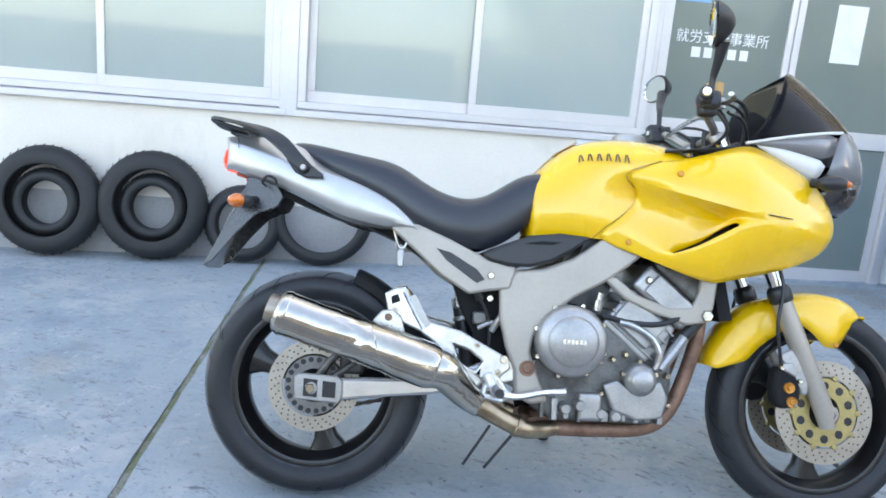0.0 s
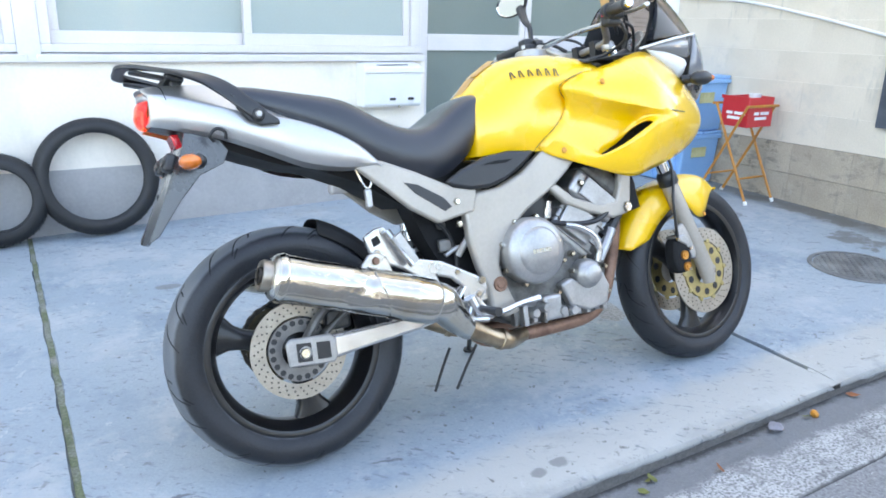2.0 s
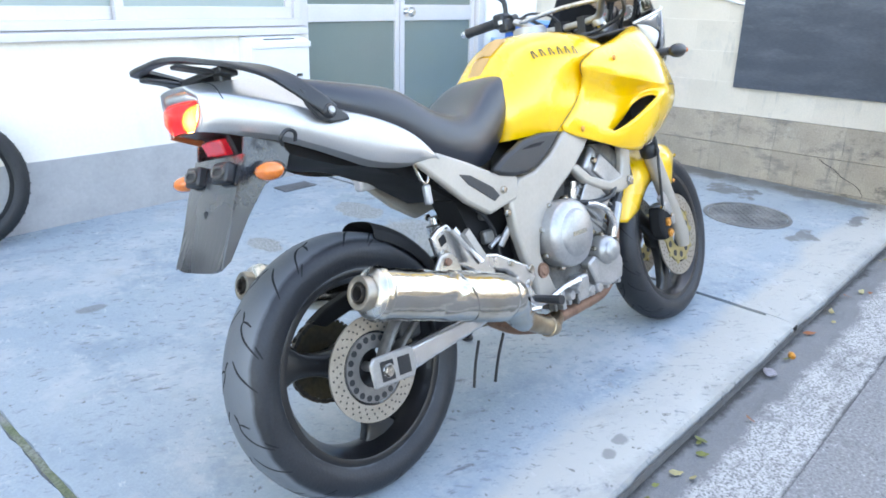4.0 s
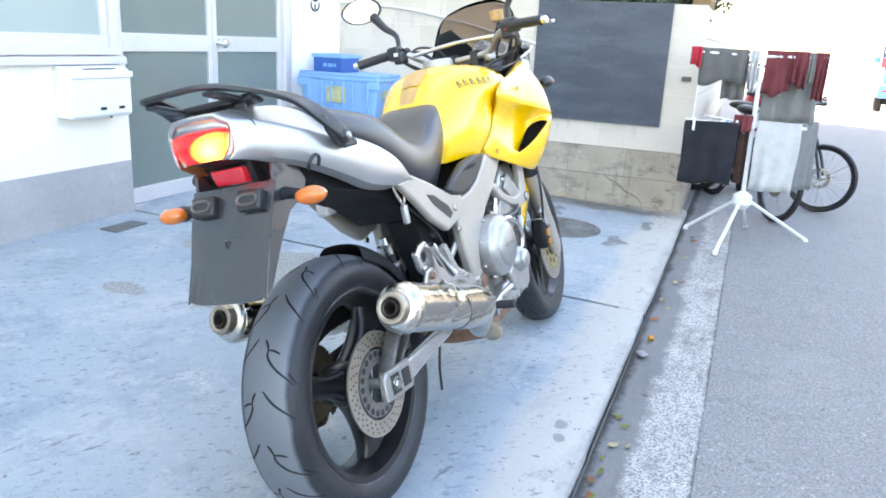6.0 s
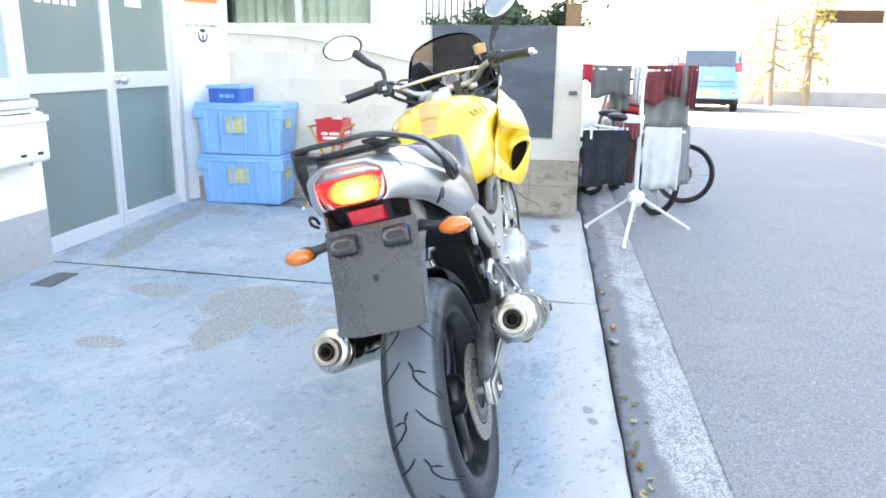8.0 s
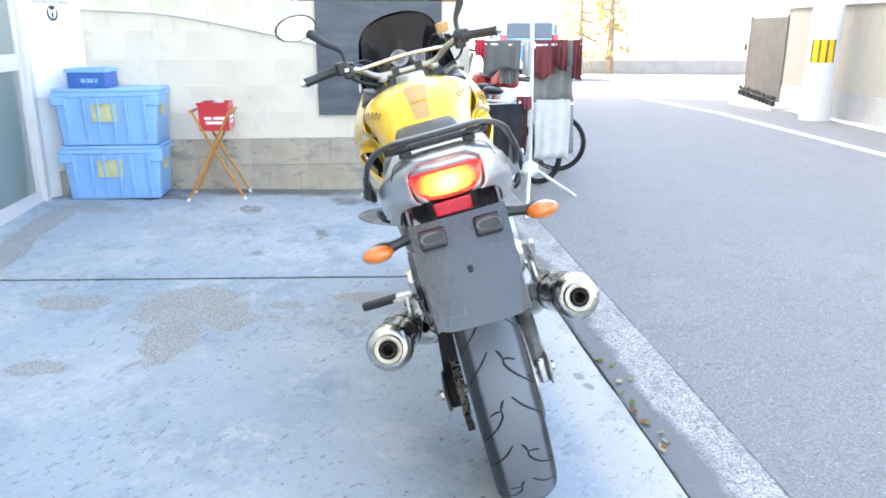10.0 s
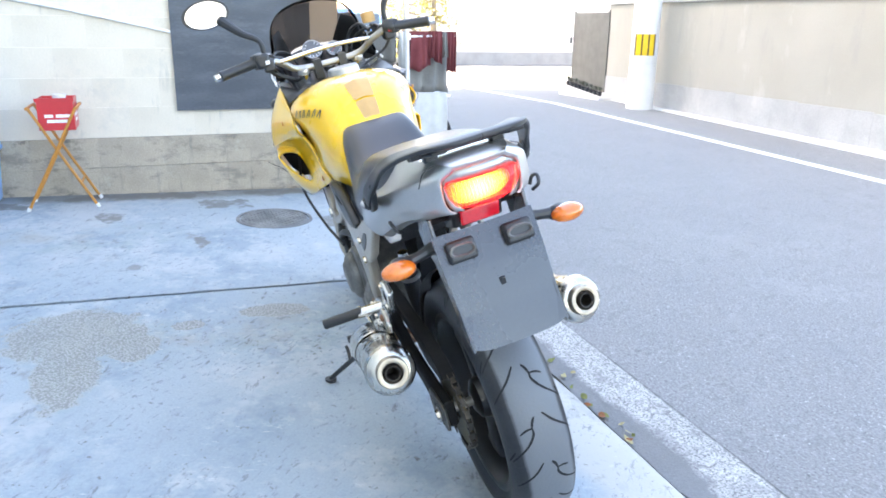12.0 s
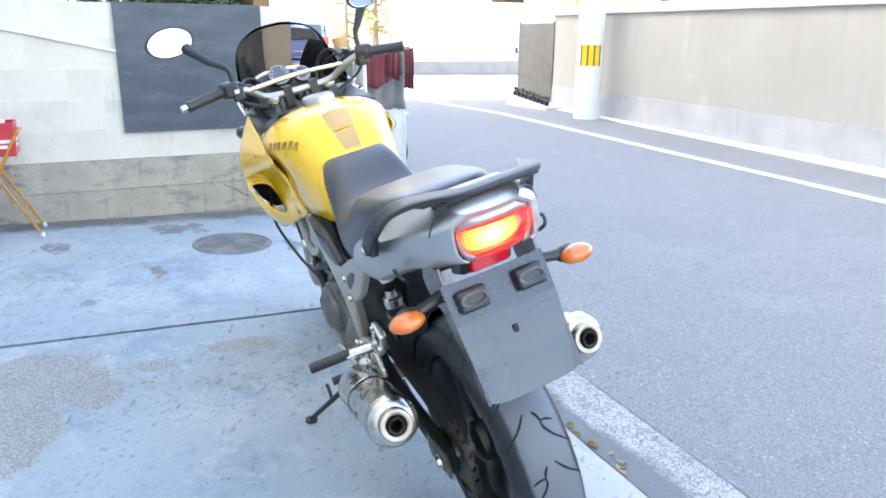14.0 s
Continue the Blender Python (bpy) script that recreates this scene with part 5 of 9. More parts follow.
# footrest hangers, pegs, pedals
for s in (-1, 1):
    h = part("footrest_hanger", holed([(0.185, 0.592), (0.215, 0.608), (0.243, 0.613), (0.262, 0.590), (0.295, 0.530), (0.320, 0.518), (0.400, 0.500), (0.470, 0.463), (0.535, 0.430), (0.540, 0.402), (0.512, 0.378), (0.535, 0.345), (0.560, 0.335), (0.545, 0.312), (0.512, 0.312),
                                       (0.480, 0.340), (0.462, 0.368), (0.440, 0.385), (0.405, 0.402), (0.358, 0.428), (0.330, 0.462), (0.285, 0.492), (0.240, 0.512), (0.195, 0.545)],
                                      [(0.384, 0.460), (0.426, 0.447), (0.462, 0.418), (0.444, 0.393), (0.420, 0.403), (0.398, 0.418)], s * 0.148, s * 0.168), POLISHED, bike, "cast alloy footrest hanger")
    rounded(h, 0.006, 3)
    rounded(part("hanger_slot", slab_of([(0.203, 0.583), (0.222, 0.592), (0.230, 0.572), (0.208, 0.562)], s * 0.1675, s * 0.1695), GROOVE, h), 0.002)
    for x, z, r in ((0.520, 0.428, 0.012), (0.445, 0.462, 0.008), (0.215, 0.545, 0.010), (0.235, 0.600, 0.007), (0.505, 0.392, 0.009)):
        part("bolt", turned([(0, 0.008), (r * 0.8, 0.008), (r, 0.004), (r, 0)], Matrix.Translation((x, s * 0.166, z)) @ pose(0, 0, 0, 0, 0, 180 if s < 0 else 0), 14), STEEL, h)
    # the passenger peg is folded up on the right, down on the left
    if s < 0:
        peg = part("passenger_peg", tube([(0.245, -0.178, 0.600), (0.27, -0.19, 0.555), (0.30, -0.20, 0.505)], 0.017, flat_by=0.6), POLISHED, h, "folded passenger footpeg")
        part("peg_rubber", box(-0.01, 0.01, -0.007, 0.007, -0.045, 0.045, None, Matrix.Translation((0.283, -0.205, 0.55)) @ pose(0, 0, 0, 0, -30, 0)), ALLOY, peg)
    else:
        peg = part("passenger_peg", tube([(0.33, 0.165, 0.50), (0.34, 0.20, 0.497), (0.35, 0.235, 0.494)], 0.015), POLISHED, h, "folded-out passenger footpeg")
        rounded(part("peg_rubber", tube([(0.347, 0.222, 0.497), (0.372, 0.335, 0.486)], 0.015, steps=1), BLACK, peg, "ribbed black peg rubber"), 0.003)
    tab = part("muffler_bracket", slab_of([(0.158, 0.495), (0.160, 0.520), (0.182, 0.546), (0.212, 0.549), (0.236, 0.530), (0.250, 0.480)], s * 0.178, s * 0.190), SATIN, h, "pale welded muffler tab")
    rounded(tab, 0.004)
    part("tab_bolt", turned([(0, 0.008), (0.008, 0.008), (0.010, 0.004), (0.010, 0)], Matrix.Translation((0.200, s * 0.190, 0.528)) @ pose(0, 0, 0, 0, 0, 180 if s < 0 else 0), 12), RUSTY, h)
    rider = part("rider_peg", tube([(0.50, s * 0.165, 0.352), (0.50, s * 0.20, 0.350), (0.50, s * 0.275, 0.350)], [0.010, 0.011, 0.013]), BLACK, bike, "rubber rider footpeg")
    part("lever", tube([(0.475, s * 0.172, 0.385), (0.50, s * 0.178, 0.340), (0.56, s * 0.18, 0.330), (0.63, s * 0.185, 0.345), (0.69, s * 0.195, 0.352)], [0.016, 0.013, 0.009, 0.008, 0.011]), POLISHED, rider, "alloy foot lever")
    part("heel_guard", tube([(0.48, s * 0.17, 0.37), (0.47, s * 0.175, 0.33), (0.52, s * 0.178, 0.318)], 0.010), POLISHED, rider)
for k, (x0, x1, s) in enumerate(((0.52, 0.44, 0.05), (0.60, 0.50, 0.02))):
    part("stand_leg" if k else "stand_spring", tube([(x0, s + 0.03, 0.20), ((x0 + x1) / 2, s + 0.02, 0.14), (x1, s, 0.085)], 0.0045), BLACK, bike, "thin black stand lever")
stand = part("side_stand", tube([(0.64, 0.145, 0.27), (0.69, 0.25, 0.19), (0.735, 0.355, 0.118)], [0.011, 0.009, 0.008]), BLACK, bike, "black side stand")
part("stand_foot", turned([(0, 0), (0.020, 0), (0.020, 0.007), (0, 0.007)], Matrix.Translation((0.735, 0.356, 0.112)) @ pose(0, 0, 0, 105, 0, 0), 16), BLACK, stand)
part("stand_tang", tube([(0.70, 0.275, 0.175), (0.73, 0.27, 0.195), (0.75, 0.27, 0.205)], 0.006), BLACK, stand)

# frame
for s in (-1, 1):
    y0, y1 = s * 0.118, s * 0.152
    fr = part("frame_beam", slab_of([(0.55, 0.40), (0.555, 0.33), (0.60, 0.305), (0.65, 0.315), (0.625, 0.37), (0.595, 0.45), (0.605, 0.50), (0.640, 0.55), (0.71, 0.605), (0.80, 0.655), (0.86, 0.70), (0.97, 0.80), (1.12, 0.92),
                                     (1.06, 0.97), (0.90, 0.86), (0.80, 0.785), (0.70, 0.715), (0.62, 0.682), (0.545, 0.675), (0.50, 0.62), (0.505, 0.54), (0.525, 0.46)], y0, y1), FRAME_GREY, bike, "grey painted alloy beam frame")
    rounded(fr, 0.010, 3)
    rail = part("seat_rail", slab_of([(0.19, 0.772), (0.262, 0.787), (0.36, 0.748), (0.45, 0.706), (0.545, 0.682), (0.53, 0.62), (0.475, 0.612), (0.415, 0.600), (0.335, 0.648), (0.275, 0.700)], s * 0.132, s * 0.156), FRAME_GREY, bike, "grey seat rail")
    rounded(rail, 0.008, 3)
    rounded(part("rail_slot", slab_of([(0.320, 0.722), (0.36, 0.713), (0.435, 0.670), (0.458, 0.643), (0.436, 0.632), (0.350, 0.690)], s * 0.1555, s * 0.158), BLACK, rail), 0.002)
    for x, z in ((0.474, 0.655), (0.474, 0.592)):
        part("bolt", turned([(0, 0.010), (0.008, 0.010), (0.011, 0.006), (0.011, 0)], Matrix.Translation((x, s * 0.155, z)) @ pose(0, 0, 0, 0, 0, 180 if s < 0 else 0), 6), STEEL, rail)
    cr = part("cradle", slab_of([(0.79, 0.665), (0.825, 0.672), (0.885, 0.625), (0.98, 0.592), (1.045, 0.598), (1.062, 0.64), (1.07, 0.70), (1.08, 0.80), (1.125, 0.80), (1.118, 0.70), (1.105, 0.60), (1.09, 0.555), (1.03, 0.545), (0.93, 0.575), (0.85, 0.61)],
                                s * 0.122, s * 0.150), FRAME_GREY, bike, "lower frame brace")
    rounded(cr, 0.008, 3)
    part("bolt", turned([(0, 0.010), (0.014, 0.010), (0.018, 0.005), (0.018, 0)], Matrix.Translation((1.085, s * 0.149, 0.575)) @ pose(0, 0, 0, 0, 0, 180 if s < 0 else 0), 6), STEEL, cr)
    part("pivot_cap", turned([(0, 0.008), (0.010, 0.008), (0.014, 0.005), (0.021, 0.006), (0.022, 0)], Matrix.Translation((0.588, s * 0.152, 0.405)) @ pose(0, 0, 0, 0, 0, 180 if s < 0 else 0), 24), RUSTY, fr, "rusty swing arm pivot cap")
part("under_tray", slab_of([(-0.20, 0.905), (-0.10, 0.93), (0.20, 0.80), (0.46, 0.70), (0.46, 0.645), (0.35, 0.655), (0.225, 0.732), (0.10, 0.784), (0.016, 0.800), (-0.054, 0.824), (-0.121, 0.850), (-0.18, 0.870)], -0.09, 0.09), MATT, bike, "black under-seat tray")
hook = part("lock_hook", tube([(0.20, -0.13, 0.77), (0.215, -0.135, 0.725), (0.23, -0.135, 0.72), (0.245, -0.135, 0.75)], 0.004), STEEL, bike)
rounded(part("padlock", box(0.213, 0.232, -0.145, -0.13, 0.665, 0.715), ALLOY, bike, "small dangling padlock"), 0.004)
shock = part("shock_absorber", tube([(0.41, 0.055, 0.56), (0.43, 0.045, 0.45), (0.45, 0.03, 0.34)], 0.026, steps=1, segs=16), BLACK, bike, "black shock with silver adjuster")
part("adjuster", turned([(0, 0.05), (0.016, 0.05), (0.018, 0.03), (0.028, 0.026), (0.028, 0)], along((0.41, 0.055, 0.555), (0.402, 0.058, 0.65)), 20), POLISHED, shock)
part("collar", turned([(0.026, 0), (0.031, 0.002), (0.031, 0.012), (0.026, 0.014)], along((0.418, 0.05, 0.515), (0.41, 0.055, 0.56)), 20), ALLOY, shock)
rounded(part("fuse_box", box(0.20, 0.26, 0.085, 0.12, 0.715, 0.765), ALUMINIUM, bike, "pale plastic fuse box under the tail"), 0.008, 2)

# engine
eng = part("engine", slab_of([(0.60, 0.30), (0.66, 0.262), (0.95, 0.258), (1.0, 0.30), (1.005, 0.42), (0.97, 0.47), (0.84, 0.53), (0.70, 0.575), (0.625, 0.52), (0.595, 0.42)], -0.122, 0.128), CASE, bike, "grimy, shade-darkened cast parallel twin engine")
rounded(eng, 0.016, 3)
m45 = Matrix.Translation((0.84, 0, 0.46)) @ pose(0, 0, 0, 0, 40, 0)
rounded(part("cylinder_block", box(-0.085, 0.085, -0.125, 0.125, 0.03, 0.165, None, m45), ALLOY, eng), 0.010, 3)
rounded(part("cylinder_head", box(-0.095, 0.095, -0.135, 0.135, 0.168, 0.25, None, m45), ALLOY, eng), 0.012, 3)
rounded(part("cam_cover", box(-0.085, 0.085, -0.128, 0.128, 0.252, 0.315, None, m45), CASE, eng), 0.014, 3)
for k in range(4):
    z = 0.05 + 0.03 * k
    rounded(part("fin", box(-0.09, 0.09, -0.131, 0.131, z, z + 0.006, None, m45), ALLOY, eng), 0.002)
# Solid black block: the shade of the engine's gaps as colour.
part("engine_void", box(-0.06, 0.06, -0.10, 0.10, -0.02, 0.2, None, Matrix.Translation((0.745, 0, 0.60)) @ pose(0, 0, 0, 0, 20, 0)), BLACK, eng, "black block painted as shade between the castings", smooth=0)


def cover(x, z, r, y, side, depth, name, mat, label, bolts, inset):
    flip = Matrix.Translation((x, y, z)) @ pose(0, 0, 0, 0, 0, 180 if side < 0 else 0)
    c = part(name, turned([(0, depth), (inset - 0.006, depth), (inset, depth - 0.004), (inset + 0.004, depth - 0.010), (r - 0.016, depth - 0.013), (r - 0.004, depth - 0.022), (r, depth - 0.034), (r, -0.02)], flip, 48), mat, eng, label, smooth=40)
    for k in range(bolts):
        a = 2 * math.pi * k / bolts + 0.3
        part("bolt", turned([(0, 0.012), (0.006, 0.012), (0.0075, 0.009), (0.0075, -0.01)], flip @ pose((r + 0.003) * math.cos(a), 0, (r + 0.003) * math.sin(a)), 8), STEEL, c)
    return c


clutch = cover(0.703, 0.487, 0.098, -0.150, -1, 0.062, "clutch_cover", ALLOY, "round grey clutch cover", 8, 0.066)
em = bmesh.new()
for k in range(6):
    box(0.672 + 0.011 * k, 0.680 + 0.011 * k, -0.2135, -0.2115, 0.482, 0.494, em)
part("emblem", em, BRUSHED, clutch, "raised maker's emblem", smooth=0)
cover(0.905, 0.388, 0.046, -0.135, -1, 0.05, "pump_cover", ALLOY, "water pump cover", 5, 0.03)
rounded(part("side_cover", slab_of([(0.80, 0.37), (0.83, 0.30), (0.90, 0.275), (0.97, 0.285), (0.985, 0.34), (0.96, 0.39), (0.90, 0.345), (0.84, 0.385)], -0.155, -0.12), ALLOY, eng, "oil pump cover"), 0.008, 3)
for x, z in ((0.80, 0.29), (0.84, 0.285), (0.70, 0.30), (0.74, 0.31)):
    part("casting_boss", turned([(0, 0.02), (0.012, 0.02), (0.016, 0.012), (0.018, -0.02)], Matrix.Translation((x, -0.138, z)) @ pose(0, 0, 0, 0, 0, 180), 12), ALLOY, eng)
rounded(part("filter_housing", box(0.735, 0.80, -0.152, -0.11, 0.268, 0.345), ALLOY, eng), 0.01, 3)
cover(0.86, 0.40, 0.085, 0.138, 1, 0.05, "generator_cover", CASE, "round generator cover", 6, 0.055)
cover(0.62, 0.40, 0.06, 0.138, 1, 0.035, "sprocket_cover", CASE, "front sprocket cover", 4, 0.03)
part("coolant_pipe", tube([(0.84, -0.15, 0.545), (0.88, -0.158, 0.535), (0.93, -0.16, 0.505), (0.952, -0.16, 0.46), (0.945, -0.155, 0.42)], 0.0095), POLISHED, eng, "bent alloy coolant pipe")
part("hose", tube([(0.80, -0.13, 0.56), (0.87, -0.15, 0.545), (0.95, -0.155, 0.545), (1.02, -0.14, 0.57), (1.08, -0.13, 0.60)], 0.008), BLACK, eng, "black rubber hose")
part("hose", tube([(1.00, -0.12, 0.49), (1.05, -0.12, 0.53), (1.10, -0.11, 0.60), (1.12, -0.10, 0.70)], 0.017), BLACK, eng, "thick radiator hose")
part("hose", tube([(0.96, -0.14, 0.42), (1.0, -0.135, 0.47), (1.03, -0.13, 0.51)], 0.016), ALLOY, eng)
part("hose", tube([(0.82, 0.13, 0.56), (0.90, 0.15, 0.55), (1.0, 0.15, 0.50), (1.08, 0.12, 0.56)], 0.012), BLACK, eng, "black rubber hose")
part("cable", tube([(1.12, 0.2, 0.80), (1.13, 0.22, 0.68), (1.05, 0.19, 0.56), (0.92, 0.16, 0.50)], 0.005), BLACK, eng)
part("valve", turned([(0, 0.05), (0.009, 0.05), (0.009, 0.03), (0.013, 0.028), (0.013, 0)], along((0.775, -0.15, 0.575), (0.785, -0.16, 0.64)), 12), POLISHED, eng)
part("wiring", tube([(0.63, -0.12, 0.60), (0.57, -0.11, 0.57), (0.52, -0.12, 0.55), (0.49, -0.10, 0.50)], 0.010), ALLOY, eng)
rad = part("radiator", box(-0.018, 0.018, -0.112, 0.112, -0.10, 0.15, None, Matrix.Translation((1.135, 0, 0.66)) @ pose(0, 0, 0, 0, -12, 0)), MATT, bike, "black radiator")

part("linkage", tube([(0.45, -0.098, 0.505), (0.485, -0.100, 0.522), (0.515, -0.100, 0.522)], 0.007), ALLOY, bike, "small alloy linkage")
part("linkage_bolt", turned([(0, 0.010), (0.009, 0.010), (0.013, 0.006), (0.013, -0.006)], Matrix.Translation((0.452, -0.086, 0.592)) @ pose(0, 0, 0, 0, 0, 180), 12), CASE, bike)
part("hose", tube([(0.30, -0.10, 0.705), (0.39, -0.10, 0.64), (0.46, -0.098, 0.575), (0.485, -0.096, 0.50), (0.48, -0.092, 0.42)], 0.006), BLACK, bike, "black rubber hose")
rounded(part("fluid_reservoir", box(0.435, 0.475, -0.10, -0.078, 0.515, 0.552), CASE, bike, "small grey fluid reservoir"), 0.006, 2)
# Added black panel: blocks the view through, standing for shade behind the frame.
part("inner_mudguard", slab_of([(0.368, 0.65), (0.402, 0.56), (0.442, 0.485), (0.478, 0.41), (0.56, 0.40), (0.56, 0.66), (0.46, 0.68)], -0.075, 0.015), MATT, bike, "matt black panel added to fill the gap")
# bosses and ribs along the sump
rnd = random.Random(12)
for k in range(11):
    x = 0.63 + 0.033 * k + rnd.uniform(-0.006, 0.006)
    z0, z1 = 0.262 + rnd.uniform(0, 0.012), 0.300 + rnd.uniform(-0.01, 0.035)
    rounded(part("casting_rib", box(x, x + rnd.uniform(0.010, 0.020), -0.142 - rnd.uniform(0, 0.008), -0.118, z0, z1), ALLOY if k % 3 else CASE, eng), 0.003)
for k, (x, z) in enumerate(((0.60, 0.50), (0.795, 0.43), (0.80, 0.50), (0.83, 0.44), (0.865, 0.455), (0.985, 0.40), (0.99, 0.32), (0.80, 0.345))):
    part("case_bolt", turned([(0, 0.014), (0.006, 0.014), (0.008, 0.010), (0.010, 0.004), (0.011, -0.02)], Matrix.Translation((x, -0.130, z)) @ pose(0, 0, 0, 0, 0, 180), 8), STEEL, eng)
for k in range(5):
    part("head_bolt", turned([(0, 0.012), (0.007, 0.012), (0.008, 0.008), (0.012, 0.002), (0.012, -0.01)], m45 @ pose(-0.07 + 0.035 * k, -0.134, 0.21) @ pose(0, 0, 0, 0, 0, 180), 8), STEEL, eng)
rounded(part("head_cover", box(-0.075, 0.055, -0.142, -0.134, 0.06, 0.15, None, m45), ALLOY, eng, "flat grey side cover"), 0.004)
rounded(part("head_cover", box(-0.06, 0.07, -0.147, -0.137, 0.178, 0.242, None, m45), ALLOY, eng, "flat grey side cover"), 0.004)

rounded(part("left_case", slab_of([(0.60, 0.30), (0.66, 0.225), (0.92, 0.225), (0.99, 0.30), (0.985, 0.40), (0.94, 0.47), (0.80, 0.53), (0.66, 0.52), (0.60, 0.42)], 0.126, 0.150), CASE, eng, "grimy, shade-darkened left engine case"), 0.010, 2)
part("shift_rod", tube([(0.62, 0.165, 0.36), (0.56, 0.17, 0.345), (0.50, 0.175, 0.34)], 0.005), BLACK, eng)
rounded(part("stand_bracket", slab_of([(0.59, 0.30), (0.70, 0.30), (0.71, 0.245), (0.66, 0.22), (0.60, 0.25)], 0.118, 0.146), MATT, bike, "black side stand bracket"), 0.005)
part("hose", tube([(0.60, 0.12, 0.62), (0.58, 0.135, 0.52), (0.60, 0.14, 0.42), (0.66, 0.14, 0.34)], 0.009), BLACK, eng, "black breather hose")
part("hose", tube([(1.02, 0.11, 0.62), (1.05, 0.13, 0.52), (1.0, 0.14, 0.42)], 0.014), BLACK, eng, "thick radiator hose")

# side infill panels below the tank
for s in (-1, 1):
    p = part("side_panel", slab_of([(0.445, 0.712), (0.50, 0.742), (0.58, 0.772), (0.66, 0.782), (0.75, 0.776), (0.70, 0.735), (0.64, 0.700), (0.58, 0.683), (0.52, 0.683), (0.465, 0.695)], s * 0.14, s * 0.166), BLACK, bike, "black plastic side infill")
    rounded(p, 0.010, 3)
    part("vent", slab_of([(0.56, 0.748), (0.61, 0.757), (0.665, 0.757), (0.64, 0.748), (0.60, 0.747)], s * 0.1655, s * 0.168), MATT, p, smooth=0)


def feature(count, *knots):
    """A long line of the bodywork, bent smoothly through a few stations, each (station, then its numbers)."""
    at, val = np.array([k[0] for k in knots], float), np.array([k[1:] for k in knots])
    slope = np.gradient(val, at, axis=0)
    out = []
    for u in range(count):
        k = min(int(np.searchsorted(at, u, "right")) - 1, len(at) - 2)
        h = at[k + 1] - at[k]
        f = (u - at[k]) / h
        out.append(((2 * f ** 3 - 3 * f ** 2 + 1) * val[k] + (f ** 3 - 2 * f ** 2 + f) * h * slope[k] + (3 * f ** 2 - 2 * f ** 3) * val[k + 1] + (f ** 3 - f ** 2) * h * slope[k + 1]).tolist())
    return out


# tank
tank_foot = feature(9, (0, 0.1, 0.775), (4, 0.145, 0.773), (6, 0.15, 0.75), (7, 0.15, 0.745), (8, 0.13, 0.74))
tank_flank = feature(9, (0, 0.112, 0.82), (4, 0.164, 0.82), (7, 0.165, 0.82), (8, 0.15, 0.82))
knee_dent = feature(9, (0, 0.113, 0.865), (3, 0.158, 0.88), (6, 0.164, 0.89), (7, 0.17, 0.88), (8, 0.153, 0.87))
knee_ridge = feature(9, (0, 0.107, 0.897), (1, 0.118, 0.912), (3, 0.159, 0.928), (6, 0.183, 0.93), (7, 0.183, 0.92), (8, 0.158, 0.91))
tank_side = feature(9, (0, 0.092, 0.918), (1, 0.1, 0.945), (3, 0.145, 0.99), (5, 0.204, 0.98), (7, 0.196, 0.97), (8, 0.152, 0.945))
tank_brow = feature(9, (0, 0.05, 0.937), (1, 0.055, 0.966), (2, 0.078, 1.016), (3, 0.102, 1.048), (4, 0.148, 1.048), (7, 0.165, 1.022), (8, 0.11, 0.985))
tank_spine = feature(9, (0, 0, 0.942), (1, 0, 0.971), (2, 0, 1.03), (4, 0, 1.087), (7, 0, 1.062), (8, 0, 1.015))
TANK = list(zip((0.572, 0.605, 0.66, 0.72, 0.78, 0.85, 0.94, 1.03, 1.09), tank_foot, tank_flank, knee_dent, knee_ridge, tank_side, tank_brow, tank_spine))
rows = [[(x, -y, z) for y, z in half] + [(x, y, z) for y, z in half[-2::-1]] for x, *half in TANK]
tank = smoothed(part("fuel_tank", skin(rows, caps=True), YELLOW, bike, "bright yellow fuel tank", smooth=180), 2)


def on_tank(x, v):
    """A place on the tank's skin: x along it, v from 0 at the foot to 6 at the ridge; right side."""
    k = max(i for i in range(len(TANK) - 1) if TANK[i][0] <= x)
    a, b = TANK[k], TANK[k + 1]
    t = (x - a[0]) / (b[0] - a[0])
    i = min(int(v), 5)
    f = v - i
    pa = Vector(a[1 + i]).lerp(Vector(a[2 + i]), f)
    pb = Vector(b[1 + i]).lerp(Vector(b[2 + i]), f)
    q = pa.lerp(pb, t)
    return Vector((x, -q.x, q.y))


for s in (1, -1):
    for k in range(6):
        bars = bmesh.new()
        x = 0.705 + 0.023 * k
        for x0, x1, lean in ((x, x + 0.0035, 0.004), (x + 0.011, x + 0.0145, -0.004)):
            quad = []
            for xx, v in ((x0, 3.97), (x1, 3.97), (x1 + lean, 4.34), (x0 + lean, 4.34)):
                q = on_tank(xx, v)
                quad.append(bars.verts.new((q.x, (q.y - 0.0025) * s, q.z + 0.0015)))
            bars.faces.new(quad)
        part("emblem_bar", bars, INK, tank, "dark maker's emblem, as a plain bar", smooth=0)
pad = []
for x0, x1 in ((0.602, 0.648), (0.652, 0.722)):
    g = []
    for i in range(7):
        x = x0 + (x1 - x0) * i / 6
        row = []
        for j in range(9):
            v = -1 + 2 * j / 8
            q = on_tank(x, 6 - abs(v) * (0.46 - 0.6 * (x - 0.60)))
            row.append((q.x, math.copysign(-q.y, v), q.z - 0.0035 + 0.004))
        g.append(row)
    smoothed(part("tank_pad", skin(g), BROWN_PAD, tank, "worn tan tank protector", smooth=180), 1)
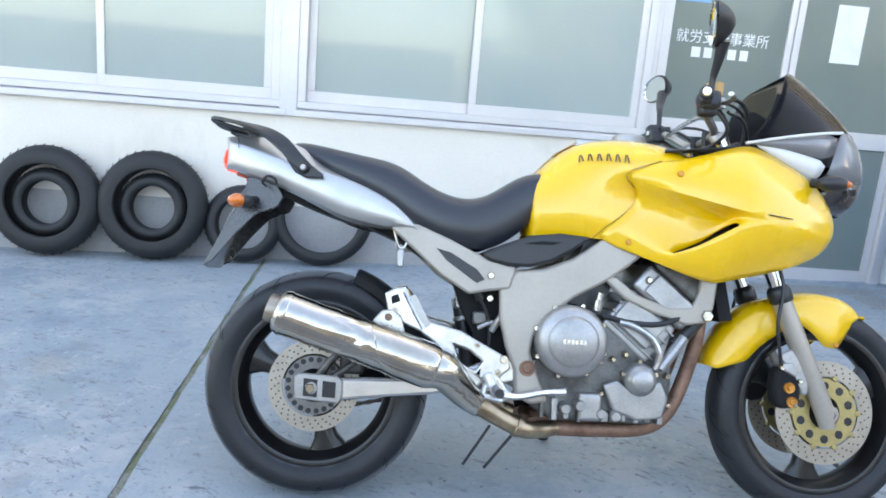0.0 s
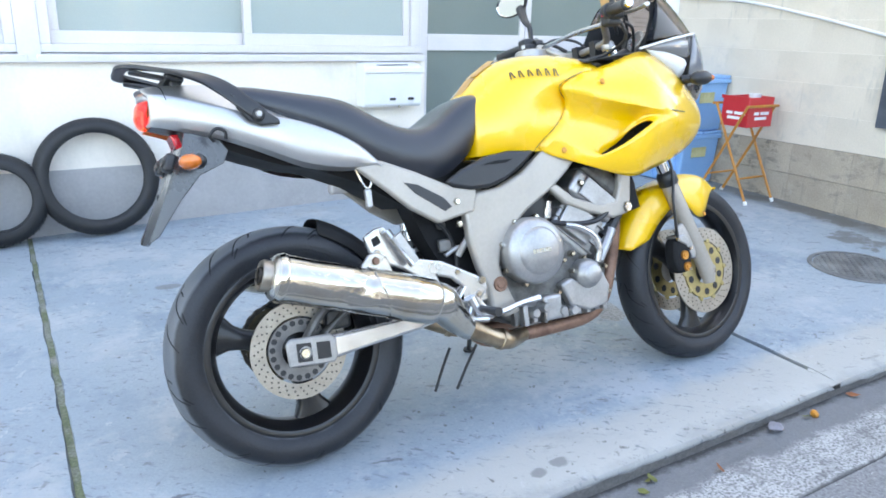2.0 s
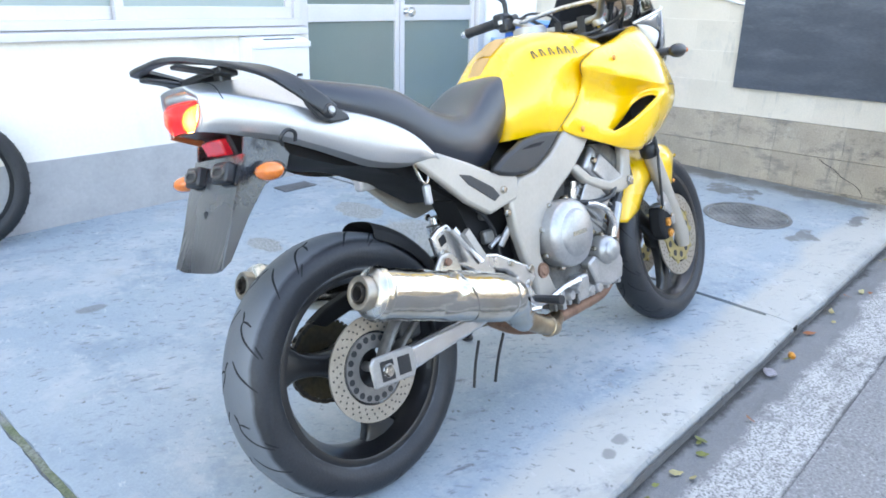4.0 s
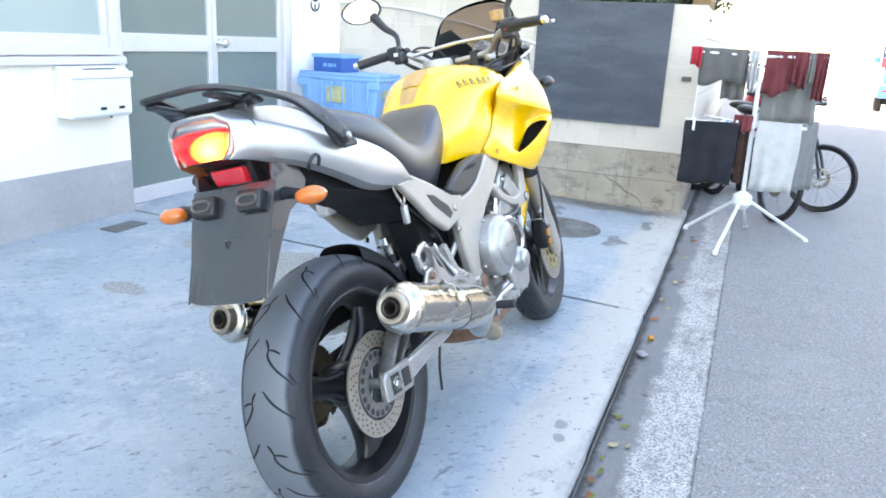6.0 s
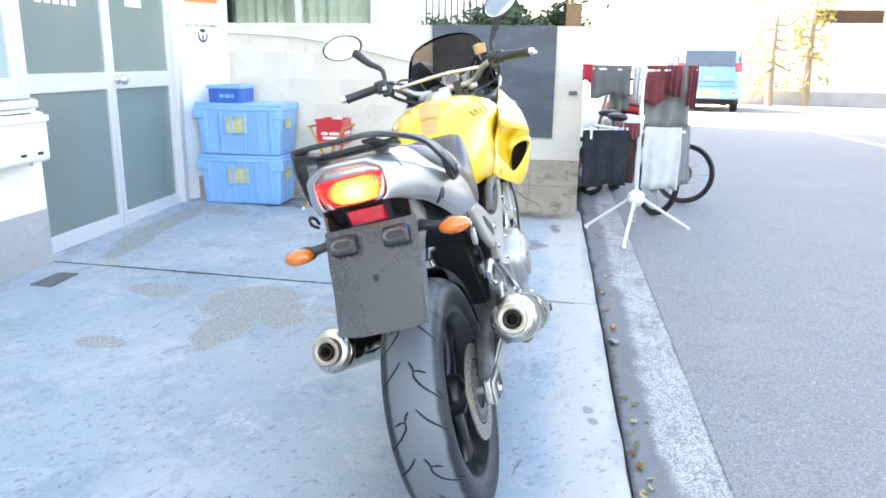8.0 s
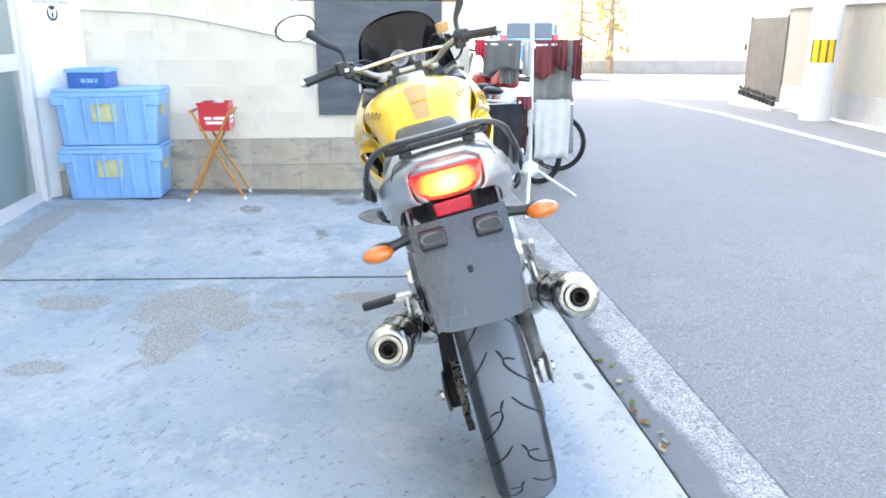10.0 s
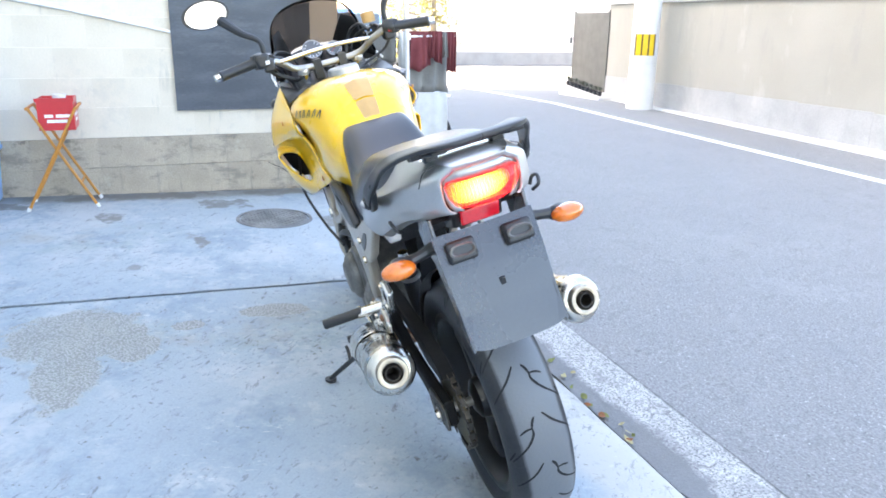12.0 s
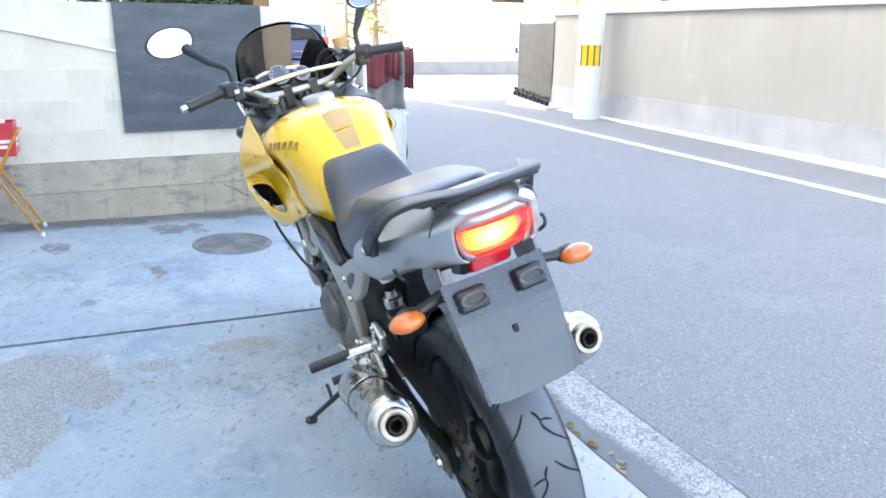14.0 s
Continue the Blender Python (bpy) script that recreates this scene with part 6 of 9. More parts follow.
cap = part("fuel_cap", turned([(0, 0.012), (0.045, 0.012), (0.05, 0.008), (0.052, -0.01)], Matrix.Translation((0.885, 0, 1.083)) @ pose(0, 0, 0, 0, 2, 0) @ pose(0, 0, 0, 90, 0, 0), 32), ALLOY, tank, "round alloy fuel cap")

# side fairings with the open air scoop
lower_edge = feature(10, (0, 0.756, 0.148, 0.774), (1, 0.861, 0.163, 0.739), (2, 0.936, 0.18, 0.711), (4, 1.062, 0.203, 0.667), (6, 1.136, 0.203, 0.68), (8, 1.324, 0.163, 0.725), (9, 1.402, 0.14, 0.759))
belly = feature(10, (0, 0.791, 0.162, 0.809), (1, 0.893, 0.176, 0.763), (2, 0.943, 0.19, 0.724), (4, 1.059, 0.242, 0.719), (6, 1.144, 0.251, 0.749), (8, 1.342, 0.19, 0.771), (9, 1.416, 0.152, 0.784))
scoop_lip = feature(10, (0, 0.823, 0.166, 0.833), (1, 0.917, 0.18, 0.784), (2, 0.954, 0.197, 0.739), (4, 1.07, 0.258, 0.796), (6, 1.168, 0.271, 0.831), (7, 1.259, 0.246, 0.811), (8, 1.357, 0.2, 0.807), (9, 1.429, 0.157, 0.809))
scoop_floor = feature(10, (0, 0.859, 0.17, 0.871), (1, 0.945, 0.176, 0.827), (2, 0.96, 0.192, 0.744), (3, 1.05, 0.19, 0.778), (4, 1.1, 0.198, 0.827), (5, 1.118, 0.258, 0.838), (6, 1.17, 0.272, 0.838), (8, 1.361, 0.2, 0.824), (9, 1.434, 0.157, 0.828))
scoop_roof = feature(10, (0, 0.869, 0.182, 0.904), (3, 1.087, 0.188, 0.843), (4, 1.124, 0.205, 0.849), (5, 1.131, 0.258, 0.848), (6, 1.173, 0.272, 0.845), (8, 1.364, 0.198, 0.842), (9, 1.435, 0.155, 0.848))
crease_line = feature(10, (0, 0.829, 0.206, 0.94), (1, 0.909, 0.226, 0.917), (2, 0.998, 0.24, 0.895), (4, 1.099, 0.266, 0.868), (6, 1.176, 0.272, 0.852), (8, 1.367, 0.195, 0.861), (9, 1.433, 0.152, 0.87))
shoulder = feature(10, (0, 0.844, 0.207, 0.962), (2, 1.006, 0.243, 0.952), (4, 1.108, 0.265, 0.947), (6, 1.191, 0.26, 0.939), (8, 1.36, 0.182, 0.918), (9, 1.421, 0.144, 0.91))
upper_edge = feature(10, (0, 0.924, 0.2, 0.993), (1, 0.986, 0.197, 1.003), (4, 1.145, 0.19, 1.049), (6, 1.204, 0.187, 1.044), (8, 1.341, 0.15, 0.99), (9, 1.398, 0.128, 0.96))
FAIR = list(zip(lower_edge, belly, scoop_lip, scoop_floor, scoop_roof, crease_line, shoulder, upper_edge))
for s in (-1, 1):
    bm = bmesh.new()
    crease = bm.edges.layers.float.new("crease_edge")
    net = [[bm.verts.new((x, s * y, z)) for x, y, z in row] for row in FAIR]
    for i in range(len(net) - 1):
        for j in range(7):
            if j == 2 and 2 <= i <= 4:
                continue                       # the air scoop stays open behind the lip
            bm.faces.new((net[i][j], net[i + 1][j], net[i + 1][j + 1], net[i][j + 1]))
    for i in range(len(net) - 1):
        for j, first, last, hard in ((5, 1, 6, 0.5), (2, 2, 6, 0.9)):
            e = bm.edges.get((net[i][j], net[i + 1][j]))
            if first <= i < last and e:
                e[crease] = hard
    raw = part("side_fairing", bm, YELLOW, bike, "glossy yellow side fairing with an open air scoop", smooth=50)
    smoothed(raw, 2)
    thick(raw, 0.005, -1)
    # Two black fillers added behind the slot; they paint its inner shade.
    part("scoop_lining", slab_of([(0.93, 0.715), (0.95, 0.765), (1.04, 0.84), (1.13, 0.875), (1.19, 0.86), (1.18, 0.80), (1.12, 0.72), (1.03, 0.70)], s * 0.040, s * 0.160), MATT, raw, "black block added to darken the scoop", smooth=0)
    part("scoop_baffle", skin([[(1.13, s * 0.15, 0.72), (1.15, s * 0.20, 0.725), (1.17, s * 0.232, 0.76)], [(1.13, s * 0.15, 0.80), (1.16, s * 0.21, 0.80), (1.19, s * 0.250, 0.81)], [(1.13, s * 0.15, 0.875), (1.17, s * 0.21, 0.875), (1.20, s * 0.252, 0.87)]]), MATT, raw, "black plate added to darken the scoop", smooth=0)
    part("screw", turned([(0, 0.004), (0.007, 0.003), (0.009, 0.0)], Matrix.Translation((0.965, s * 0.232, 0.957)) @ pose(0, 0, 0, 0, 0, 180 if s < 0 else 0), 12), BRONZE, raw)
    part("screw", turned([(0, 0.004), (0.007, 0.003), (0.009, 0.0)], Matrix.Translation((0.850, s * 0.168, 0.768)) @ pose(0, 0, 0, 0, 0, 180 if s < 0 else 0), 12), BRONZE, raw)
    part("panel_gap", tube([(x - 0.003, s * (y - 0.0005), z) for x, y, z in FAIR[0]], 0.0009, segs=6), BLACK, raw, "dark panel gap")
    scr = bmesh.new()
    tube([(1.195, s * 0.2695, 0.856), (1.23, s * 0.258, 0.853), (1.27, s * 0.2455, 0.850)], 0.0018, scr, 6)
    part("scratch", scr, BLACK, raw, "dark scuff line")

for s in (-1, 1):
    thick(part("cockpit_panel", skin([[(0.93, s * 0.196, 1.022), (0.96, s * 0.13, 1.045)], [(1.02, s * 0.192, 1.036), (1.05, s * 0.11, 1.040)], [(1.12, s * 0.190, 1.048), (1.13, s * 0.10, 1.020)], [(1.17, s * 0.188, 1.055), (1.19, s * 0.10, 1.01)]]), BLACK, bike, "black cockpit infill panel"), 0.004)

# nose, lamp and screen
nose_rows = []
for k in range(9):
    a = -1 + 2 * k / 8
    y = 0.128 * a
    bulge = 0.09 * (1 - a * a)
    nose_rows.append([(1.318 + bulge * 0.9, y * 0.8, 0.73), (1.385 + bulge, y, 0.82), (1.390 + bulge, y, 0.885), (1.370 + bulge, y, 0.945), (1.350 + bulge * 1.2, y, 0.985), (1.340 + bulge * 1.8, y, 1.03)])
# Nose shell coloured black, so the gap under the headlight looks shaded.
nose = smoothed(part("nose_cowl", skin(nose_rows), MATT, bike, "nose shell, black for the gap's shade", smooth=180), 1)
thick(nose, 0.005)
for s in (-1, 1):
    thick(smoothed(part("nose_panel", skin([[(1.185, s * 0.188, 1.054), (1.19, s * 0.190, 1.060)], [(1.275, s * 0.170, 1.018), (1.28, s * 0.182, 1.050)], [(1.345, s * 0.140, 0.980), (1.36, s * 0.160, 1.038)], [(1.385, s * 0.118, 0.960), (1.44, s * 0.128, 1.028)]]), WHITE_PAINT, bike, "white nose side panel", smooth=180), 1), 0.003)
    thick(smoothed(part("screen_flank", skin([[(1.17, s * 0.192, 1.055), (1.165, s * 0.195, 1.064)], [(1.28, s * 0.184, 1.052), (1.28, s * 0.190, 1.082)], [(1.36, s * 0.163, 1.040), (1.385, s * 0.165, 1.102)], [(1.44, s * 0.131, 1.030), (1.47, s * 0.120, 1.118)]]), FLANK, bike, "grey smoked lower screen flank", smooth=180), 1), 0.003)
def nose_shell(rows):
    """A blunt curved pane across the nose: rows of (height, middle, side, half width)."""
    return skin([[(xc - (xc - xs) * abs(a) ** 2.8, w * a, z) for a in np.linspace(-1, 1, 17)] for z, xc, xs, w in rows])


NOSE = [(1.122, 1.550, 1.470, 0.122), (1.075, 1.577, 1.452, 0.130), (1.030, 1.588, 1.438, 0.131), (0.985, 1.588, 1.424, 0.129), (0.945, 1.578, 1.412, 0.123), (0.912, 1.556, 1.402, 0.114), (0.885, 1.525, 1.392, 0.102)]
lamp = part("headlight", nose_shell(NOSE[3:]), LAMP_GLASS, bike, "dark twin headlight glass", smooth=180)
thick(lamp, 0.004)
for y in (-0.06, 0.06):
    part("lens", ball(0.045, (1.50, y, 0.955), (0.5, 1, 0.8)), CLEAR, lamp)
thick(part("nose_visor", nose_shell(NOSE[:4]), FLANK, bike, "grey smoked visor over the headlight", smooth=180), 0.003)
SCREEN = [(1.065, 0.196, 1.17, 1.560, 0.060), (1.11, 0.186, 1.215, 1.535, 0.050), (1.165, 0.174, 1.250, 1.488, 0.040), (1.215, 0.163, 1.270, 1.432, 0.036), (1.254, 0.149, 1.284, 1.382, 0.034), (1.280, 0.118, 1.298, 1.348, 0.028)]
rows = []
for z, w, xs, xc, rise in SCREEN:
    rows.append([(xs + (xc - xs) * (1 - abs(a) ** 2.0), w * math.copysign(abs(a) ** 0.85, a) if a else 0, z + rise * (1 - a * a)) for a in np.linspace(-1, 1, 15)])
screen = thick(smoothed(part("windscreen", skin(rows), SMOKE, bike, "brown smoked windscreen", smooth=180), 1), 0.003)
for s in (-1, 1):
    part("screen_trim", tube([(1.155, s * 0.198, 1.058), (1.28, s * 0.194, 1.084), (1.385, s * 0.168, 1.104), (1.47, s * 0.122, 1.120)], 0.004), WHITE_PAINT, screen)
rounded(part("dashboard", slab_of([(1.17, 1.01), (1.28, 1.055), (1.335, 1.095), (1.42, 1.12), (1.44, 1.08), (1.30, 1.0), (1.20, 0.96)], -0.135, 0.135), BLACK, bike, "black instrument surround"), 0.015, 3)
for s in (-1, 1):
    sheet = []
    for (z, w, xs, xc, rise), start in zip(SCREEN[:4], (0.42, 0.50, 0.62, 0.78)):
        sheet.append([(xs + (xc - xs) * (1 - a * a) - 0.012, s * (w * a ** 0.85 - 0.010), z + rise * (1 - a * a) - 0.002) for a in np.linspace(start, 0.99, 7)])
    thick(part("inner_panel", skin(sheet), MATT, bike, "black inner cockpit panel"), 0.003)
clock = part("instruments", turned([(0, 0.0), (0.036, 0.0), (0.040, 0.006), (0.040, 0.03), (0.034, 0.06), (0, 0.065)], along((1.345, 0.016, 1.128), (1.42, 0.016, 1.085)), 32), BLACK, bike, "round instruments")
part("pod", turned([(0, 0.0), (0.028, 0.0), (0.031, 0.006), (0.031, 0.03), (0.026, 0.06), (0, 0.065)], along((1.340, -0.066, 1.112), (1.415, -0.066, 1.07)), 32), BLACK, clock)
for y, z, r in ((0.016, 1.130, 0.034), (-0.066, 1.114, 0.026)):
    mm = along((1.341, y, z), (1.416, y, z - 0.043))
    d = part("dial", turned([(0, -0.001), (r, -0.001), (r, 0.004), (0, 0.004)], mm, 32), DIAL, clock, "dark dial face with pale marks")
    part("bezel", turned([(r, -0.004), (r + 0.003, -0.004), (r + 0.005, 0.02)], mm, 32), ALLOY, d, "grey metal bezel")
    tick = bmesh.new()
    for k in range(12):
        box(-0.0015, 0.0015, -0.0016, -0.001, r * 0.72, r * 0.92, tick, mm @ Matrix.Rotation(2 * math.pi * k / 14 + 0.6, 4, "Y"))
    part("dial_marks", tick, PAPER, d, smooth=0)
    part("needle", box(-0.001, 0.001, -0.0022, -0.0017, -0.004, r * 0.7, None, mm @ Matrix.Rotation(3.9, 4, "Y")), RED_PLASTIC, d, smooth=0)
for s in (-1, 1):
    ind = part("front_indicator", ball(0.032, (1.405, s * 0.200, 0.960), (1.4, 0.75, 0.74)), BLACK, bike, "black front indicator pod")
    part("lens", ball(0.014, (1.440, s * 0.209, 0.958), (0.8, 0.8, 0.7)), AMBER, ind, "amber lens")
    part("stalk", tube([(1.37, s * 0.15, 0.965), (1.41, s * 0.195, 0.960)], 0.014, steps=1), BLACK, ind)

# the front fork turns with the steering head; the bars don't, they fit the camera's view

def steered(ob):
    ob.matrix_basis = turn_head @ ob.matrix_basis
    return ob


for s in (-1, 1):
    y = s * 0.098
    sl = steered(part("fork_leg", tube([(1.462, y, 0.268), (1.455, y, 0.31), (1.305, y, 0.650)], [0.020, 0.028, 0.028], segs=20, steps=1), FRAME_GREY, bike, "grey fork slider"))
    part("stanchion", tube([(1.31, y, 0.64), (1.118, y, 1.085)], 0.0205, segs=20, steps=1), CHROME, sl, "chrome fork tube")
    part("dust_seal", turned([(0.030, 0), (0.033, 0.005), (0.033, 0.035), (0.028, 0.045), (0.022, 0.05)], along((1.318, y, 0.622), (1.284, y, 0.71)), 24), BLACK, sl)
    part("axle_clamp", turned([(0, 0.018), (0.018, 0.018), (0.026, 0.012), (0.028, -0.02)], Matrix.Translation((1.464, y, 0.308)) @ pose(0, 0, 0, 0, 0, 180 if s < 0 else 0), 24), FRAME_GREY, sl)
    part("axle_bolt", turned([(0, 0.006), (0.010, 0.006), (0.010, 0.024), (0.006, 0.024)], Matrix.Translation((1.464, y, 0.308)) @ pose(0, 0, 0, 0, 0, 180 if s < 0 else 0), 6), STEEL, sl)
    cal = steered(part("front_caliper", slab_of([(1.300, 0.335), (1.318, 0.318), (1.352, 0.322), (1.372, 0.345), (1.376, 0.385), (1.362, 0.420), (1.345, 0.445), (1.318, 0.448), (1.300, 0.425), (1.292, 0.38)], s * 0.060, s * 0.112), MATT, bike, "dark front brake caliper"))
    rounded(cal, 0.012, 3)
    rounded(part("caliper_bridge", slab_of([(1.303, 0.445), (1.345, 0.452), (1.366, 0.425), (1.352, 0.410), (1.318, 0.428)], s * 0.064, s * 0.116), ALLOY, cal, "bare alloy caliper bridge"), 0.005)
    for x, z in ((1.352, 0.332), (1.310, 0.436), (1.366, 0.40)):
        part("bolt", turned([(0, 0.008), (0.006, 0.008), (0.008, 0.004), (0.008, -0.004)], Matrix.Translation((x, s * 0.113, z)) @ pose(0, 0, 0, 0, 0, 180 if s < 0 else 0), 6), STEEL, cal)
    for dz in (0.004, -0.036):
        part("piston_cap", turned([(0, 0.008), (0.006, 0.008), (0.008, 0.004), (0.015, 0.006), (0.016, -0.006)], Matrix.Translation((1.336 - dz * 0.2, s * 0.113, 0.376 + dz)) @ pose(0, 0, 0, 0, 0, 180 if s < 0 else 0), 20), BRONZE, cal, "orange piston cap")
    rounded(part("caliper_bracket", slab_of([(1.30, 0.47), (1.345, 0.49), (1.40, 0.42), (1.395, 0.36), (1.375, 0.36), (1.345, 0.42)], s * 0.098, s * 0.112), ALLOY, cal, "bare alloy bracket"), 0.006)
    part("brake_hose", tube([(1.31, s * 0.115, 0.44), (1.285, s * 0.135, 0.56), (1.30, s * 0.13, 0.68), (1.24, s * 0.12, 0.84)], 0.005), BLACK, cal)
FEND = []
for k in range(19):
    ang = radians(63 + 98 * k / 18)
    d = math.degrees(ang)
    R = np.interp(d, [63, 72, 90, 110, 129, 161], [0.325, 0.342, 0.348, 0.352, 0.376, 0.378])
    low = np.interp(d, [63, 70, 72, 80, 91, 98, 107, 127, 151, 161], [0.318, 0.29, 0.20, 0.186, 0.188, 0.225, 0.265, 0.262, 0.272, 0.340])
    w = np.interp(d, [63, 80, 110, 161], [0.045, 0.074, 0.078, 0.066])
    c, sn = math.cos(ang), math.sin(ang)
    row = []
    for yy, rr0 in ((-w * 0.98, low), (-w * 1.04, low * 0.5 + (R - 0.02) * 0.5), (-w * 0.95, R - 0.022), (-w * 0.6, R - 0.004), (0, R), (w * 0.6, R - 0.004), (w * 0.95, R - 0.022), (w * 1.04, low * 0.5 + (R - 0.02) * 0.5), (w * 0.98, low)):
        row.append((FW.x + rr0 * c, yy, FW.z + rr0 * sn))
    FEND.append(row)
fend = steered(thick(smoothed(part("front_fender", skin(FEND), YELLOW, bike, "yellow front mudguard", smooth=180), 1), 0.004))
for s in (-1, 1):
    part("screw", turned([(0, 0.004), (0.006, 0.003), (0.008, 0.0)], Matrix.Translation((1.50, s * 0.0765, 0.505)) @ pose(0, 0, 0, 0, 0, 180 if s < 0 else 0), 12), BRONZE, fend)
for z in (0.885, 1.045):
    c = Vector((1.284, 0, 0.71)) + (Vector((1.118, 0, 1.08)) - Vector((1.284, 0, 0.71))) * (z - 0.71) / 0.37
    steered(rounded(part("triple_clamp", box(-0.045, 0.035, -0.135, 0.135, -0.016, 0.016, None, Matrix.Translation(c) @ pose(0, 0, 0, 0, -24, 0)), BLACK, bike, "fork clamp"), 0.01, 3))
BAR = [(0.99, 0.375, 1.155), (1.03, 0.25, 1.165), (1.055, 0.18, 1.145), (1.10, 0.125, 1.105), (1.11, 0.06, 1.095)]


def bent(x, y, z, s):
    """A place on the bar, skewed to fit the camera's view: the right end sits further in and back."""
    k = y / 0.375
    return (x + k * (0.020 if s > 0 else -0.008), s * (y - k * (0.004 if s > 0 else 0.030)), z - 0.004 * k)


hb = part("handlebar", tube([bent(*q, 1) for q in BAR] + [bent(*q, -1) for q in BAR[::-1]], 0.0115, segs=14, steps=6), ALLOY, bike, "dull silver tubular handlebar")
part("cross_brace", tube([(1.062, 0.172, 1.142), (1.062, 0, 1.150), (1.062, -0.172, 1.142)], 0.0075), POLISHED, hb, "thin silver cross brace")
for s in (-1, 1):
    part("clamp", box(1.095, 1.145, s * 0.045 - 0.014, s * 0.045 + 0.014, 1.05, 1.115), BLACK, hb, smooth=0)
    g0, g1 = Vector(bent(0.99, 0.376, 1.155, s)), Vector(bent(1.028, 0.256, 1.1645, s))
    grip = part("grip", turned([(0.0, -0.004), (0.014, -0.004), (0.0185, 0.0), (0.0165, 0.01), (0.0165, 0.115), (0.020, 0.12), (0.020, 0.126), (0.012, 0.128)], along(g0, g1), 20), BLACK, hb, "ribbed black rubber grip")
    part("twist_housing", turned([(0.012, 0.118), (0.024, 0.119), (0.026, 0.124), (0.026, 0.150), (0.022, 0.158), (0.012, 0.160)], along(g0, g1), 18), BLACK, hb, "black grip housing")
    part("bar_end", turned([(0, -0.022), (0.010, -0.022), (0.012, -0.018), (0.012, 0)], along(g0, g1), 14), CHROME, grip)
    sw = part("switchgear", box(-0.026, 0.026, -0.024, 0.024, -0.022, 0.026, None, Matrix.Translation((1.036, s * 0.228, 1.160))), BLACK, hb, "black switch housing")
    rounded(sw, 0.010, 3)
    part("lever", tube([(1.065, s * 0.205, 1.160), (1.085, s * 0.24, 1.158), (1.068, s * 0.31, 1.152), (1.035, s * 0.37, 1.145)], [0.009, 0.008, 0.007, 0.008], flat_by=0.7), BLACK if s > 0 else ALLOY, sw, "control lever")
    part("mirror_stem", tube([(1.045, s * 0.215, 1.175), (1.047, s * 0.218, 1.225), (1.062, s * 0.265, 1.262), (1.085, s * 0.315, 1.315)] if s > 0 else [(1.045, -0.215, 1.175), (1.047, -0.218, 1.225), (1.05, -0.240, 1.265), (1.052, -0.268, 1.315)], [0.008, 0.009, 0.013, 0.018]), BLACK, sw)
    mm = Matrix.Translation((1.10, 0.362, 1.345)) @ pose(0, 0, 0, 0, -4, 14) if s > 0 else Matrix.Translation((1.045, -0.292, 1.352)) @ pose(0, 0, 0, 0, -5, -14) @ pose(0, 0, 0, -24, 0, 0)
    mr = part("mirror", skin([[(-0.026 + 0.05 * t ** 2.0, 0.079 * math.sqrt(max(0.0, 1 - t * t * 0.96)) * math.cos(a), 0.046 * math.sqrt(max(0.0, 1 - t * t * 0.96)) * math.sin(a)) for a in (2 * math.pi * k / 28 for k in range(28))] for t in (0, 0.3, 0.55, 0.75, 0.9, 1.0)], closed=True, caps=True), BLACK, hb, "black rear-view mirror shell")
    mr.matrix_basis = mm
    part("mirror_glass", turned([(0, 0), (0.046, 0.001), (0.047, 0.006)], Matrix.Translation((-0.0275, 0, 0)) @ Matrix.Diagonal((1, 1.48, 0.88, 1)) @ pose(0, 0, 0, 0, 0, 90), 36), MIRROR, mr, "silvered mirror glass", smooth=60)
res = part("brake_reservoir", turned([(0, 0), (0.022, 0.002), (0.024, 0.03), (0.024, 0.036), (0, 0.04)], Matrix.Translation((1.075, -0.165, 1.190)) @ pose(0, 0, 0, 90), 20), BROWN_PAD, hb, "tan brake fluid reservoir")
part("cable", tube([(1.10, -0.2, 1.14), (1.16, -0.17, 1.12), (1.19, -0.12, 1.04), (1.17, -0.08, 0.92)], 0.005), BLACK, hb)
part("brake_hose", tube([(1.09, -0.16, 1.165), (1.15, -0.14, 1.19), (1.20, -0.10, 1.15), (1.19, -0.06, 1.02)], 0.006), BLACK, hb, "black brake hose")
part("hose", tube([(1.075, -0.165, 1.185), (1.07, -0.19, 1.165), (1.06, -0.205, 1.155)], 0.006), BLACK, hb)
part("throttle_cable", tube([(1.06, -0.225, 1.135), (1.10, -0.20, 1.09), (1.09, -0.12, 1.06), (1.04, -0.07, 1.05)], 0.005), BLACK, hb)
part("wiring", tube([(1.05, 0.225, 1.14), (1.10, 0.19, 1.10), (1.13, 0.12, 1.06), (1.14, 0.06, 1.02)], 0.007), BLACK, hb)
part("clutch_perch", tube([(1.045, 0.20, 1.162), (1.075, 0.20, 1.165)], 0.014, steps=1), BLACK, hb)
part("brake_perch", tube([(1.045, -0.19, 1.160), (1.08, -0.18, 1.170)], 0.015, steps=1), BLACK, hb)
for s in (-1, 1):
    rounded(part("switch_block", box(1.012, 1.062, s * 0.212 - 0.020, s * 0.212 + 0.020, 1.122, 1.165), BLACK, hb, "black switch block"), 0.008, 2)
    part("switch_button", box(1.006, 1.014, s * 0.215 - 0.007, s * 0.215 + 0.007, 1.150, 1.162), RED_PLASTIC if s < 0 else WHITE_PAINT, hb, smooth=0)
    part("fork_cap", turned([(0, 0.020), (0.018, 0.020), (0.022, 0.014), (0.022, 0)], along((1.118, s * 0.098, 1.08), (1.105, s * 0.098, 1.11)), 20), ALLOY, hb)
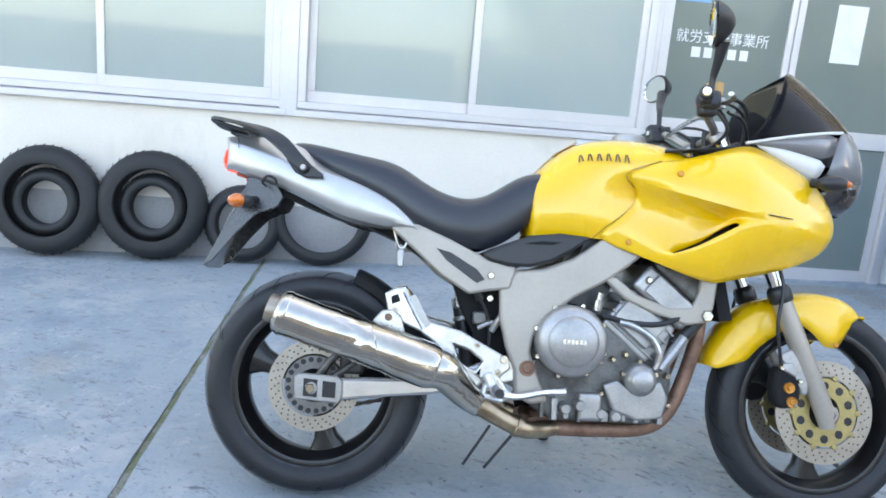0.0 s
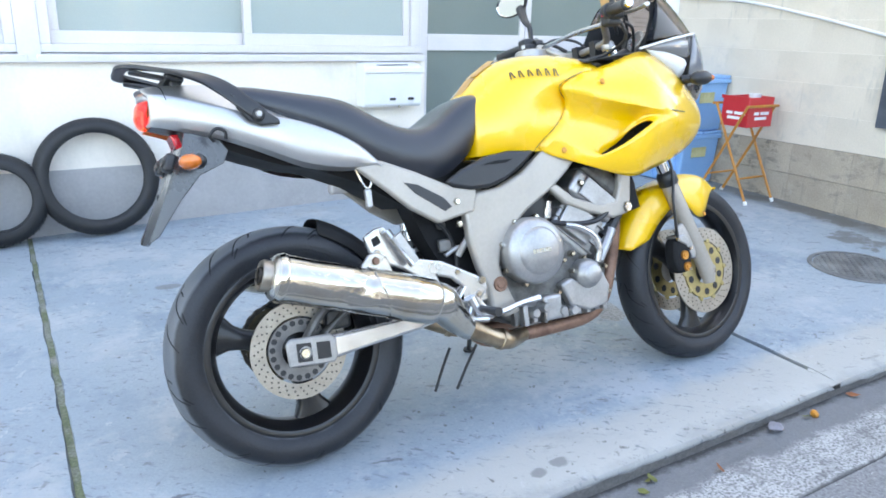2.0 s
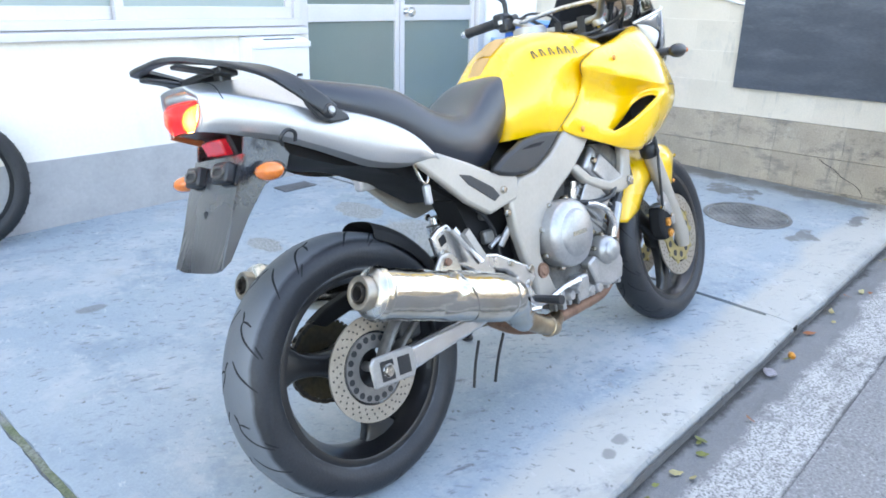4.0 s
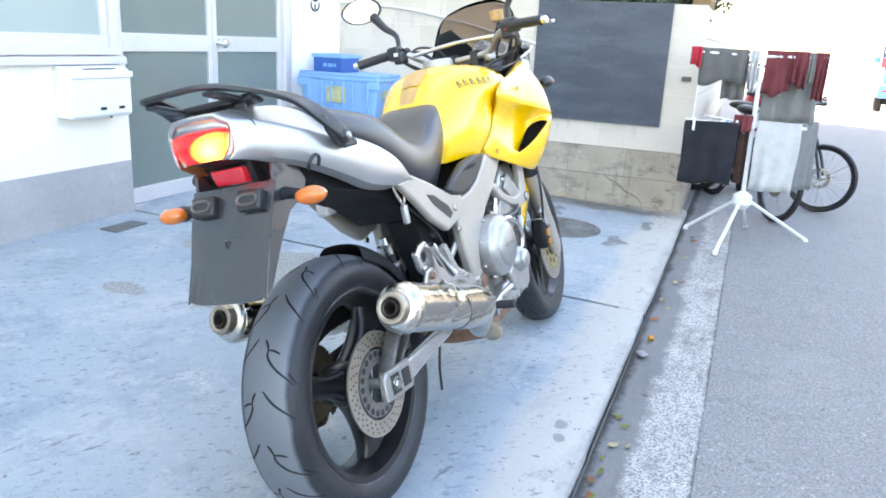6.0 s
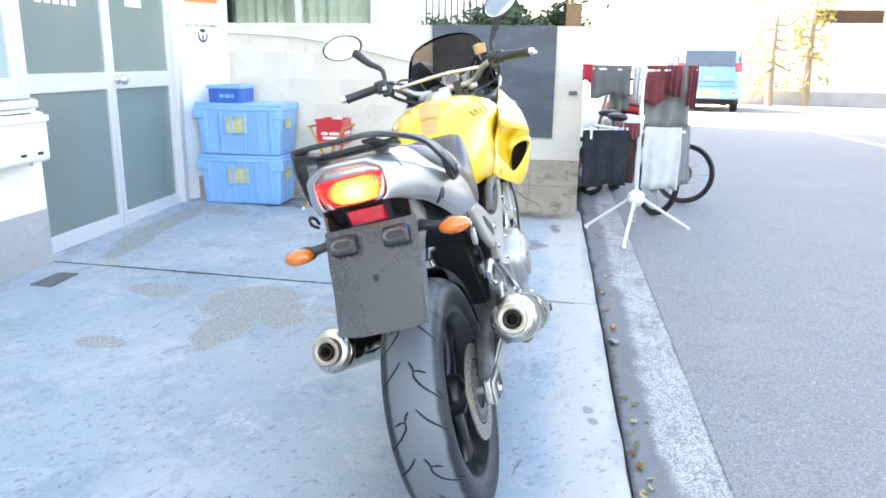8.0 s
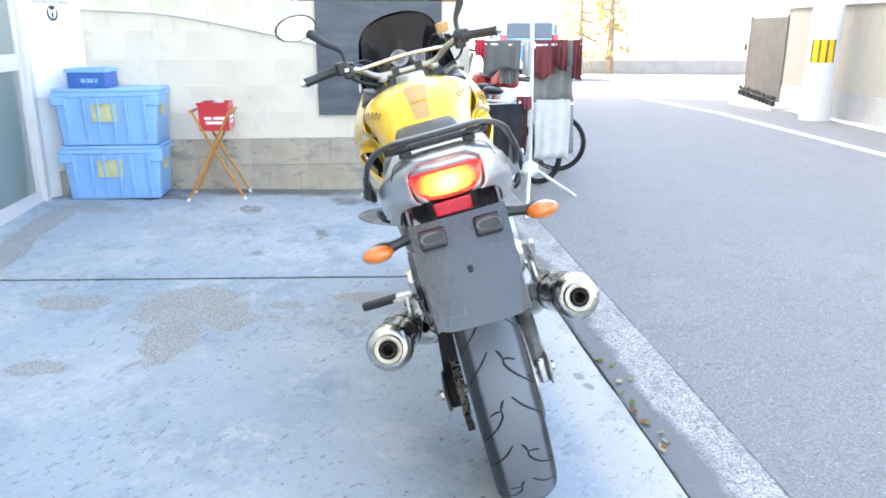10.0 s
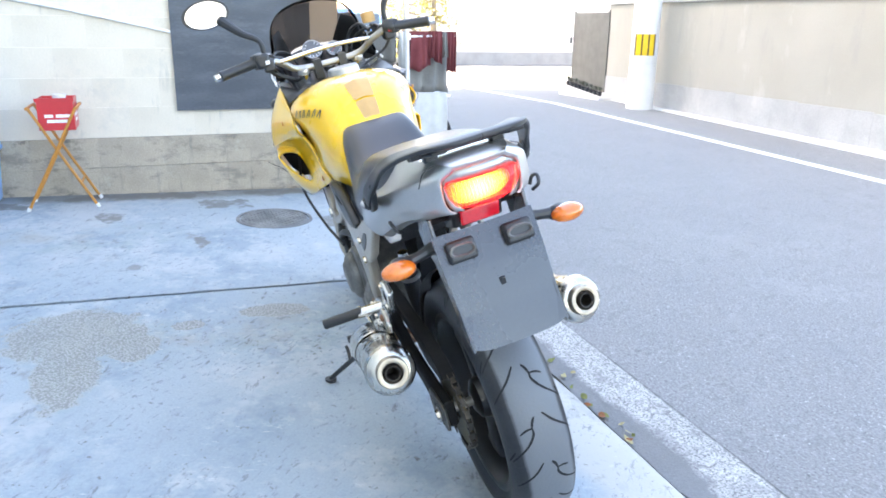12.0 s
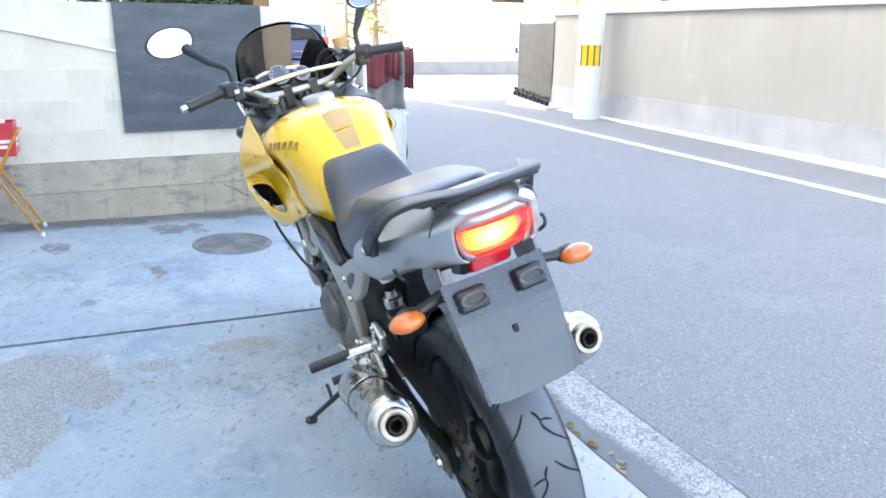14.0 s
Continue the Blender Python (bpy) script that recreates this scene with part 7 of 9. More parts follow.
for s in (-1, 1):
    part("lever_pivot", turned([(0, 0.016), (0.009, 0.016), (0.012, 0.012), (0.012, -0.012), (0, -0.014)], Matrix.Translation((1.078, s * 0.205, 1.160)) @ pose(0, 0, 0, 90), 12), ALLOY, hb)
    part("cable_end", tube([(1.070, s * 0.185, 1.158), (1.095, s * 0.16, 1.150), (1.13, s * 0.13, 1.12)], 0.006), BLACK, hb)
    part("cable", tube([(1.06, s * 0.20, 1.145), (1.12, s * 0.165, 1.17), (1.19, s * 0.11, 1.13), (1.18, s * 0.07, 0.98)], 0.0045), BLACK, hb)
rounded(part("fuse_cover", box(1.18, 1.26, -0.10, 0.10, 1.03, 1.07), BLACK, hb), 0.008)
part("ignition", turned([(0, 0.024), (0.016, 0.024), (0.020, 0.018), (0.020, 0)], along((1.15, 0, 1.06), (1.14, 0, 1.085)), 20), BLACK, hb, "key switch")
part("cable", tube([(1.10, 0.2, 1.14), (1.17, 0.17, 1.10), (1.19, 0.12, 1.02), (1.17, 0.08, 0.92)], 0.005), BLACK, hb)

# seat
SEAT = [(-0.11, 0.080, 0.985, 1.006), (-0.06, 0.112, 0.945, 1.008), (0.02, 0.136, 0.905, 0.992), (0.12, 0.150, 0.860, 0.975), (0.20, 0.152, 0.812, 0.963), (0.26, 0.156, 0.762, 0.922), (0.33, 0.156, 0.738, 0.884),
        (0.40, 0.150, 0.728, 0.868), (0.46, 0.140, 0.722, 0.884), (0.52, 0.126, 0.755, 0.928), (0.565, 0.119, 0.790, 0.953), (0.600, 0.112, 0.84, 0.961), (0.632, 0.100, 0.905, 0.962), (0.648, 0.086, 0.935, 0.958)]
rows = []
for x, w, lo, hi in SEAT:
    h = hi - lo
    half = [(w * 0.86, lo), (w * 1.0, lo + 0.25 * h), (w * 0.99, lo + 0.58 * h), (w * 0.91, lo + 0.84 * h), (w * 0.76, lo + 0.965 * h), (w * 0.4, hi), (0, hi)]
    rows.append([(x, -y, z) for y, z in half] + [(x, y, z) for y, z in half[-2::-1]])
seat = smoothed(part("seat", skin(rows, caps=True), LEATHER, bike, "black vinyl stepped seat", smooth=180), 2)

# tail cowl
TAIL = [(-0.299, 0.020, 0.078, 0.918, 0.982, 0.999), (-0.302, 0.020, 0.083, 0.917, 0.988, 1.008), (-0.285, 0.015, 0.097, 0.914, 0.988, 1.011), (-0.255, 0.009, 0.112, 0.907, 0.984, 1.011), (-0.20, 0.0, 0.129, 0.891, 0.971, 1.010),
        (-0.14, 0.0, 0.143, 0.874, 0.954, 1.006), (-0.07, 0.0, 0.156, 0.845, 0.930, 0.985), (-0.01, 0.0, 0.164, 0.817, 0.916, 0.945), (0.06, 0.0, 0.168, 0.786, 0.898, 0.910), (0.145, 0.0, 0.169, 0.769, 0.864, 0.870),
        (0.21, 0.0, 0.166, 0.768, 0.826, 0.832), (0.264, 0.0, 0.158, 0.771, 0.777, 0.785)]
keys = np.array(TAIL)
fine_rows = []
for u in np.linspace(0, len(TAIL) - 1, 45):
    k = min(int(u), len(TAIL) - 2)
    f = u - k
    a, b = keys[k], keys[k + 1]
    ta, tb = (keys[k + 1] - keys[max(k - 1, 0)]) / 2, (keys[min(k + 2, len(TAIL) - 1)] - keys[k]) / 2
    fine_rows.append((2 * f ** 3 - 3 * f ** 2 + 1) * a + (f ** 3 - 2 * f ** 2 + f) * ta + (3 * f ** 2 - 2 * f ** 3) * b + (f ** 3 - f ** 2) * tb)
rows = []
for x, bow, w, lo, cr, hi in fine_rows:
    h = cr - lo
    half = [(w * 0.80, lo), (w * 0.93, lo + 0.10 * h), (w * 0.985, lo + 0.26 * h), (w, lo + 0.48 * h), (w * 0.992, cr - 0.010), (w * 0.975, cr - 0.002), (w * 0.945, cr + 0.002), (w * 0.70, hi - 0.004), (w * 0.665, hi), (w * 0.33, hi + 0.0015), (0, hi + 0.002)]
    rows.append([(x + bow * (y / w) ** 2, -y, z) for y, z in half] + [(x + bow * (y / w) ** 2, y, z) for y, z in half[-2::-1]])
tail = part("tail_cowl", skin(rows), SILVER, bike, "silver tail fairing", smooth=32)
for s in (-1, 1):
    part("panel_gap", tube([(-0.262, s * 0.079, 1.0115), (-0.252, s * 0.100, 1.000), (-0.245, s * 0.113, 0.972)], 0.0012, segs=6), BLACK, tail)
for s in (-1, 1):
    part("strap_hook", tube([(-0.155, s * 0.148, 0.865), (-0.165, s * 0.160, 0.878), (-0.15, s * 0.166, 0.892), (-0.13, s * 0.162, 0.885), (-0.128, s * 0.155, 0.868)], 0.004), BLACK, tail, "black luggage hook")
# lamp: a lit lens with a bright core behind it
lens_rows = [[(x + 0.020 * a * a, h * a, z) for x, h, z in ((-0.301, 0.067, 0.980), (-0.306, 0.0765, 0.971), (-0.311, 0.071, 0.947), (-0.307, 0.060, 0.929), (-0.301, 0.052, 0.921))] for a in np.linspace(-1, 1, 13)]
tl = part("tail_lamp", skin(lens_rows), LIT_LENS, bike, "glowing red tail lamp")
thick(tl, 0.004, -1)
part("lit_reflector", ball(0.05, (-0.250, 0, 0.945), (0.36, 1.40, 0.64)), LAMP_CORE, tl, "bright lit reflector")
lip = []
for a in np.linspace(-1, 1, 25):
    top = float(np.interp(abs(a), (0, 0.33, 0.665, 0.70, 0.945, 1.0), (1.001, 1.0005, 0.999, 0.995, 0.984, 0.972)))
    lip.append([(-0.298 + 0.020 * a * a, 0.075 * a, min(0.976, top - 0.003)), (-0.298 + 0.020 * a * a, 0.077 * a, top)])
thick(part("lamp_surround", skin(lip), SILVER, tail), 0.002, -1)
for s in (-1, 1):
    thick(part("lamp_cheek", skin([[(-0.297 + 0.020 * (y / 0.077) ** 2, s * y, z) for y in (inner, (inner + outer) / 2, outer)] for z, inner, outer in ((0.918, 0.047, 0.063), (0.929, 0.056, 0.072), (0.947, 0.067, 0.0775), (0.971, 0.073, 0.0782), (0.984, 0.066, 0.076))]), SILVER, tail), 0.002, -1)
rounded(part("reflector", slab_of([(-0.238, 0.899), (-0.226, 0.864), (-0.20, 0.862), (-0.205, 0.899)], -0.042, 0.042), RED_LENS, bike, "red reflector"), 0.004)
rounded(part("lamp_bracket", slab_of([(-0.282, 0.921), (-0.222, 0.904), (-0.208, 0.858), (-0.15, 0.84), (-0.12, 0.90), (-0.14, 0.919)], -0.055, 0.055), BLACK, bike), 0.006)

# number plate carrier and rear mudguard
plate_rows = []
for k in range(11):
    a = -1 + 2 * k / 10
    plate_rows.append([(-0.224 + 0.006 * a * a, 0.110 * a, 0.858), (-0.258 + 0.004 * a * a, 0.108 * a, 0.785), (-0.292 + 0.004 * a * a, 0.104 * a, 0.705), (-0.324 + 0.004 * a * a, 0.101 * a, 0.634 + 0.010 * abs(a) ** 6)])
carrier = thick(part("plate_carrier", skin(plate_rows), GREY_PLASTIC, bike, "charcoal number plate carrier without a plate", smooth=0), 0.006, 1)
for s in (-1, 1):
    mt = part("plate_mount", box(-0.012, 0.012, -0.030, 0.030, -0.022, 0.022, None, Matrix.Translation((-0.252, s * 0.062, 0.828)) @ pose(0, 0, 0, 0, 20, 0)), BLACK, carrier, "moulded mounting block")
    rounded(mt, 0.006, 2)
    # The grey rim is modelled in place of a highlight on the slot's edge.
    loop = [(-0.0135, 0.019 * math.cos(a) + (0.006 if math.cos(a) > 0 else -0.006), 0.011 * math.sin(a)) for a in (2 * math.pi * k / 16 for k in range(17))]
    slot = part("mount_slot", tube(loop, 0.0034, steps=1, segs=6), CASE, mt, "grey slot rim in place of an edge highlight")
    slot.matrix_basis = Matrix.Translation((-0.252, s * 0.062, 0.828)) @ pose(0, 0, 0, 0, 20, 0)
    wing = part("mudguard_wing", slab_of([(-0.215, 0.895), (-0.224, 0.858), (-0.326, 0.64), (-0.300, 0.655), (-0.240, 0.735), (-0.190, 0.79), (-0.13, 0.815), (-0.115, 0.845), (-0.14, 0.885)], s * 0.098, s * 0.106), GREY_PLASTIC, carrier)
    rounded(wing, 0.002)
    ind = part("rear_indicator", ball(0.034, (-0.222, s * 0.188, 0.818), (0.78, 1.08, 0.56)), AMBER, bike, "amber rear indicator lens")
    part("housing", ball(0.030, (-0.205, s * 0.178, 0.818), (0.75, 1.0, 0.62)), BLACK, ind)
    part("stalk", tube([(-0.19, s * 0.09, 0.830), (-0.20, s * 0.135, 0.824), (-0.205, s * 0.165, 0.820)], [0.015, 0.011, 0.013]), BLACK, ind)
rounded(part("plate_screw", box(-0.283, -0.276, -0.006, 0.006, 0.735, 0.757), BLACK, carrier), 0.002)

# grab rail
GR = [(-0.042, -0.184, 0.914), (-0.074, -0.182, 0.942), (-0.112, -0.167, 0.980), (-0.160, -0.148, 1.013), (-0.220, -0.118, 1.036), (-0.288, -0.087, 1.053), (-0.317, -0.070, 1.058), (-0.328, -0.046, 1.059), (-0.331, 0, 1.059)]
def band(points, halves, thin, turns):
    """A flat bar along the points: half widths, half thickness, and how far it stands upright (1) or lies flat (0)."""
    line = spline(points, 5)
    at = np.linspace(0, len(points) - 1, len(line))
    rows = []
    for i, q in enumerate(line):
        d = (line[min(i + 1, len(line) - 1)] - line[max(i - 1, 0)]).normalized()
        h, k = float(np.interp(at[i], range(len(halves)), halves)), float(np.interp(at[i], range(len(turns)), turns))
        flat_n = Vector((0, 0, 1)) * (1 - k) + Vector((0, math.copysign(1, q.y) if abs(q.y) > 1e-4 else 0, 0)) * k
        wide = d.cross(flat_n).normalized()
        up = wide.cross(d).normalized()
        rows.append([q + wide * h * math.copysign(abs(math.cos(a)) ** 0.4, math.cos(a)) + up * thin * math.copysign(abs(math.sin(a)) ** 0.4, math.sin(a)) for a in (2 * math.pi * (j + 0.5) / 12 for j in range(12))])
    return rows


half_rail = band(GR, [0.017, 0.019, 0.020, 0.020, 0.020, 0.021, 0.021, 0.016, 0.013], 0.0058, [1, 0.95, 0.75, 0.45, 0.2, 0.05, 0, 0, 0])
gr_bm = skin(half_rail, closed=True, caps=True)
skin([[(q.x, -q.y, q.z) for q in row] for row in half_rail], gr_bm, closed=True, caps=True)
gr = part("grab_rail", gr_bm, BLACK, bike, "black grab rail", smooth=50)
for s in (-1, 1):
    part("rail_boss", turned([(0, 0.018), (0.011, 0.018), (0.016, 0.012), (0.018, 0.0)], Matrix.Translation((-0.052, s * 0.176, 0.918)) @ pose(0, 0, 0, 0, 0, 180 if s < 0 else 0), 24), BLACK, gr)
    rounded(part("rail_tab", slab_of([(-0.110, 0.972), (-0.085, 0.955), (-0.04, 0.933), (0.000, 0.905), (0.002, 0.893), (-0.045, 0.892), (-0.075, 0.905), (-0.098, 0.935)], s * 0.168, s * 0.182), BLACK, gr, "flat black rail foot"), 0.004, 2)
    part("rail_bolt", turned([(0, 0.005), (0.006, 0.005), (0.0085, 0.002), (0.0085, -0.002)], Matrix.Translation((-0.052, s * 0.195, 0.918)) @ pose(0, 0, 0, 0, 0, 180 if s < 0 else 0), 8), ALLOY, gr)
rounded(part("cross_plate", slab_of([(-0.240, 1.024), (-0.198, 1.014), (-0.198, 1.026), (-0.240, 1.037)], -0.112, 0.112), BLACK, gr), 0.004)
for s in (-1, 1):
    rounded(part("side_web", slab_of([(-0.315, 1.042), (-0.225, 1.022), (-0.225, 1.030), (-0.315, 1.050)], s * 0.060, s * 0.092), BLACK, gr), 0.003)
    rounded(part("rail_foot", box(-0.226, -0.200, s * 0.070 - 0.014, s * 0.070 + 0.014, 1.002, 1.026), BLACK, gr), 0.004)

# ---- old tyres against the wall ----
def old_tyre(x, radius, hole, width, lean, shift=0.0, label="worn black motorcycle tyre leaning against the wall", y=None):
    z0 = plat(x, 4.38)
    t = thing("old_tyre", label, "tyre", None, group="old tyres along the wall")
    h = width / 2
    prof = [(hole, -h * 0.72), (hole + 0.006, -h * 0.9), (hole + (radius - hole) * 0.45, -h), (radius - 0.028, -h * 0.86), (radius - 0.008, -h * 0.5), (radius, 0),
            (radius - 0.008, h * 0.5), (radius - 0.028, h * 0.86), (hole + (radius - hole) * 0.45, h), (hole + 0.006, h * 0.9), (hole, h * 0.72),
            (hole + 0.014, h * 0.66), (radius - 0.030, h * 0.60), (radius - 0.016, 0), (radius - 0.030, -h * 0.60), (hole + 0.014, -h * 0.66)]
    body = part("carcass", turned(prof, segs=72, closed=True), OLD_RUBBER, t, smooth=45)
    gr = bmesh.new()
    for k in range(40):
        a = 2 * math.pi * k / 40
        for sgn in (-1, 1):
            m = Matrix.Rotation(a + 0.04 * sgn, 4, "Y") @ Matrix.Translation((radius - 0.010, sgn * h * 0.52, 0)) @ pose(0, 0, 0, 0, 0, sgn * 42) @ pose(0, 0, 0, 25 * sgn, 0, 0)
            box(-0.001, 0.0014, -h * 0.36, h * 0.36, -0.0022, 0.0022, gr, m)
    tagged(part("tread", gr, OLD_RUBBER, t, smooth=0), kind="stuff")
    t.matrix_world = pose(x, 4.42 - h - (radius * math.sin(radians(lean))) if y is None else y, z0 + radius * math.cos(radians(lean)) + h * math.sin(radians(lean)) + shift, -lean, 0, 0)
    return t


old_tyre(-1.925, 0.312, 0.205, 0.135, 7)
old_tyre(-1.925, 0.198, 0.125, 0.095, 7, label="small scooter tyre nested inside a larger tyre", shift=0.10, y=4.325)
old_tyre(-1.33, 0.312, 0.205, 0.135, 7)
old_tyre(-1.33, 0.198, 0.125, 0.095, 7, label="small scooter tyre nested inside a larger tyre", shift=0.10, y=4.325)
old_tyre(-0.82, 0.225, 0.150, 0.110, 9, label="small black scooter tyre leaning against the wall")
old_tyre(-0.365, 0.297, 0.222, 0.085, 8, label="thin black motorcycle tyre leaning against the wall")

# ---- blue tubs ----
def tub(x, y, z, length, depth, height, label, mat):
    """A nesting tub, slightly tapered, with rim, ribs, paper label and hinged lid halves; long side along y."""
    t = thing("storage_tub", label, "storage box", pose(x, y, z), group="stacked tubs")
    hl, hd, k = length / 2, depth / 2, 0.90
    b = bmesh.new()
    rows = []
    for f, zz in ((k, 0.0), (k + 0.01, 0.012), (0.97, height - 0.06)):
        rows.append([(-hd * f, -hl * f, zz), (hd * f, -hl * f, zz), (hd * f, hl * f, zz), (-hd * f, hl * f, zz)])
    skin(rows, b, closed=True, caps=True)
    body = rounded(part("body", b, mat, t), 0.012, 3)
    rounded(part("rim", box(-hd * 1.02, hd * 1.02, -hl * 1.02, hl * 1.02, height - 0.065, height - 0.035), mat, t), 0.008, 2)
    lid = part("lid", box(-hd * 1.0, -0.004, -hl * 1.0, hl * 1.0, height - 0.034, height - 0.012), mat, t)
    rounded(lid, 0.006, 2)
    rounded(part("lid", box(0.004, hd * 1.0, -hl * 1.0, hl * 1.0, height - 0.034, height - 0.012), mat, t), 0.006, 2)
    for yy in (-0.8, -0.42, -0.16, 0.16, 0.42, 0.8):
        m = Matrix(((1, 0, 0.07 * -1, 0), (0, 1, 0, 0), (0, 0, 1, 0), (0, 0, 0, 1)))
        rounded(part("rib", box(-hd * 0.925 - 0.012, -hd * 0.92 + 0.012, hl * yy * 0.94 - 0.008, hl * yy * 0.94 + 0.008, 0.02, height - 0.07, None, m), mat, t), 0.003)
    for yy in (-0.9, 0.9):
        rounded(part("handle_lug", box(-hd * 1.05, -hd * 0.92, hl * yy - 0.045, hl * yy + 0.045, height - 0.12, height - 0.062), mat, t), 0.008)
    part("paper_label", box(-hd * 0.955 - 0.016, -hd * 0.955 - 0.012, -0.07, 0.09, height * 0.42, height * 0.72), LABEL, t, "yellowed paper label", smooth=0)
    part("side_label", box(-0.09, 0.05, -hl * 0.965 - 0.004, -hl * 0.965 - 0.001, height * 0.5, height * 0.68), LABEL, t, "small printed side label", smooth=0)
    return t


ZT = plat(3.38, 4.03)
tub(3.375, 4.03, ZT, 0.64, 0.36, 0.375, "light blue plastic tub standing on the concrete", BLUE_TUB)
tub(3.375, 4.025, ZT + 0.365, 0.66, 0.37, 0.385, "light blue plastic tub stacked on another", BLUE_TUB)
crate = thing("crate", "small deep blue plastic crate on the upper tub", "crate", pose(3.36, 4.135, ZT + 0.74))
c = bmesh.new()
for x0, x1, y0, y1 in ((-0.13, -0.12, -0.12, 0.12), (0.12, 0.13, -0.12, 0.12), (-0.12, 0.12, -0.12, -0.11), (-0.12, 0.12, 0.11, 0.12)):
    box(x0, x1, y0, y1, 0, 0.115, c)
box(-0.12, 0.12, -0.11, 0.11, 0, 0.008, c)
rounded(part("body", c, DARK_TUB, crate), 0.004)
rim = bmesh.new()
for x0, x1, y0, y1 in ((-0.142, -0.13, -0.132, 0.132), (0.13, 0.142, -0.132, 0.132), (-0.13, 0.13, -0.132, -0.12), (-0.13, 0.13, 0.12, 0.132)):
    box(x0, x1, y0, y1, 0.10, 0.125, rim)
rounded(part("rim", rim, BLUE_TUB, crate), 0.003)
for k in range(5):
    part("rib", box(-0.134, -0.13, -0.104 + 0.05 * k, -0.096 + 0.05 * k, 0.01, 0.098), DARK_TUB, crate, smooth=0)
part("print_bar", box(-0.1325, -0.1305, -0.07, 0.035, 0.035, 0.06), BLUE_TUB, crate, "pale printed bar", smooth=0)
part("contents", box(-0.11, 0.11, -0.10, 0.10, 0.09, 0.112), WHITE_PAINT, crate, "pale papers inside", smooth=0)

# ---- red box on a folding trestle ----
st = thing("folding_stand", "ochre painted steel folding trestle", "stand", pose(3.31, 3.36, plat(3.31, 3.36)))
for x in (-0.13, 0.13):
    for sgn in (-1, 1):
        leg = part("leg", tube([(x + 0.012 * sgn, -0.185 * sgn, 0.015), (x + 0.012 * sgn, -0.165 * sgn, 0.05), (x + 0.012 * sgn, 0.0, 0.36), (x + 0.012 * sgn, 0.115 * sgn, 0.585), (x + 0.006 * sgn, 0.13 * sgn, 0.605)], 0.0085, steps=5), ORANGE_STEEL, st)
        part("foot_cap", turned([(0, -0.012), (0.011, -0.012), (0.012, 0.012), (0.008, 0.014)], along((x + 0.012 * sgn, -0.187 * sgn, 0.012), (x + 0.012 * sgn, -0.18 * sgn, 0.03)), 12), WHITE_PAINT, leg, "white foot cap")
for sgn in (-1, 1):
    part("top_bar", tube([(-0.145, 0.13 * sgn, 0.605), (0.145, 0.13 * sgn, 0.605)], 0.0085, steps=1), ORANGE_STEEL, st)
    part("stretcher", tube([(-0.13, -0.11 * sgn, 0.155), (0.13, -0.11 * sgn, 0.155)], 0.006, steps=1), ORANGE_STEEL, st)
red = thing("red_tray", "red plastic tray box resting in the trestle", "box", pose(3.31, 3.342, plat(3.31, 3.36) + 0.475))
r_ = bmesh.new()
for z0, z1, f in ((0, 0.182, 1),):
    for x0, x1, y0, y1 in ((-0.12, -0.113, -0.097, 0.097), (0.113, 0.12, -0.097, 0.097), (-0.113, 0.113, -0.097, -0.090), (-0.113, 0.113, 0.090, 0.097)):
        box(x0, x1, y0, y1, z0, z1, r_)
box(-0.113, 0.113, -0.090, 0.090, 0, 0.006, r_)
rounded(part("body", r_, RED_PLASTIC, red), 0.003)
part("rim", box(-0.128, -0.12, -0.104, 0.104, 0.167, 0.187), RED_PLASTIC, red, smooth=0)
for k, (y0, y1, z) in enumerate(((-0.08, 0.0, 0.075), (0.015, 0.06, 0.075), (-0.06, 0.05, 0.045))):
    part("print_bar", box(-0.1215, -0.1200, y0, y1, z, z + 0.018), PAPER, red, "white printed bar", smooth=0)
    part("print_bar", box(-y1, -y0, -0.0985, -0.097, z, z + 0.018), PAPER, red, "white printed bar", smooth=0)
tumbler = thing("cup", "small white plastic cup in the red tray", "cup", pose(3.35, 3.33, plat(3.31, 3.36) + 0.482))
part("cup", turned([(0, 0), (0.028, 0), (0.038, 0.19), (0.035, 0.19), (0.026, 0.006), (0, 0.006)], pose(0, 0, 0, 90), 20), WHITE_PAINT, tumbler)

# ---- laundry rack by the kerb ----
CLOTH = {n: material(n + "_cloth", c, 0.95, second=[q * 0.75 for q in c], scale=12, amount=0.5, fine=200, grain=0.12, bump=0.35)
         for n, c in (("black", (0.016, 0.017, 0.022)), ("pale", (0.56, 0.56, 0.55)), ("brown", (0.06, 0.028, 0.02)), ("grey", (0.13, 0.126, 0.12)), ("maroon", (0.17, 0.035, 0.04)), ("mid", (0.21, 0.205, 0.195)), ("red", (0.5, 0.03, 0.05)))}
RX, RY = 3.15, 1.18
RZ = road(RX, RY)
rack = thing("drying_rack", "white tubular drying rack on splayed legs", "drying rack", pose(RX, RY, RZ))
part("mast", tube([(0, 0, 0.26), (0, 0.01, 0.9), (0, 0.03, 1.75)], 0.014, steps=1), WHITE_PAINT, rack, "white centre mast")
rounded(part("hub", turned([(0, 0.20), (0.03, 0.205), (0.06, 0.24), (0.055, 0.29), (0.02, 0.315), (0, 0.315)], pose(0, 0, 0, 90), 12), WHITE_PAINT, rack), 0.004)
for fx, fy in ((-0.38, 0.10), (0.24, -0.405), (0.18, 0.31), (0.42, -0.05)):
    leg = part("leg", tube([(fx * 0.12, fy * 0.12, 0.25), (fx, fy, 0.012)], 0.011, steps=1), WHITE_PAINT, rack)
    rounded(part("foot", box(fx - 0.03, fx + 0.03, fy - 0.014, fy + 0.014, -0.004, 0.016), WHITE_PAINT, leg), 0.004)
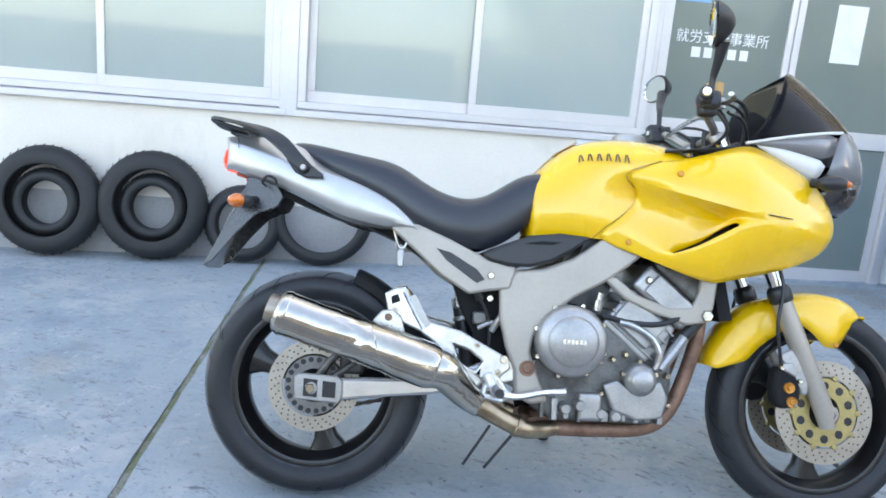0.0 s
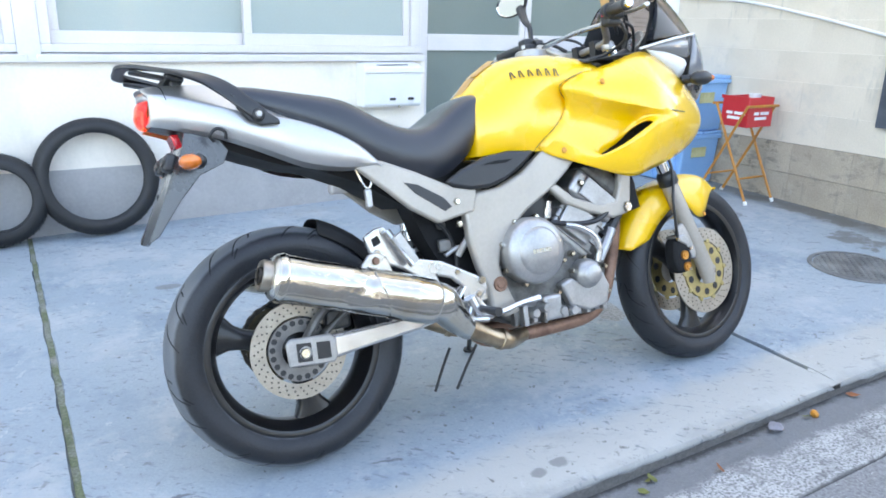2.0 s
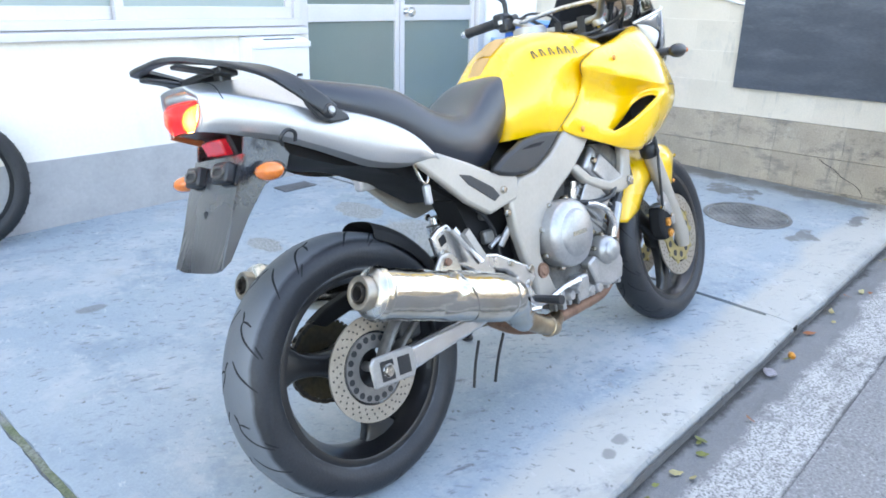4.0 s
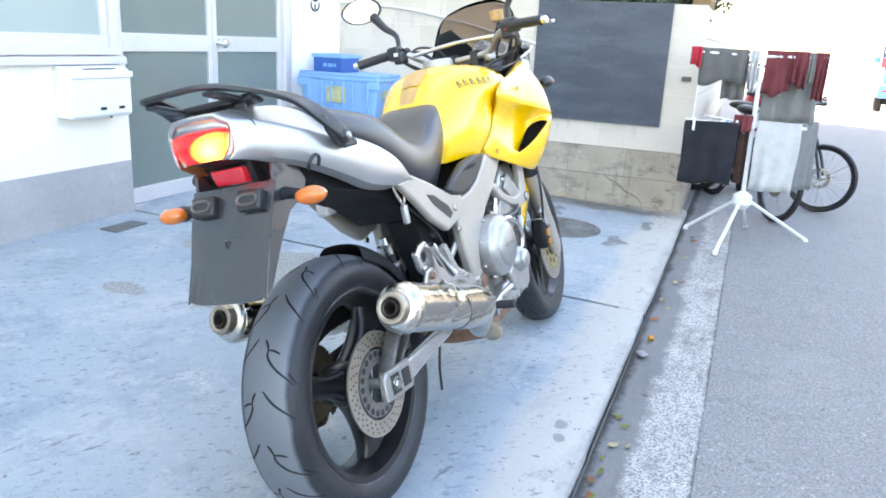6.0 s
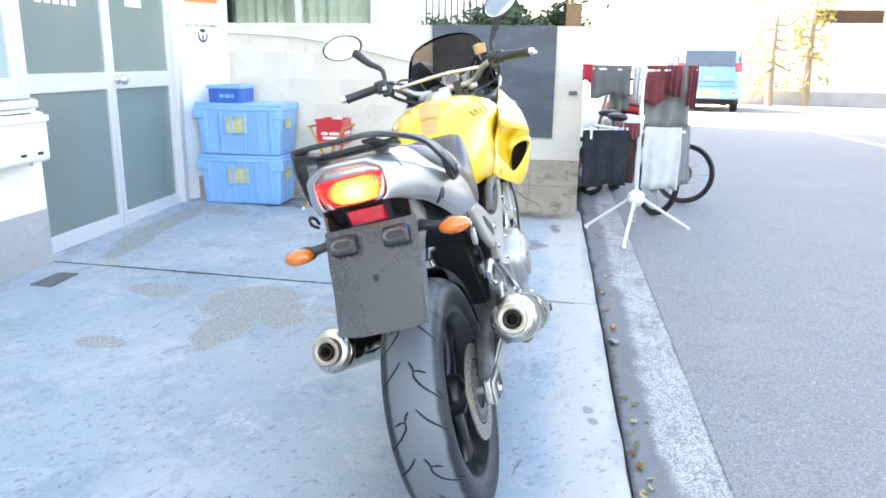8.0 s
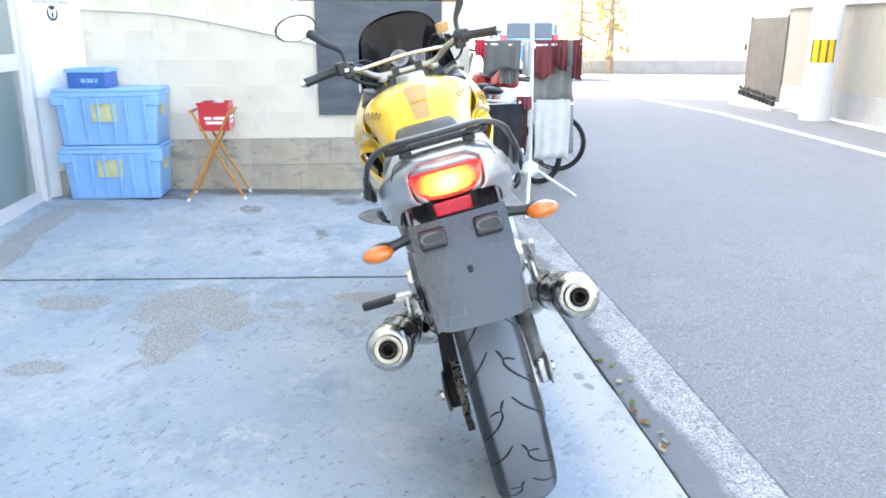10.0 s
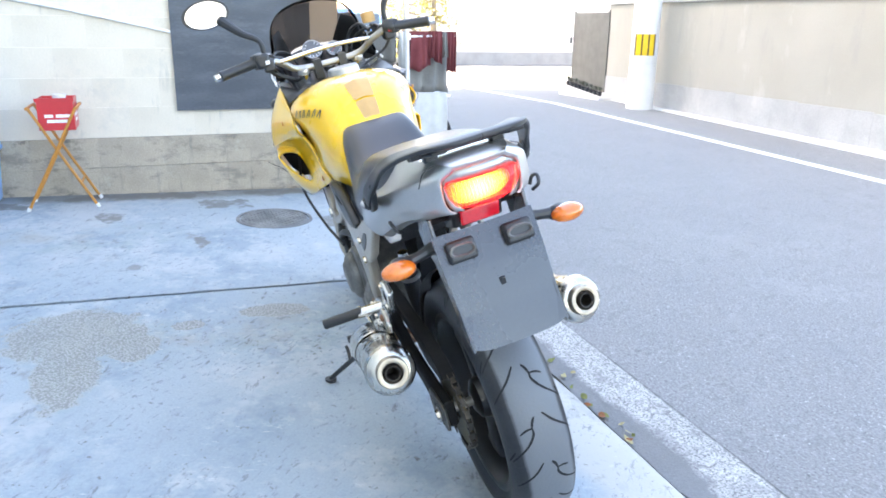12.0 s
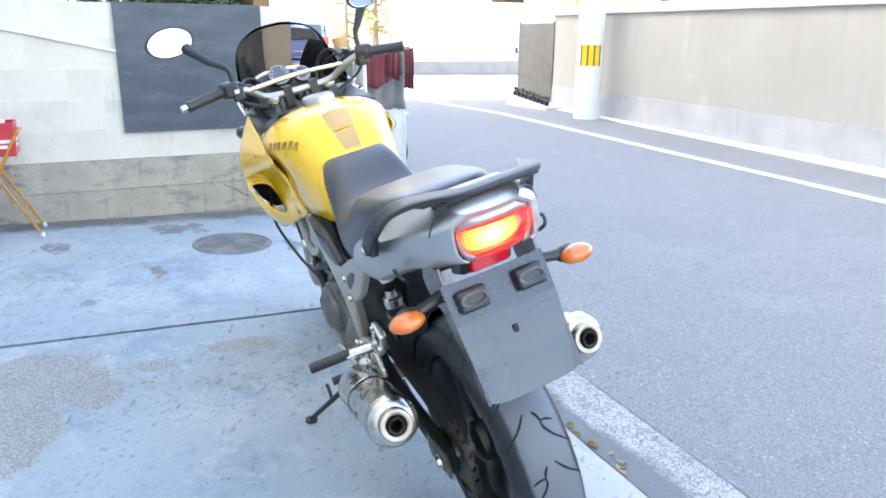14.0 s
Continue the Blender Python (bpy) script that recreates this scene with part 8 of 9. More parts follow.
for zz, ends in ((0.708, ((-0.10, 0.385), (-0.05, -0.28), (0.30, -0.36), (0.34, 0.3))), (1.105, ((-0.022, 0.41), (0.0, -0.33), (0.33, -0.30), (0.3, 0.3)))):
    for ex, ey in ends:
        part("arm", tube([(0, 0.01, zz), (ex, ey, zz + 0.01)], 0.009, steps=1), WHITE_PAINT, rack)
    part("arm_hub", turned([(0, -0.02), (0.026, -0.02), (0.026, 0.02), (0, 0.02)], pose(0, 0.015, zz, 90), 14), WHITE_PAINT, rack)
for k, (f, key) in enumerate(((0.86, "white"), (0.42, "white"), (0.36, "blue"), (0.22, "white"), (0.10, "blue"))):
    x, y = -0.10 * f - 0.004, 0.015 + 0.37 * f
    rounded(part("clothes_peg", box(x - 0.016, x + 0.010, y - 0.008, y + 0.008, 0.660, 0.735, None), BLUE_TUB if key == "blue" else WHITE_PAINT, rack, "%s plastic clothes peg" % key), 0.003)


def cloth(p0, p1, drop, key, label, seed, swing=0.018, uneven=0.02, back=0.6):
    """A cloth folded over a bar from p0 to p1 (on the rack), hanging in soft folds."""
    t = thing("laundry", label, "laundry", pose(RX, RY, RZ), group="laundry on the rack")
    a, b = Vector(p0) + Vector((0, 0, 0.007)), Vector(p1) + Vector((0, 0, 0.007))
    d = (b - a)
    n = Vector((d.y, -d.x, 0)).normalized()
    if n.x > 0:
        n = -n
    rows = []
    for i in range(19):
        u = i / 18
        q = a + d * u
        col = []
        edge = drop + uneven * noise.noise((u * 2.2, seed, 0))
        for side, length in ((-1, edge * back), (1, edge)):
            m = 9
            pts = [(side, length * k / (m - 1)) for k in range(m)]
            col += pts[::-1] if side < 0 else pts
        line = []
        for side, s in col:
            f = swing * (0.25 + s / drop) * (math.sin(u * 17 + seed) * 0.5 + noise.noise((u * 5, s * 3, seed)))
            line.append(q + n * (side * (0.011 + 0.004 * min(1, s * 20)) + f) - Vector((0, 0, s)) + Vector((0, 0, 0.012 if s == 0 else 0)) + d.normalized() * 0.012 * noise.noise((s * 4, u * 2, seed + 9)))
        rows.append(line)
    thick(part("cloth", skin(rows), CLOTH[key], t, smooth=60), 0.003, 0)
    return t


cloth((-0.10, 0.385, 0.700), (-0.045, 0.085, 0.700), 0.355, "black", "black trousers hanging from the lower arm", 1.0)
cloth((-0.012, 0.085, 0.715), (0.06, 0.035, 0.715), 0.36, "brown", "dark brown shirt on the lower arm", 2.3)
cloth((-0.02, -0.02, 0.722), (-0.050, -0.255, 0.722), 0.395, "pale", "pale grey worn towel on the lower arm", 3.1)
cloth((0.03, -0.245, 0.722), (0.25, -0.345, 0.722), 0.395, "mid", "grey towel on the lower arm", 4.2)
cloth((-0.012, 0.345, 1.118), (-0.004, 0.095, 1.118), 0.165, "grey", "dark grey rag on the upper arm", 5.4, uneven=0.07)
cloth((0.10, 0.215, 1.110), (0.09, 0.085, 1.110), 0.27, "mid", "grey cloth behind the rag", 5.9, uneven=0.05)
cloth((-0.010, 0.075, 1.116), (-0.012, 0.035, 1.116), 0.22, "pale", "narrow white cloth beside the mast", 6.0, uneven=0.05)
cloth((0.008, -0.005, 1.120), (0.004, -0.150, 1.120), 0.22, "maroon", "dark red cloth on the upper arm", 7.7, uneven=0.06)
cloth((0.002, -0.140, 1.122), (0.0, -0.230, 1.122), 0.18, "maroon", "dark red cloth on the upper arm", 8.8, uneven=0.08)
cloth((0.0, -0.232, 1.118), (0.0, -0.268, 1.118), 0.15, "mid", "short grey cloth between the red ones", 13.1)
cloth((0.0, -0.270, 1.120), (0.0, -0.325, 1.120), 0.25, "maroon", "dark red cloth on the upper arm", 9.4, uneven=0.06)
cloth((0.05, -0.015, 1.115), (0.13, -0.310, 1.115), 0.39, "mid", "long grey cloths on the upper arm", 10.1, swing=0.03, uneven=0.04)
cloth((-0.022, 0.352, 1.122), (-0.022, 0.405, 1.122), 0.10, "red", "small bright red cloth at the end of the upper arm", 12.6)
cloth((-0.03, 0.01, 0.745), (-0.02, 0.11, 0.745), 0.07, "maroon", "small dark red cloth at the mast", 11.3, uneven=0.05)


# ---- bicycles behind the rack ----
def bicycle(m, wheel_r, base, mat, label, bags):
    b = thing("bicycle", label, "bicycle", m)
    for x in (0.0, base):
        w = part("wheel", turned([(wheel_r - 0.022, -0.012), (wheel_r - 0.012, -0.020), (wheel_r - 0.002, -0.012), (wheel_r, 0), (wheel_r - 0.002, 0.012), (wheel_r - 0.012, 0.020), (wheel_r - 0.022, 0.012), (wheel_r - 0.026, 0)], Matrix.Translation((x, 0, wheel_r)), 48, closed=True), OLD_RUBBER, b, "black knobbly tyre")
        part("rim", turned([(wheel_r - 0.026, -0.011), (wheel_r - 0.042, -0.008), (wheel_r - 0.042, 0.008), (wheel_r - 0.026, 0.011)], Matrix.Translation((x, 0, wheel_r)), 48, closed=True), BLACK, w)
        part("hub", turned([(0, -0.04), (0.02, -0.035), (0.014, 0), (0.02, 0.035), (0, 0.04)], Matrix.Translation((x, 0, wheel_r)), 14), ALLOY, w)
        sp = bmesh.new()
        for k in range(20):
            a = 2 * math.pi * k / 20
            tube([(x + 0.016 * math.cos(a + 0.5), 0.02 * (-1) ** k, wheel_r + 0.016 * math.sin(a + 0.5)), (x + (wheel_r - 0.04) * math.cos(a), 0, wheel_r + (wheel_r - 0.04) * math.sin(a))], 0.0012, sp, 4, 1)
        tagged(part("spoke_set", sp, STEEL, w, smooth=0), kind="stuff")
        part("brake_disc", turned([(0.05, 0.03), (0.075, 0.03), (0.075, 0.033), (0.05, 0.033)], Matrix.Translation((x, 0, wheel_r)), 24, closed=True), STEEL, w)
    top, seat_p, bb, head = 0.62, (base * 0.68, 0, 0.66), (base * 0.60, 0, 0.26), (base * 0.16, 0, 0.66)
    for pts, r in (([head, bb], 0.017), ([(base * 0.17, 0, 0.60), (base * 0.66, 0, 0.56)], 0.014), ([bb, seat_p], 0.014), ([bb, (base, 0.04, wheel_r)], 0.009), ([bb, (base, -0.04, wheel_r)], 0.009),
                   ([(base * 0.66, 0, 0.56), (base, 0.04, wheel_r)], 0.008), ([(base * 0.66, 0, 0.56), (base, -0.04, wheel_r)], 0.008)):
        part("frame_tube", tube(pts, r, steps=1), mat, b)
    for s in (-1, 1):
        part("fork_blade", tube([(base * 0.13, 0.03 * s, 0.56), (base * 0.05, 0.045 * s, 0.40), (0, 0.045 * s, wheel_r)], [0.014, 0.012, 0.009]), BLACK, b)
    part("stem", tube([(base * 0.145, 0, 0.62), (base * 0.17, 0, 0.76), (base * 0.12, 0, 0.80)], 0.012), BLACK, b)
    hbar = part("handlebar", tube([(base * 0.2, -0.29, 0.82), (base * 0.12, -0.1, 0.80), (base * 0.12, 0.1, 0.80), (base * 0.2, 0.29, 0.82)], 0.011), BLACK, b)
    for s in (-1, 1):
        part("grip", tube([(base * 0.17, 0.19 * s, 0.813), (base * 0.2, 0.295 * s, 0.82)], 0.016, steps=1), BLACK, hbar)
    part("saddle", ball(0.1, (base * 0.70, 0, 0.70), (1.2, 0.65, 0.35)), BLACK, b, "black saddle")
    part("crank", tube([(base * 0.60, 0.06, 0.26), (base * 0.66, 0.07, 0.12)], 0.009, steps=1), ALLOY, b)
    part("chain_wheel", turned([(0.05, 0.035), (0.08, 0.035), (0.08, 0.04), (0.05, 0.04)], Matrix.Translation(bb), 28, closed=True), BLACK, b)
    return b


def ground_pose(x, y, turn, lean=0.0):
    return pose(x, y, road(x, y) + 0.004, 0, 0, turn) @ pose(0, 0, 0, lean, 0, 0)


bicycle(ground_pose(4.28, 0.68, 66, 5), 0.245, 0.95, material("grey_cycle_paint", (0.12, 0.12, 0.13), 0.35, 0.3, grain=0.05), "black small-wheeled bicycle parked by the kerb", False)
bicycle(ground_pose(3.80, 0.97, 30, 5), 0.245, 0.90, material("red_cycle_paint", (0.42, 0.03, 0.04), 0.3, grain=0.05, coat=0.8), "dark red folding bicycle behind the rack", False)

# ---- a red motorcycle parked further along ----
red_bike = thing("parked_motorcycle", "red and white small motorcycle parked along the kerb", "motorcycle", ground_pose(4.75, 1.20, 3, 8))
for x in (0.0, 1.2):
    w = part("wheel", turned([(0.22, -0.03), (0.26, -0.042), (0.295, -0.03), (0.305, 0), (0.295, 0.03), (0.26, 0.042), (0.22, 0.03)], Matrix.Translation((x, 0, 0.305)), 40, closed=True), OLD_RUBBER, red_bike, "black tyre")
    part("rim", turned([(0.19, -0.03), (0.225, -0.035), (0.225, 0.035), (0.19, 0.03)], Matrix.Translation((x, 0, 0.305)), 40, closed=True), ALLOY, w)
    for k in range(5):
        a = 2 * math.pi * k / 5
        part("spoke", tube([(x, 0, 0.305), (x + 0.2 * math.cos(a), 0, 0.305 + 0.2 * math.sin(a))], 0.014, steps=1), ALLOY, w)
smoothed(part("tank", skin([[(x, -w, 0.66), (x, -w * 1.1, 0.74), (x, 0, h), (x, w * 1.1, 0.74), (x, w, 0.66)] for x, w, h in ((0.35, 0.05, 0.78), (0.45, 0.13, 0.88), (0.62, 0.14, 0.90), (0.78, 0.09, 0.80))], caps=True), RED_PLASTIC, red_bike, "red tank"), 1)
rounded(part("seat", slab_of([(-0.12, 0.80), (0.05, 0.76), (0.38, 0.74), (0.42, 0.80), (0.2, 0.80), (-0.1, 0.86)], -0.11, 0.11), LEATHER, red_bike), 0.02, 3)
rounded(part("tail_box", slab_of([(-0.30, 0.72), (-0.05, 0.66), (-0.04, 0.76), (-0.28, 0.84)], -0.1, 0.1), RED_PLASTIC, red_bike, "red tail"), 0.02, 3)
rounded(part("rear_fender", slab_of([(-0.34, 0.46), (-0.30, 0.70), (-0.1, 0.68), (-0.2, 0.62)], -0.07, 0.07), WHITE_PAINT, red_bike, "white rear mudguard"), 0.02, 3)
rounded(part("engine", box(0.40, 0.72, -0.13, 0.13, 0.24, 0.60), ALLOY, red_bike), 0.04, 3)
for s in (-1, 1):
    part("fork_leg", tube([(1.2, 0.08 * s, 0.305), (1.0, 0.08 * s, 0.95)], 0.02, steps=1), ALLOY, red_bike)
    part("swing_arm", tube([(0.0, 0.09 * s, 0.305), (0.45, 0.09 * s, 0.36)], 0.02, steps=1), BLACK, red_bike)
part("handlebar", tube([(0.86, -0.36, 1.02), (0.98, -0.15, 0.98), (0.98, 0.15, 0.98), (0.86, 0.36, 1.02)], 0.012), BLACK, red_bike)
rounded(part("front_fender", slab_of([(0.95, 0.52), (1.1, 0.66), (1.3, 0.64), (1.38, 0.55), (1.25, 0.60), (1.1, 0.60)], -0.06, 0.06), WHITE_PAINT, red_bike), 0.015, 3)
part("tail_lamp", box(-0.31, -0.285, -0.05, 0.05, 0.74, 0.80), RED_LENS, red_bike, smooth=0)

# ---- small hatchback driving away along the street ----
CAR_BLUE = material("light_blue_car_paint", (0.10, 0.30, 0.78), 0.25, second=(0.09, 0.27, 0.72), scale=2, grain=0.02, bump=0.0, coat=1.0)
TINT = material("dark_car_glass", (0.05, 0.07, 0.09), 0.05, grain=0.0, bump=0.0, coat=1.0)
car = thing("car", "light blue small hatchback standing further along the street", "car", pose(16.8, -1.95, road(16.8, -1.95), 0, 0, -7))
SEC = [(0.0, 0.60, 0.55, 0.92, 1.10), (0.06, 0.690, 0.30, 1.02, 1.40), (0.25, 0.728, 0.24, 1.02, 1.55), (0.8, 0.738, 0.22, 1.00, 1.61), (1.5, 0.738, 0.22, 0.98, 1.60), (2.1, 0.735, 0.22, 0.96, 1.46), (2.55, 0.725, 0.24, 0.95, 1.06), (3.1, 0.69, 0.26, 0.86, 0.92), (3.38, 0.58, 0.38, 0.70, 0.76)]
rows = []
for x, w, z0, zb, zt in SEC:
    half = [(w * 0.9, z0), (w, z0 + 0.12), (w * 1.0, (z0 + zb) / 2), (w * 0.99, zb), (w * 0.90, zb + (zt - zb) * 0.72), (w * 0.78, zt - 0.03), (w * 0.5, zt), (0, zt + 0.015)]
    rows.append([(x, -y, z) for y, z in half] + [(x, y, z) for y, z in half[-2::-1]])
body = smoothed(part("body", skin(rows, caps=True), CAR_BLUE, car, "light blue bodywork", smooth=180), 2)
rounded(part("rear_window", slab_of([(-0.045, 1.06), (0.040, 1.43), (0.12, 1.43), (0.06, 1.06)], -0.57, 0.57), TINT, body, "sky-reflecting rear window"), 0.02, 3)
part("wiper", tube([(-0.055, 0.02, 1.05), (-0.050, -0.15, 1.085), (-0.048, -0.33, 1.08)], 0.010, steps=3, segs=6), BLACK, body, "black rear wiper")
rounded(part("rear_bumper", slab_of([(-0.085, 0.30), (-0.10, 0.36), (-0.10, 0.54), (-0.075, 0.60), (0.16, 0.60), (0.16, 0.30)], -0.725, 0.725), CAR_BLUE, body, "light blue rear bumper"), 0.05, 4)
rounded(part("plate_recess", slab_of([(-0.104, 0.34), (-0.104, 0.50), (-0.08, 0.56), (-0.07, 0.56), (-0.07, 0.34)], -0.27, 0.27), WHITE_PAINT, body, "pale plate recess"), 0.01, 2)
rounded(part("plate_panel", box(-0.113, -0.104, -0.165, 0.165, 0.37, 0.53), material("yellow_plate", (0.80, 0.66, 0.25), 0.5, grain=0.03), body, "yellow blank number plate"), 0.003)
part("hatch_line", box(-0.010, 0.04, -0.60, 0.60, 0.70, 0.712), BLACK, body, "dark tailgate seam", smooth=0)
rounded(part("tailgate_handle", box(-0.022, 0.02, -0.09, 0.09, 0.78, 0.82), CHROME, body, "bright tailgate strip"), 0.008)
part("underbody", box(0.05, 3.2, -0.58, 0.58, 0.17, 0.32), MATT, body, "dark underbody", smooth=0)
for s in (-1, 1):
    rounded(part("tail_light", slab_of([(-0.012, 0.94), (0.015, 1.14), (0.16, 1.14), (0.16, 0.94)], s * 0.58, s * 0.735), RED_LENS, body, "red rear light"), 0.02, 3)
    rounded(part("bumper_reflector", box(-0.104, -0.085, s * 0.58 - 0.05, s * 0.58 + 0.05, 0.44, 0.475), RED_LENS, body, "small red reflector"), 0.006)
    part("side_window", slab_of([(0.32, 1.06), (0.40, 1.42), (1.95, 1.42), (2.30, 1.06)], s * 0.700, s * 0.735), TINT, body, smooth=0)
    part("roof_pillar", slab_of([(1.08, 1.05), (1.10, 1.43), (1.18, 1.43), (1.18, 1.05)], s * 0.702, s * 0.738), CAR_BLUE, body, smooth=0)
    rounded(part("door_mirror", box(2.08, 2.16, s * 0.76, s * 0.90, 1.02, 1.16), CAR_BLUE, body, "light blue door mirror"), 0.03, 3)
    for x in (0.45, 2.85):
        w = part("wheel", turned([(0.17, s * 0.59), (0.255, s * 0.58), (0.275, s * 0.62), (0.275, s * 0.70), (0.255, s * 0.735), (0.17, s * 0.73)], Matrix.Translation((x, 0, 0.275)), 36, closed=True), OLD_RUBBER, car, "black tyre")
        part("hubcap", turned([(0, s * 0.728), (0.05, s * 0.735), (0.10, s * 0.728), (0.175, s * 0.725), (0.178, s * 0.6)], Matrix.Translation((x, 0, 0.275)), 24), ALLOY, w, "silver wheel cover")


# ---- trees, shrubs ----
def leafy(bm, centre, spread, count, size, rng):
    for _ in range(count):
        p = Vector((rng.gauss(0, 1), rng.gauss(0, 1), rng.gauss(0, 1)))
        p = Vector(centre) + Vector((p.x * spread[0], p.y * spread[1], p.z * spread[2])) * 0.55
        u = Vector((rng.gauss(0, 1), rng.gauss(0, 1), rng.gauss(0, 0.6))).normalized()
        v = u.cross(Vector((rng.gauss(0, 1), rng.gauss(0, 1), rng.gauss(0, 1)))).normalized()
        s = size * rng.uniform(0.6, 1.3)
        bm.faces.new([bm.verts.new(q) for q in (p - u * s, p + v * s * 0.45, p + u * s, p - v * s * 0.45)])


def tree(x, y, z, height, crown, seed, leaf_mat, label, clumps=26, per=90, size=0.09, base=0.42):
    rng = random.Random(seed)
    t = thing("tree", label, "tree", pose(x, y, z))
    bark = bpy.data.materials.get("bark") or material("bark", (0.22, 0.18, 0.14), 0.9, second=(0.32, 0.27, 0.21), scale=12, fine=60, grain=0.3, bump=0.8)
    part("trunk", tube([(0, 0, -0.1), (0.05, 0.02, height * 0.3), (-0.04, 0.05, height * 0.6), (0.02, 0, height * 0.9)], [0.035 * height, 0.028 * height, 0.018 * height, 0.006 * height]), bark, t, "brown bark trunk")
    leaves = bmesh.new()
    for k in range(clumps):
        a, e = rng.uniform(0, 6.28), rng.uniform(0, 1)
        r = crown * math.sqrt(rng.random())
        c = Vector((r * math.cos(a), r * math.sin(a), height * (base + (0.97 - base) * e)))
        if k % 2 == 0:
            part("limb", tube([(0, 0, height * (0.3 + 0.4 * e)), c * 0.6 + Vector((0, 0, height * 0.15)), c], [0.012 * height, 0.007 * height, 0.002 * height], segs=6), bark, t)
        leafy(leaves, c, (crown * 0.42, crown * 0.42, crown * 0.3), per, size, rng)
    tagged(part("crown", leaves, leaf_mat, t, "foliage", smooth=0), kind="stuff")
    return t


GREEN_GOLD = material("yellow_green_leaves", (0.26, 0.25, 0.06), 0.6, second=(0.42, 0.33, 0.07), scale=2.5, amount=0.9, grain=0.3, bump=0)
FRESH = material("fresh_green_leaves", (0.10, 0.14, 0.02), 0.6, second=(0.20, 0.20, 0.03), scale=2.5, amount=0.9, grain=0.3, bump=0)
PINE = material("dark_pine_needles", (0.06, 0.09, 0.05), 0.7, second=(0.10, 0.13, 0.07), scale=9, amount=0.7, grain=0.3, bump=0)
tree(20.5, -4.4, 0.05, 3.2, 0.7, 3, GREEN_GOLD, "slender tree with yellow-green autumn leaves", 24, 40, 0.06, 0.12)
tree(21.2, -5.6, 0.05, 3.4, 0.6, 13, GREEN_GOLD, "slender tree with yellow-green autumn leaves", 16, 36, 0.07, 0.15)
tree(7.7, -12.2, 0.0, 4.6, 1.3, 5, FRESH, "leafy green tree behind the garden wall", 30, 110, 0.08)
tree(4.0, -11.5, 0.0, 4.4, 1.1, 6, FRESH, "leafy green tree behind the garden wall", 26, 90, 0.08)
for k, (x, y, z, sx, sy, sz) in enumerate(((4.25, 2.15, 1.47, 0.18, 0.20, 0.11), (4.35, 2.50, 1.45, 0.15, 0.16, 0.10), (4.6, 1.95, 1.52, 0.22, 0.18, 0.14))):
    rng = random.Random(30 + k)
    s = thing("shrub", "dark green trimmed pine shrub behind the block wall", "shrub", pose(x, y, 0.0), group="shrubs behind the wall")
    part("stem", tube([(0, 0, 0), (0.03, 0.02, 0.8), (0, 0, z)], [0.04, 0.03, 0.015]), bpy.data.materials["bark"], s, "brown stem")
    lf = bmesh.new()
    for j in range(22):
        c = (rng.gauss(0, sx), rng.gauss(0, sy), z + rng.gauss(0, sz * 0.6))
        leafy(lf, c, (0.09, 0.09, 0.06), 90, 0.028, rng)
    tagged(part("needles", lf, PINE, s, "dark green needles", smooth=0), kind="stuff")
fence = thing("fence", "grey vertical bar fence behind the block wall", "fence", pose(4.75, 2.55, 0))
for k in range(16):
    part("bar", tube([(0, -0.42 + 0.055 * k, 1.3), (0, -0.42 + 0.055 * k, 2.0)], 0.008, steps=1, segs=6), GREY_PLASTIC, fence)
for z in (1.35, 1.97):
    part("rail", box(-0.012, 0.012, -0.45, 0.45, z, z + 0.03), GREY_PLASTIC, fence, smooth=0)
for y in (-0.45, 0.43):
    part("post", box(-0.02, 0.02, y, y + 0.04, 0.0, 2.02), GREY_PLASTIC, fence, smooth=0)
planter = thing("planter_box", "weathered brown wooden planter on the wall top", "planter", pose(4.35, 1.64, 1.46))
rounded(part("box", box(-0.28, 0.28, -0.06, 0.06, 0.0, 0.19), material("weathered_wood", (0.25, 0.15, 0.075), 0.85, second=(0.16, 0.10, 0.06), scale=8, fine=80, grain=0.2, bump=0.4, stretch=(1, 8, 8)), planter), 0.004)
tw = bmesh.new()
rng = random.Random(77)
leafy(tw, (0, 0, 0.30), (0.28, 0.12, 0.12), 220, 0.03, rng)
tagged(part("dry_plant", tw, material("dry_leaves", (0.22, 0.16, 0.10), 0.8, second=(0.10, 0.12, 0.05), scale=9, grain=0.3), planter, "dry reddish plant", smooth=0), kind="stuff")

# ---- gravestones and houses beyond the far wall ----
STONE = material("pale_granite", (0.20, 0.205, 0.225), 0.6, second=(0.15, 0.155, 0.17), scale=9, fine=160, grain=0.12, bump=0.1)
rng = random.Random(12)
for x, y, w, top, bars in ((8.4, -6.6, 0.34, 2.75, 0), (7.75, -7.2, 0.26, 2.55, 1), (7.3, -7.5, 0.27, 2.75, 1), (6.85, -7.9, 0.30, 2.25, 0), (6.45, -7.7, 0.34, 2.15, 1), (5.95, -8.3, 0.40, 2.05, 0), (5.35, -8.9, 0.38, 2.9, 0), (9.4, -7.0, 0.22, 2.1, 0), (4.6, -8.0, 0.34, 2.3, 1)):
    g = thing("gravestone", "pale granite upright gravestone behind the wall", "gravestone", pose(x, y, 0, 0, 0, 12), group="gravestones beyond the wall")
    rounded(part("shaft", box(-w / 2, w / 2, -w / 2, w / 2, 0.6, top), STONE, g), 0.015)
    rounded(part("base", box(-w * 0.8, w * 0.8, -w * 0.8, w * 0.8, 0.0, 0.6), STONE, g), 0.01)
    if bars:
        for k in range(6):
            part("inscription_bar", box(-0.035, 0.035, w / 2, w / 2 + 0.003, top - 0.22 - 0.13 * k, top - 0.13 - 0.13 * k), GREY_PLASTIC, g, smooth=0)


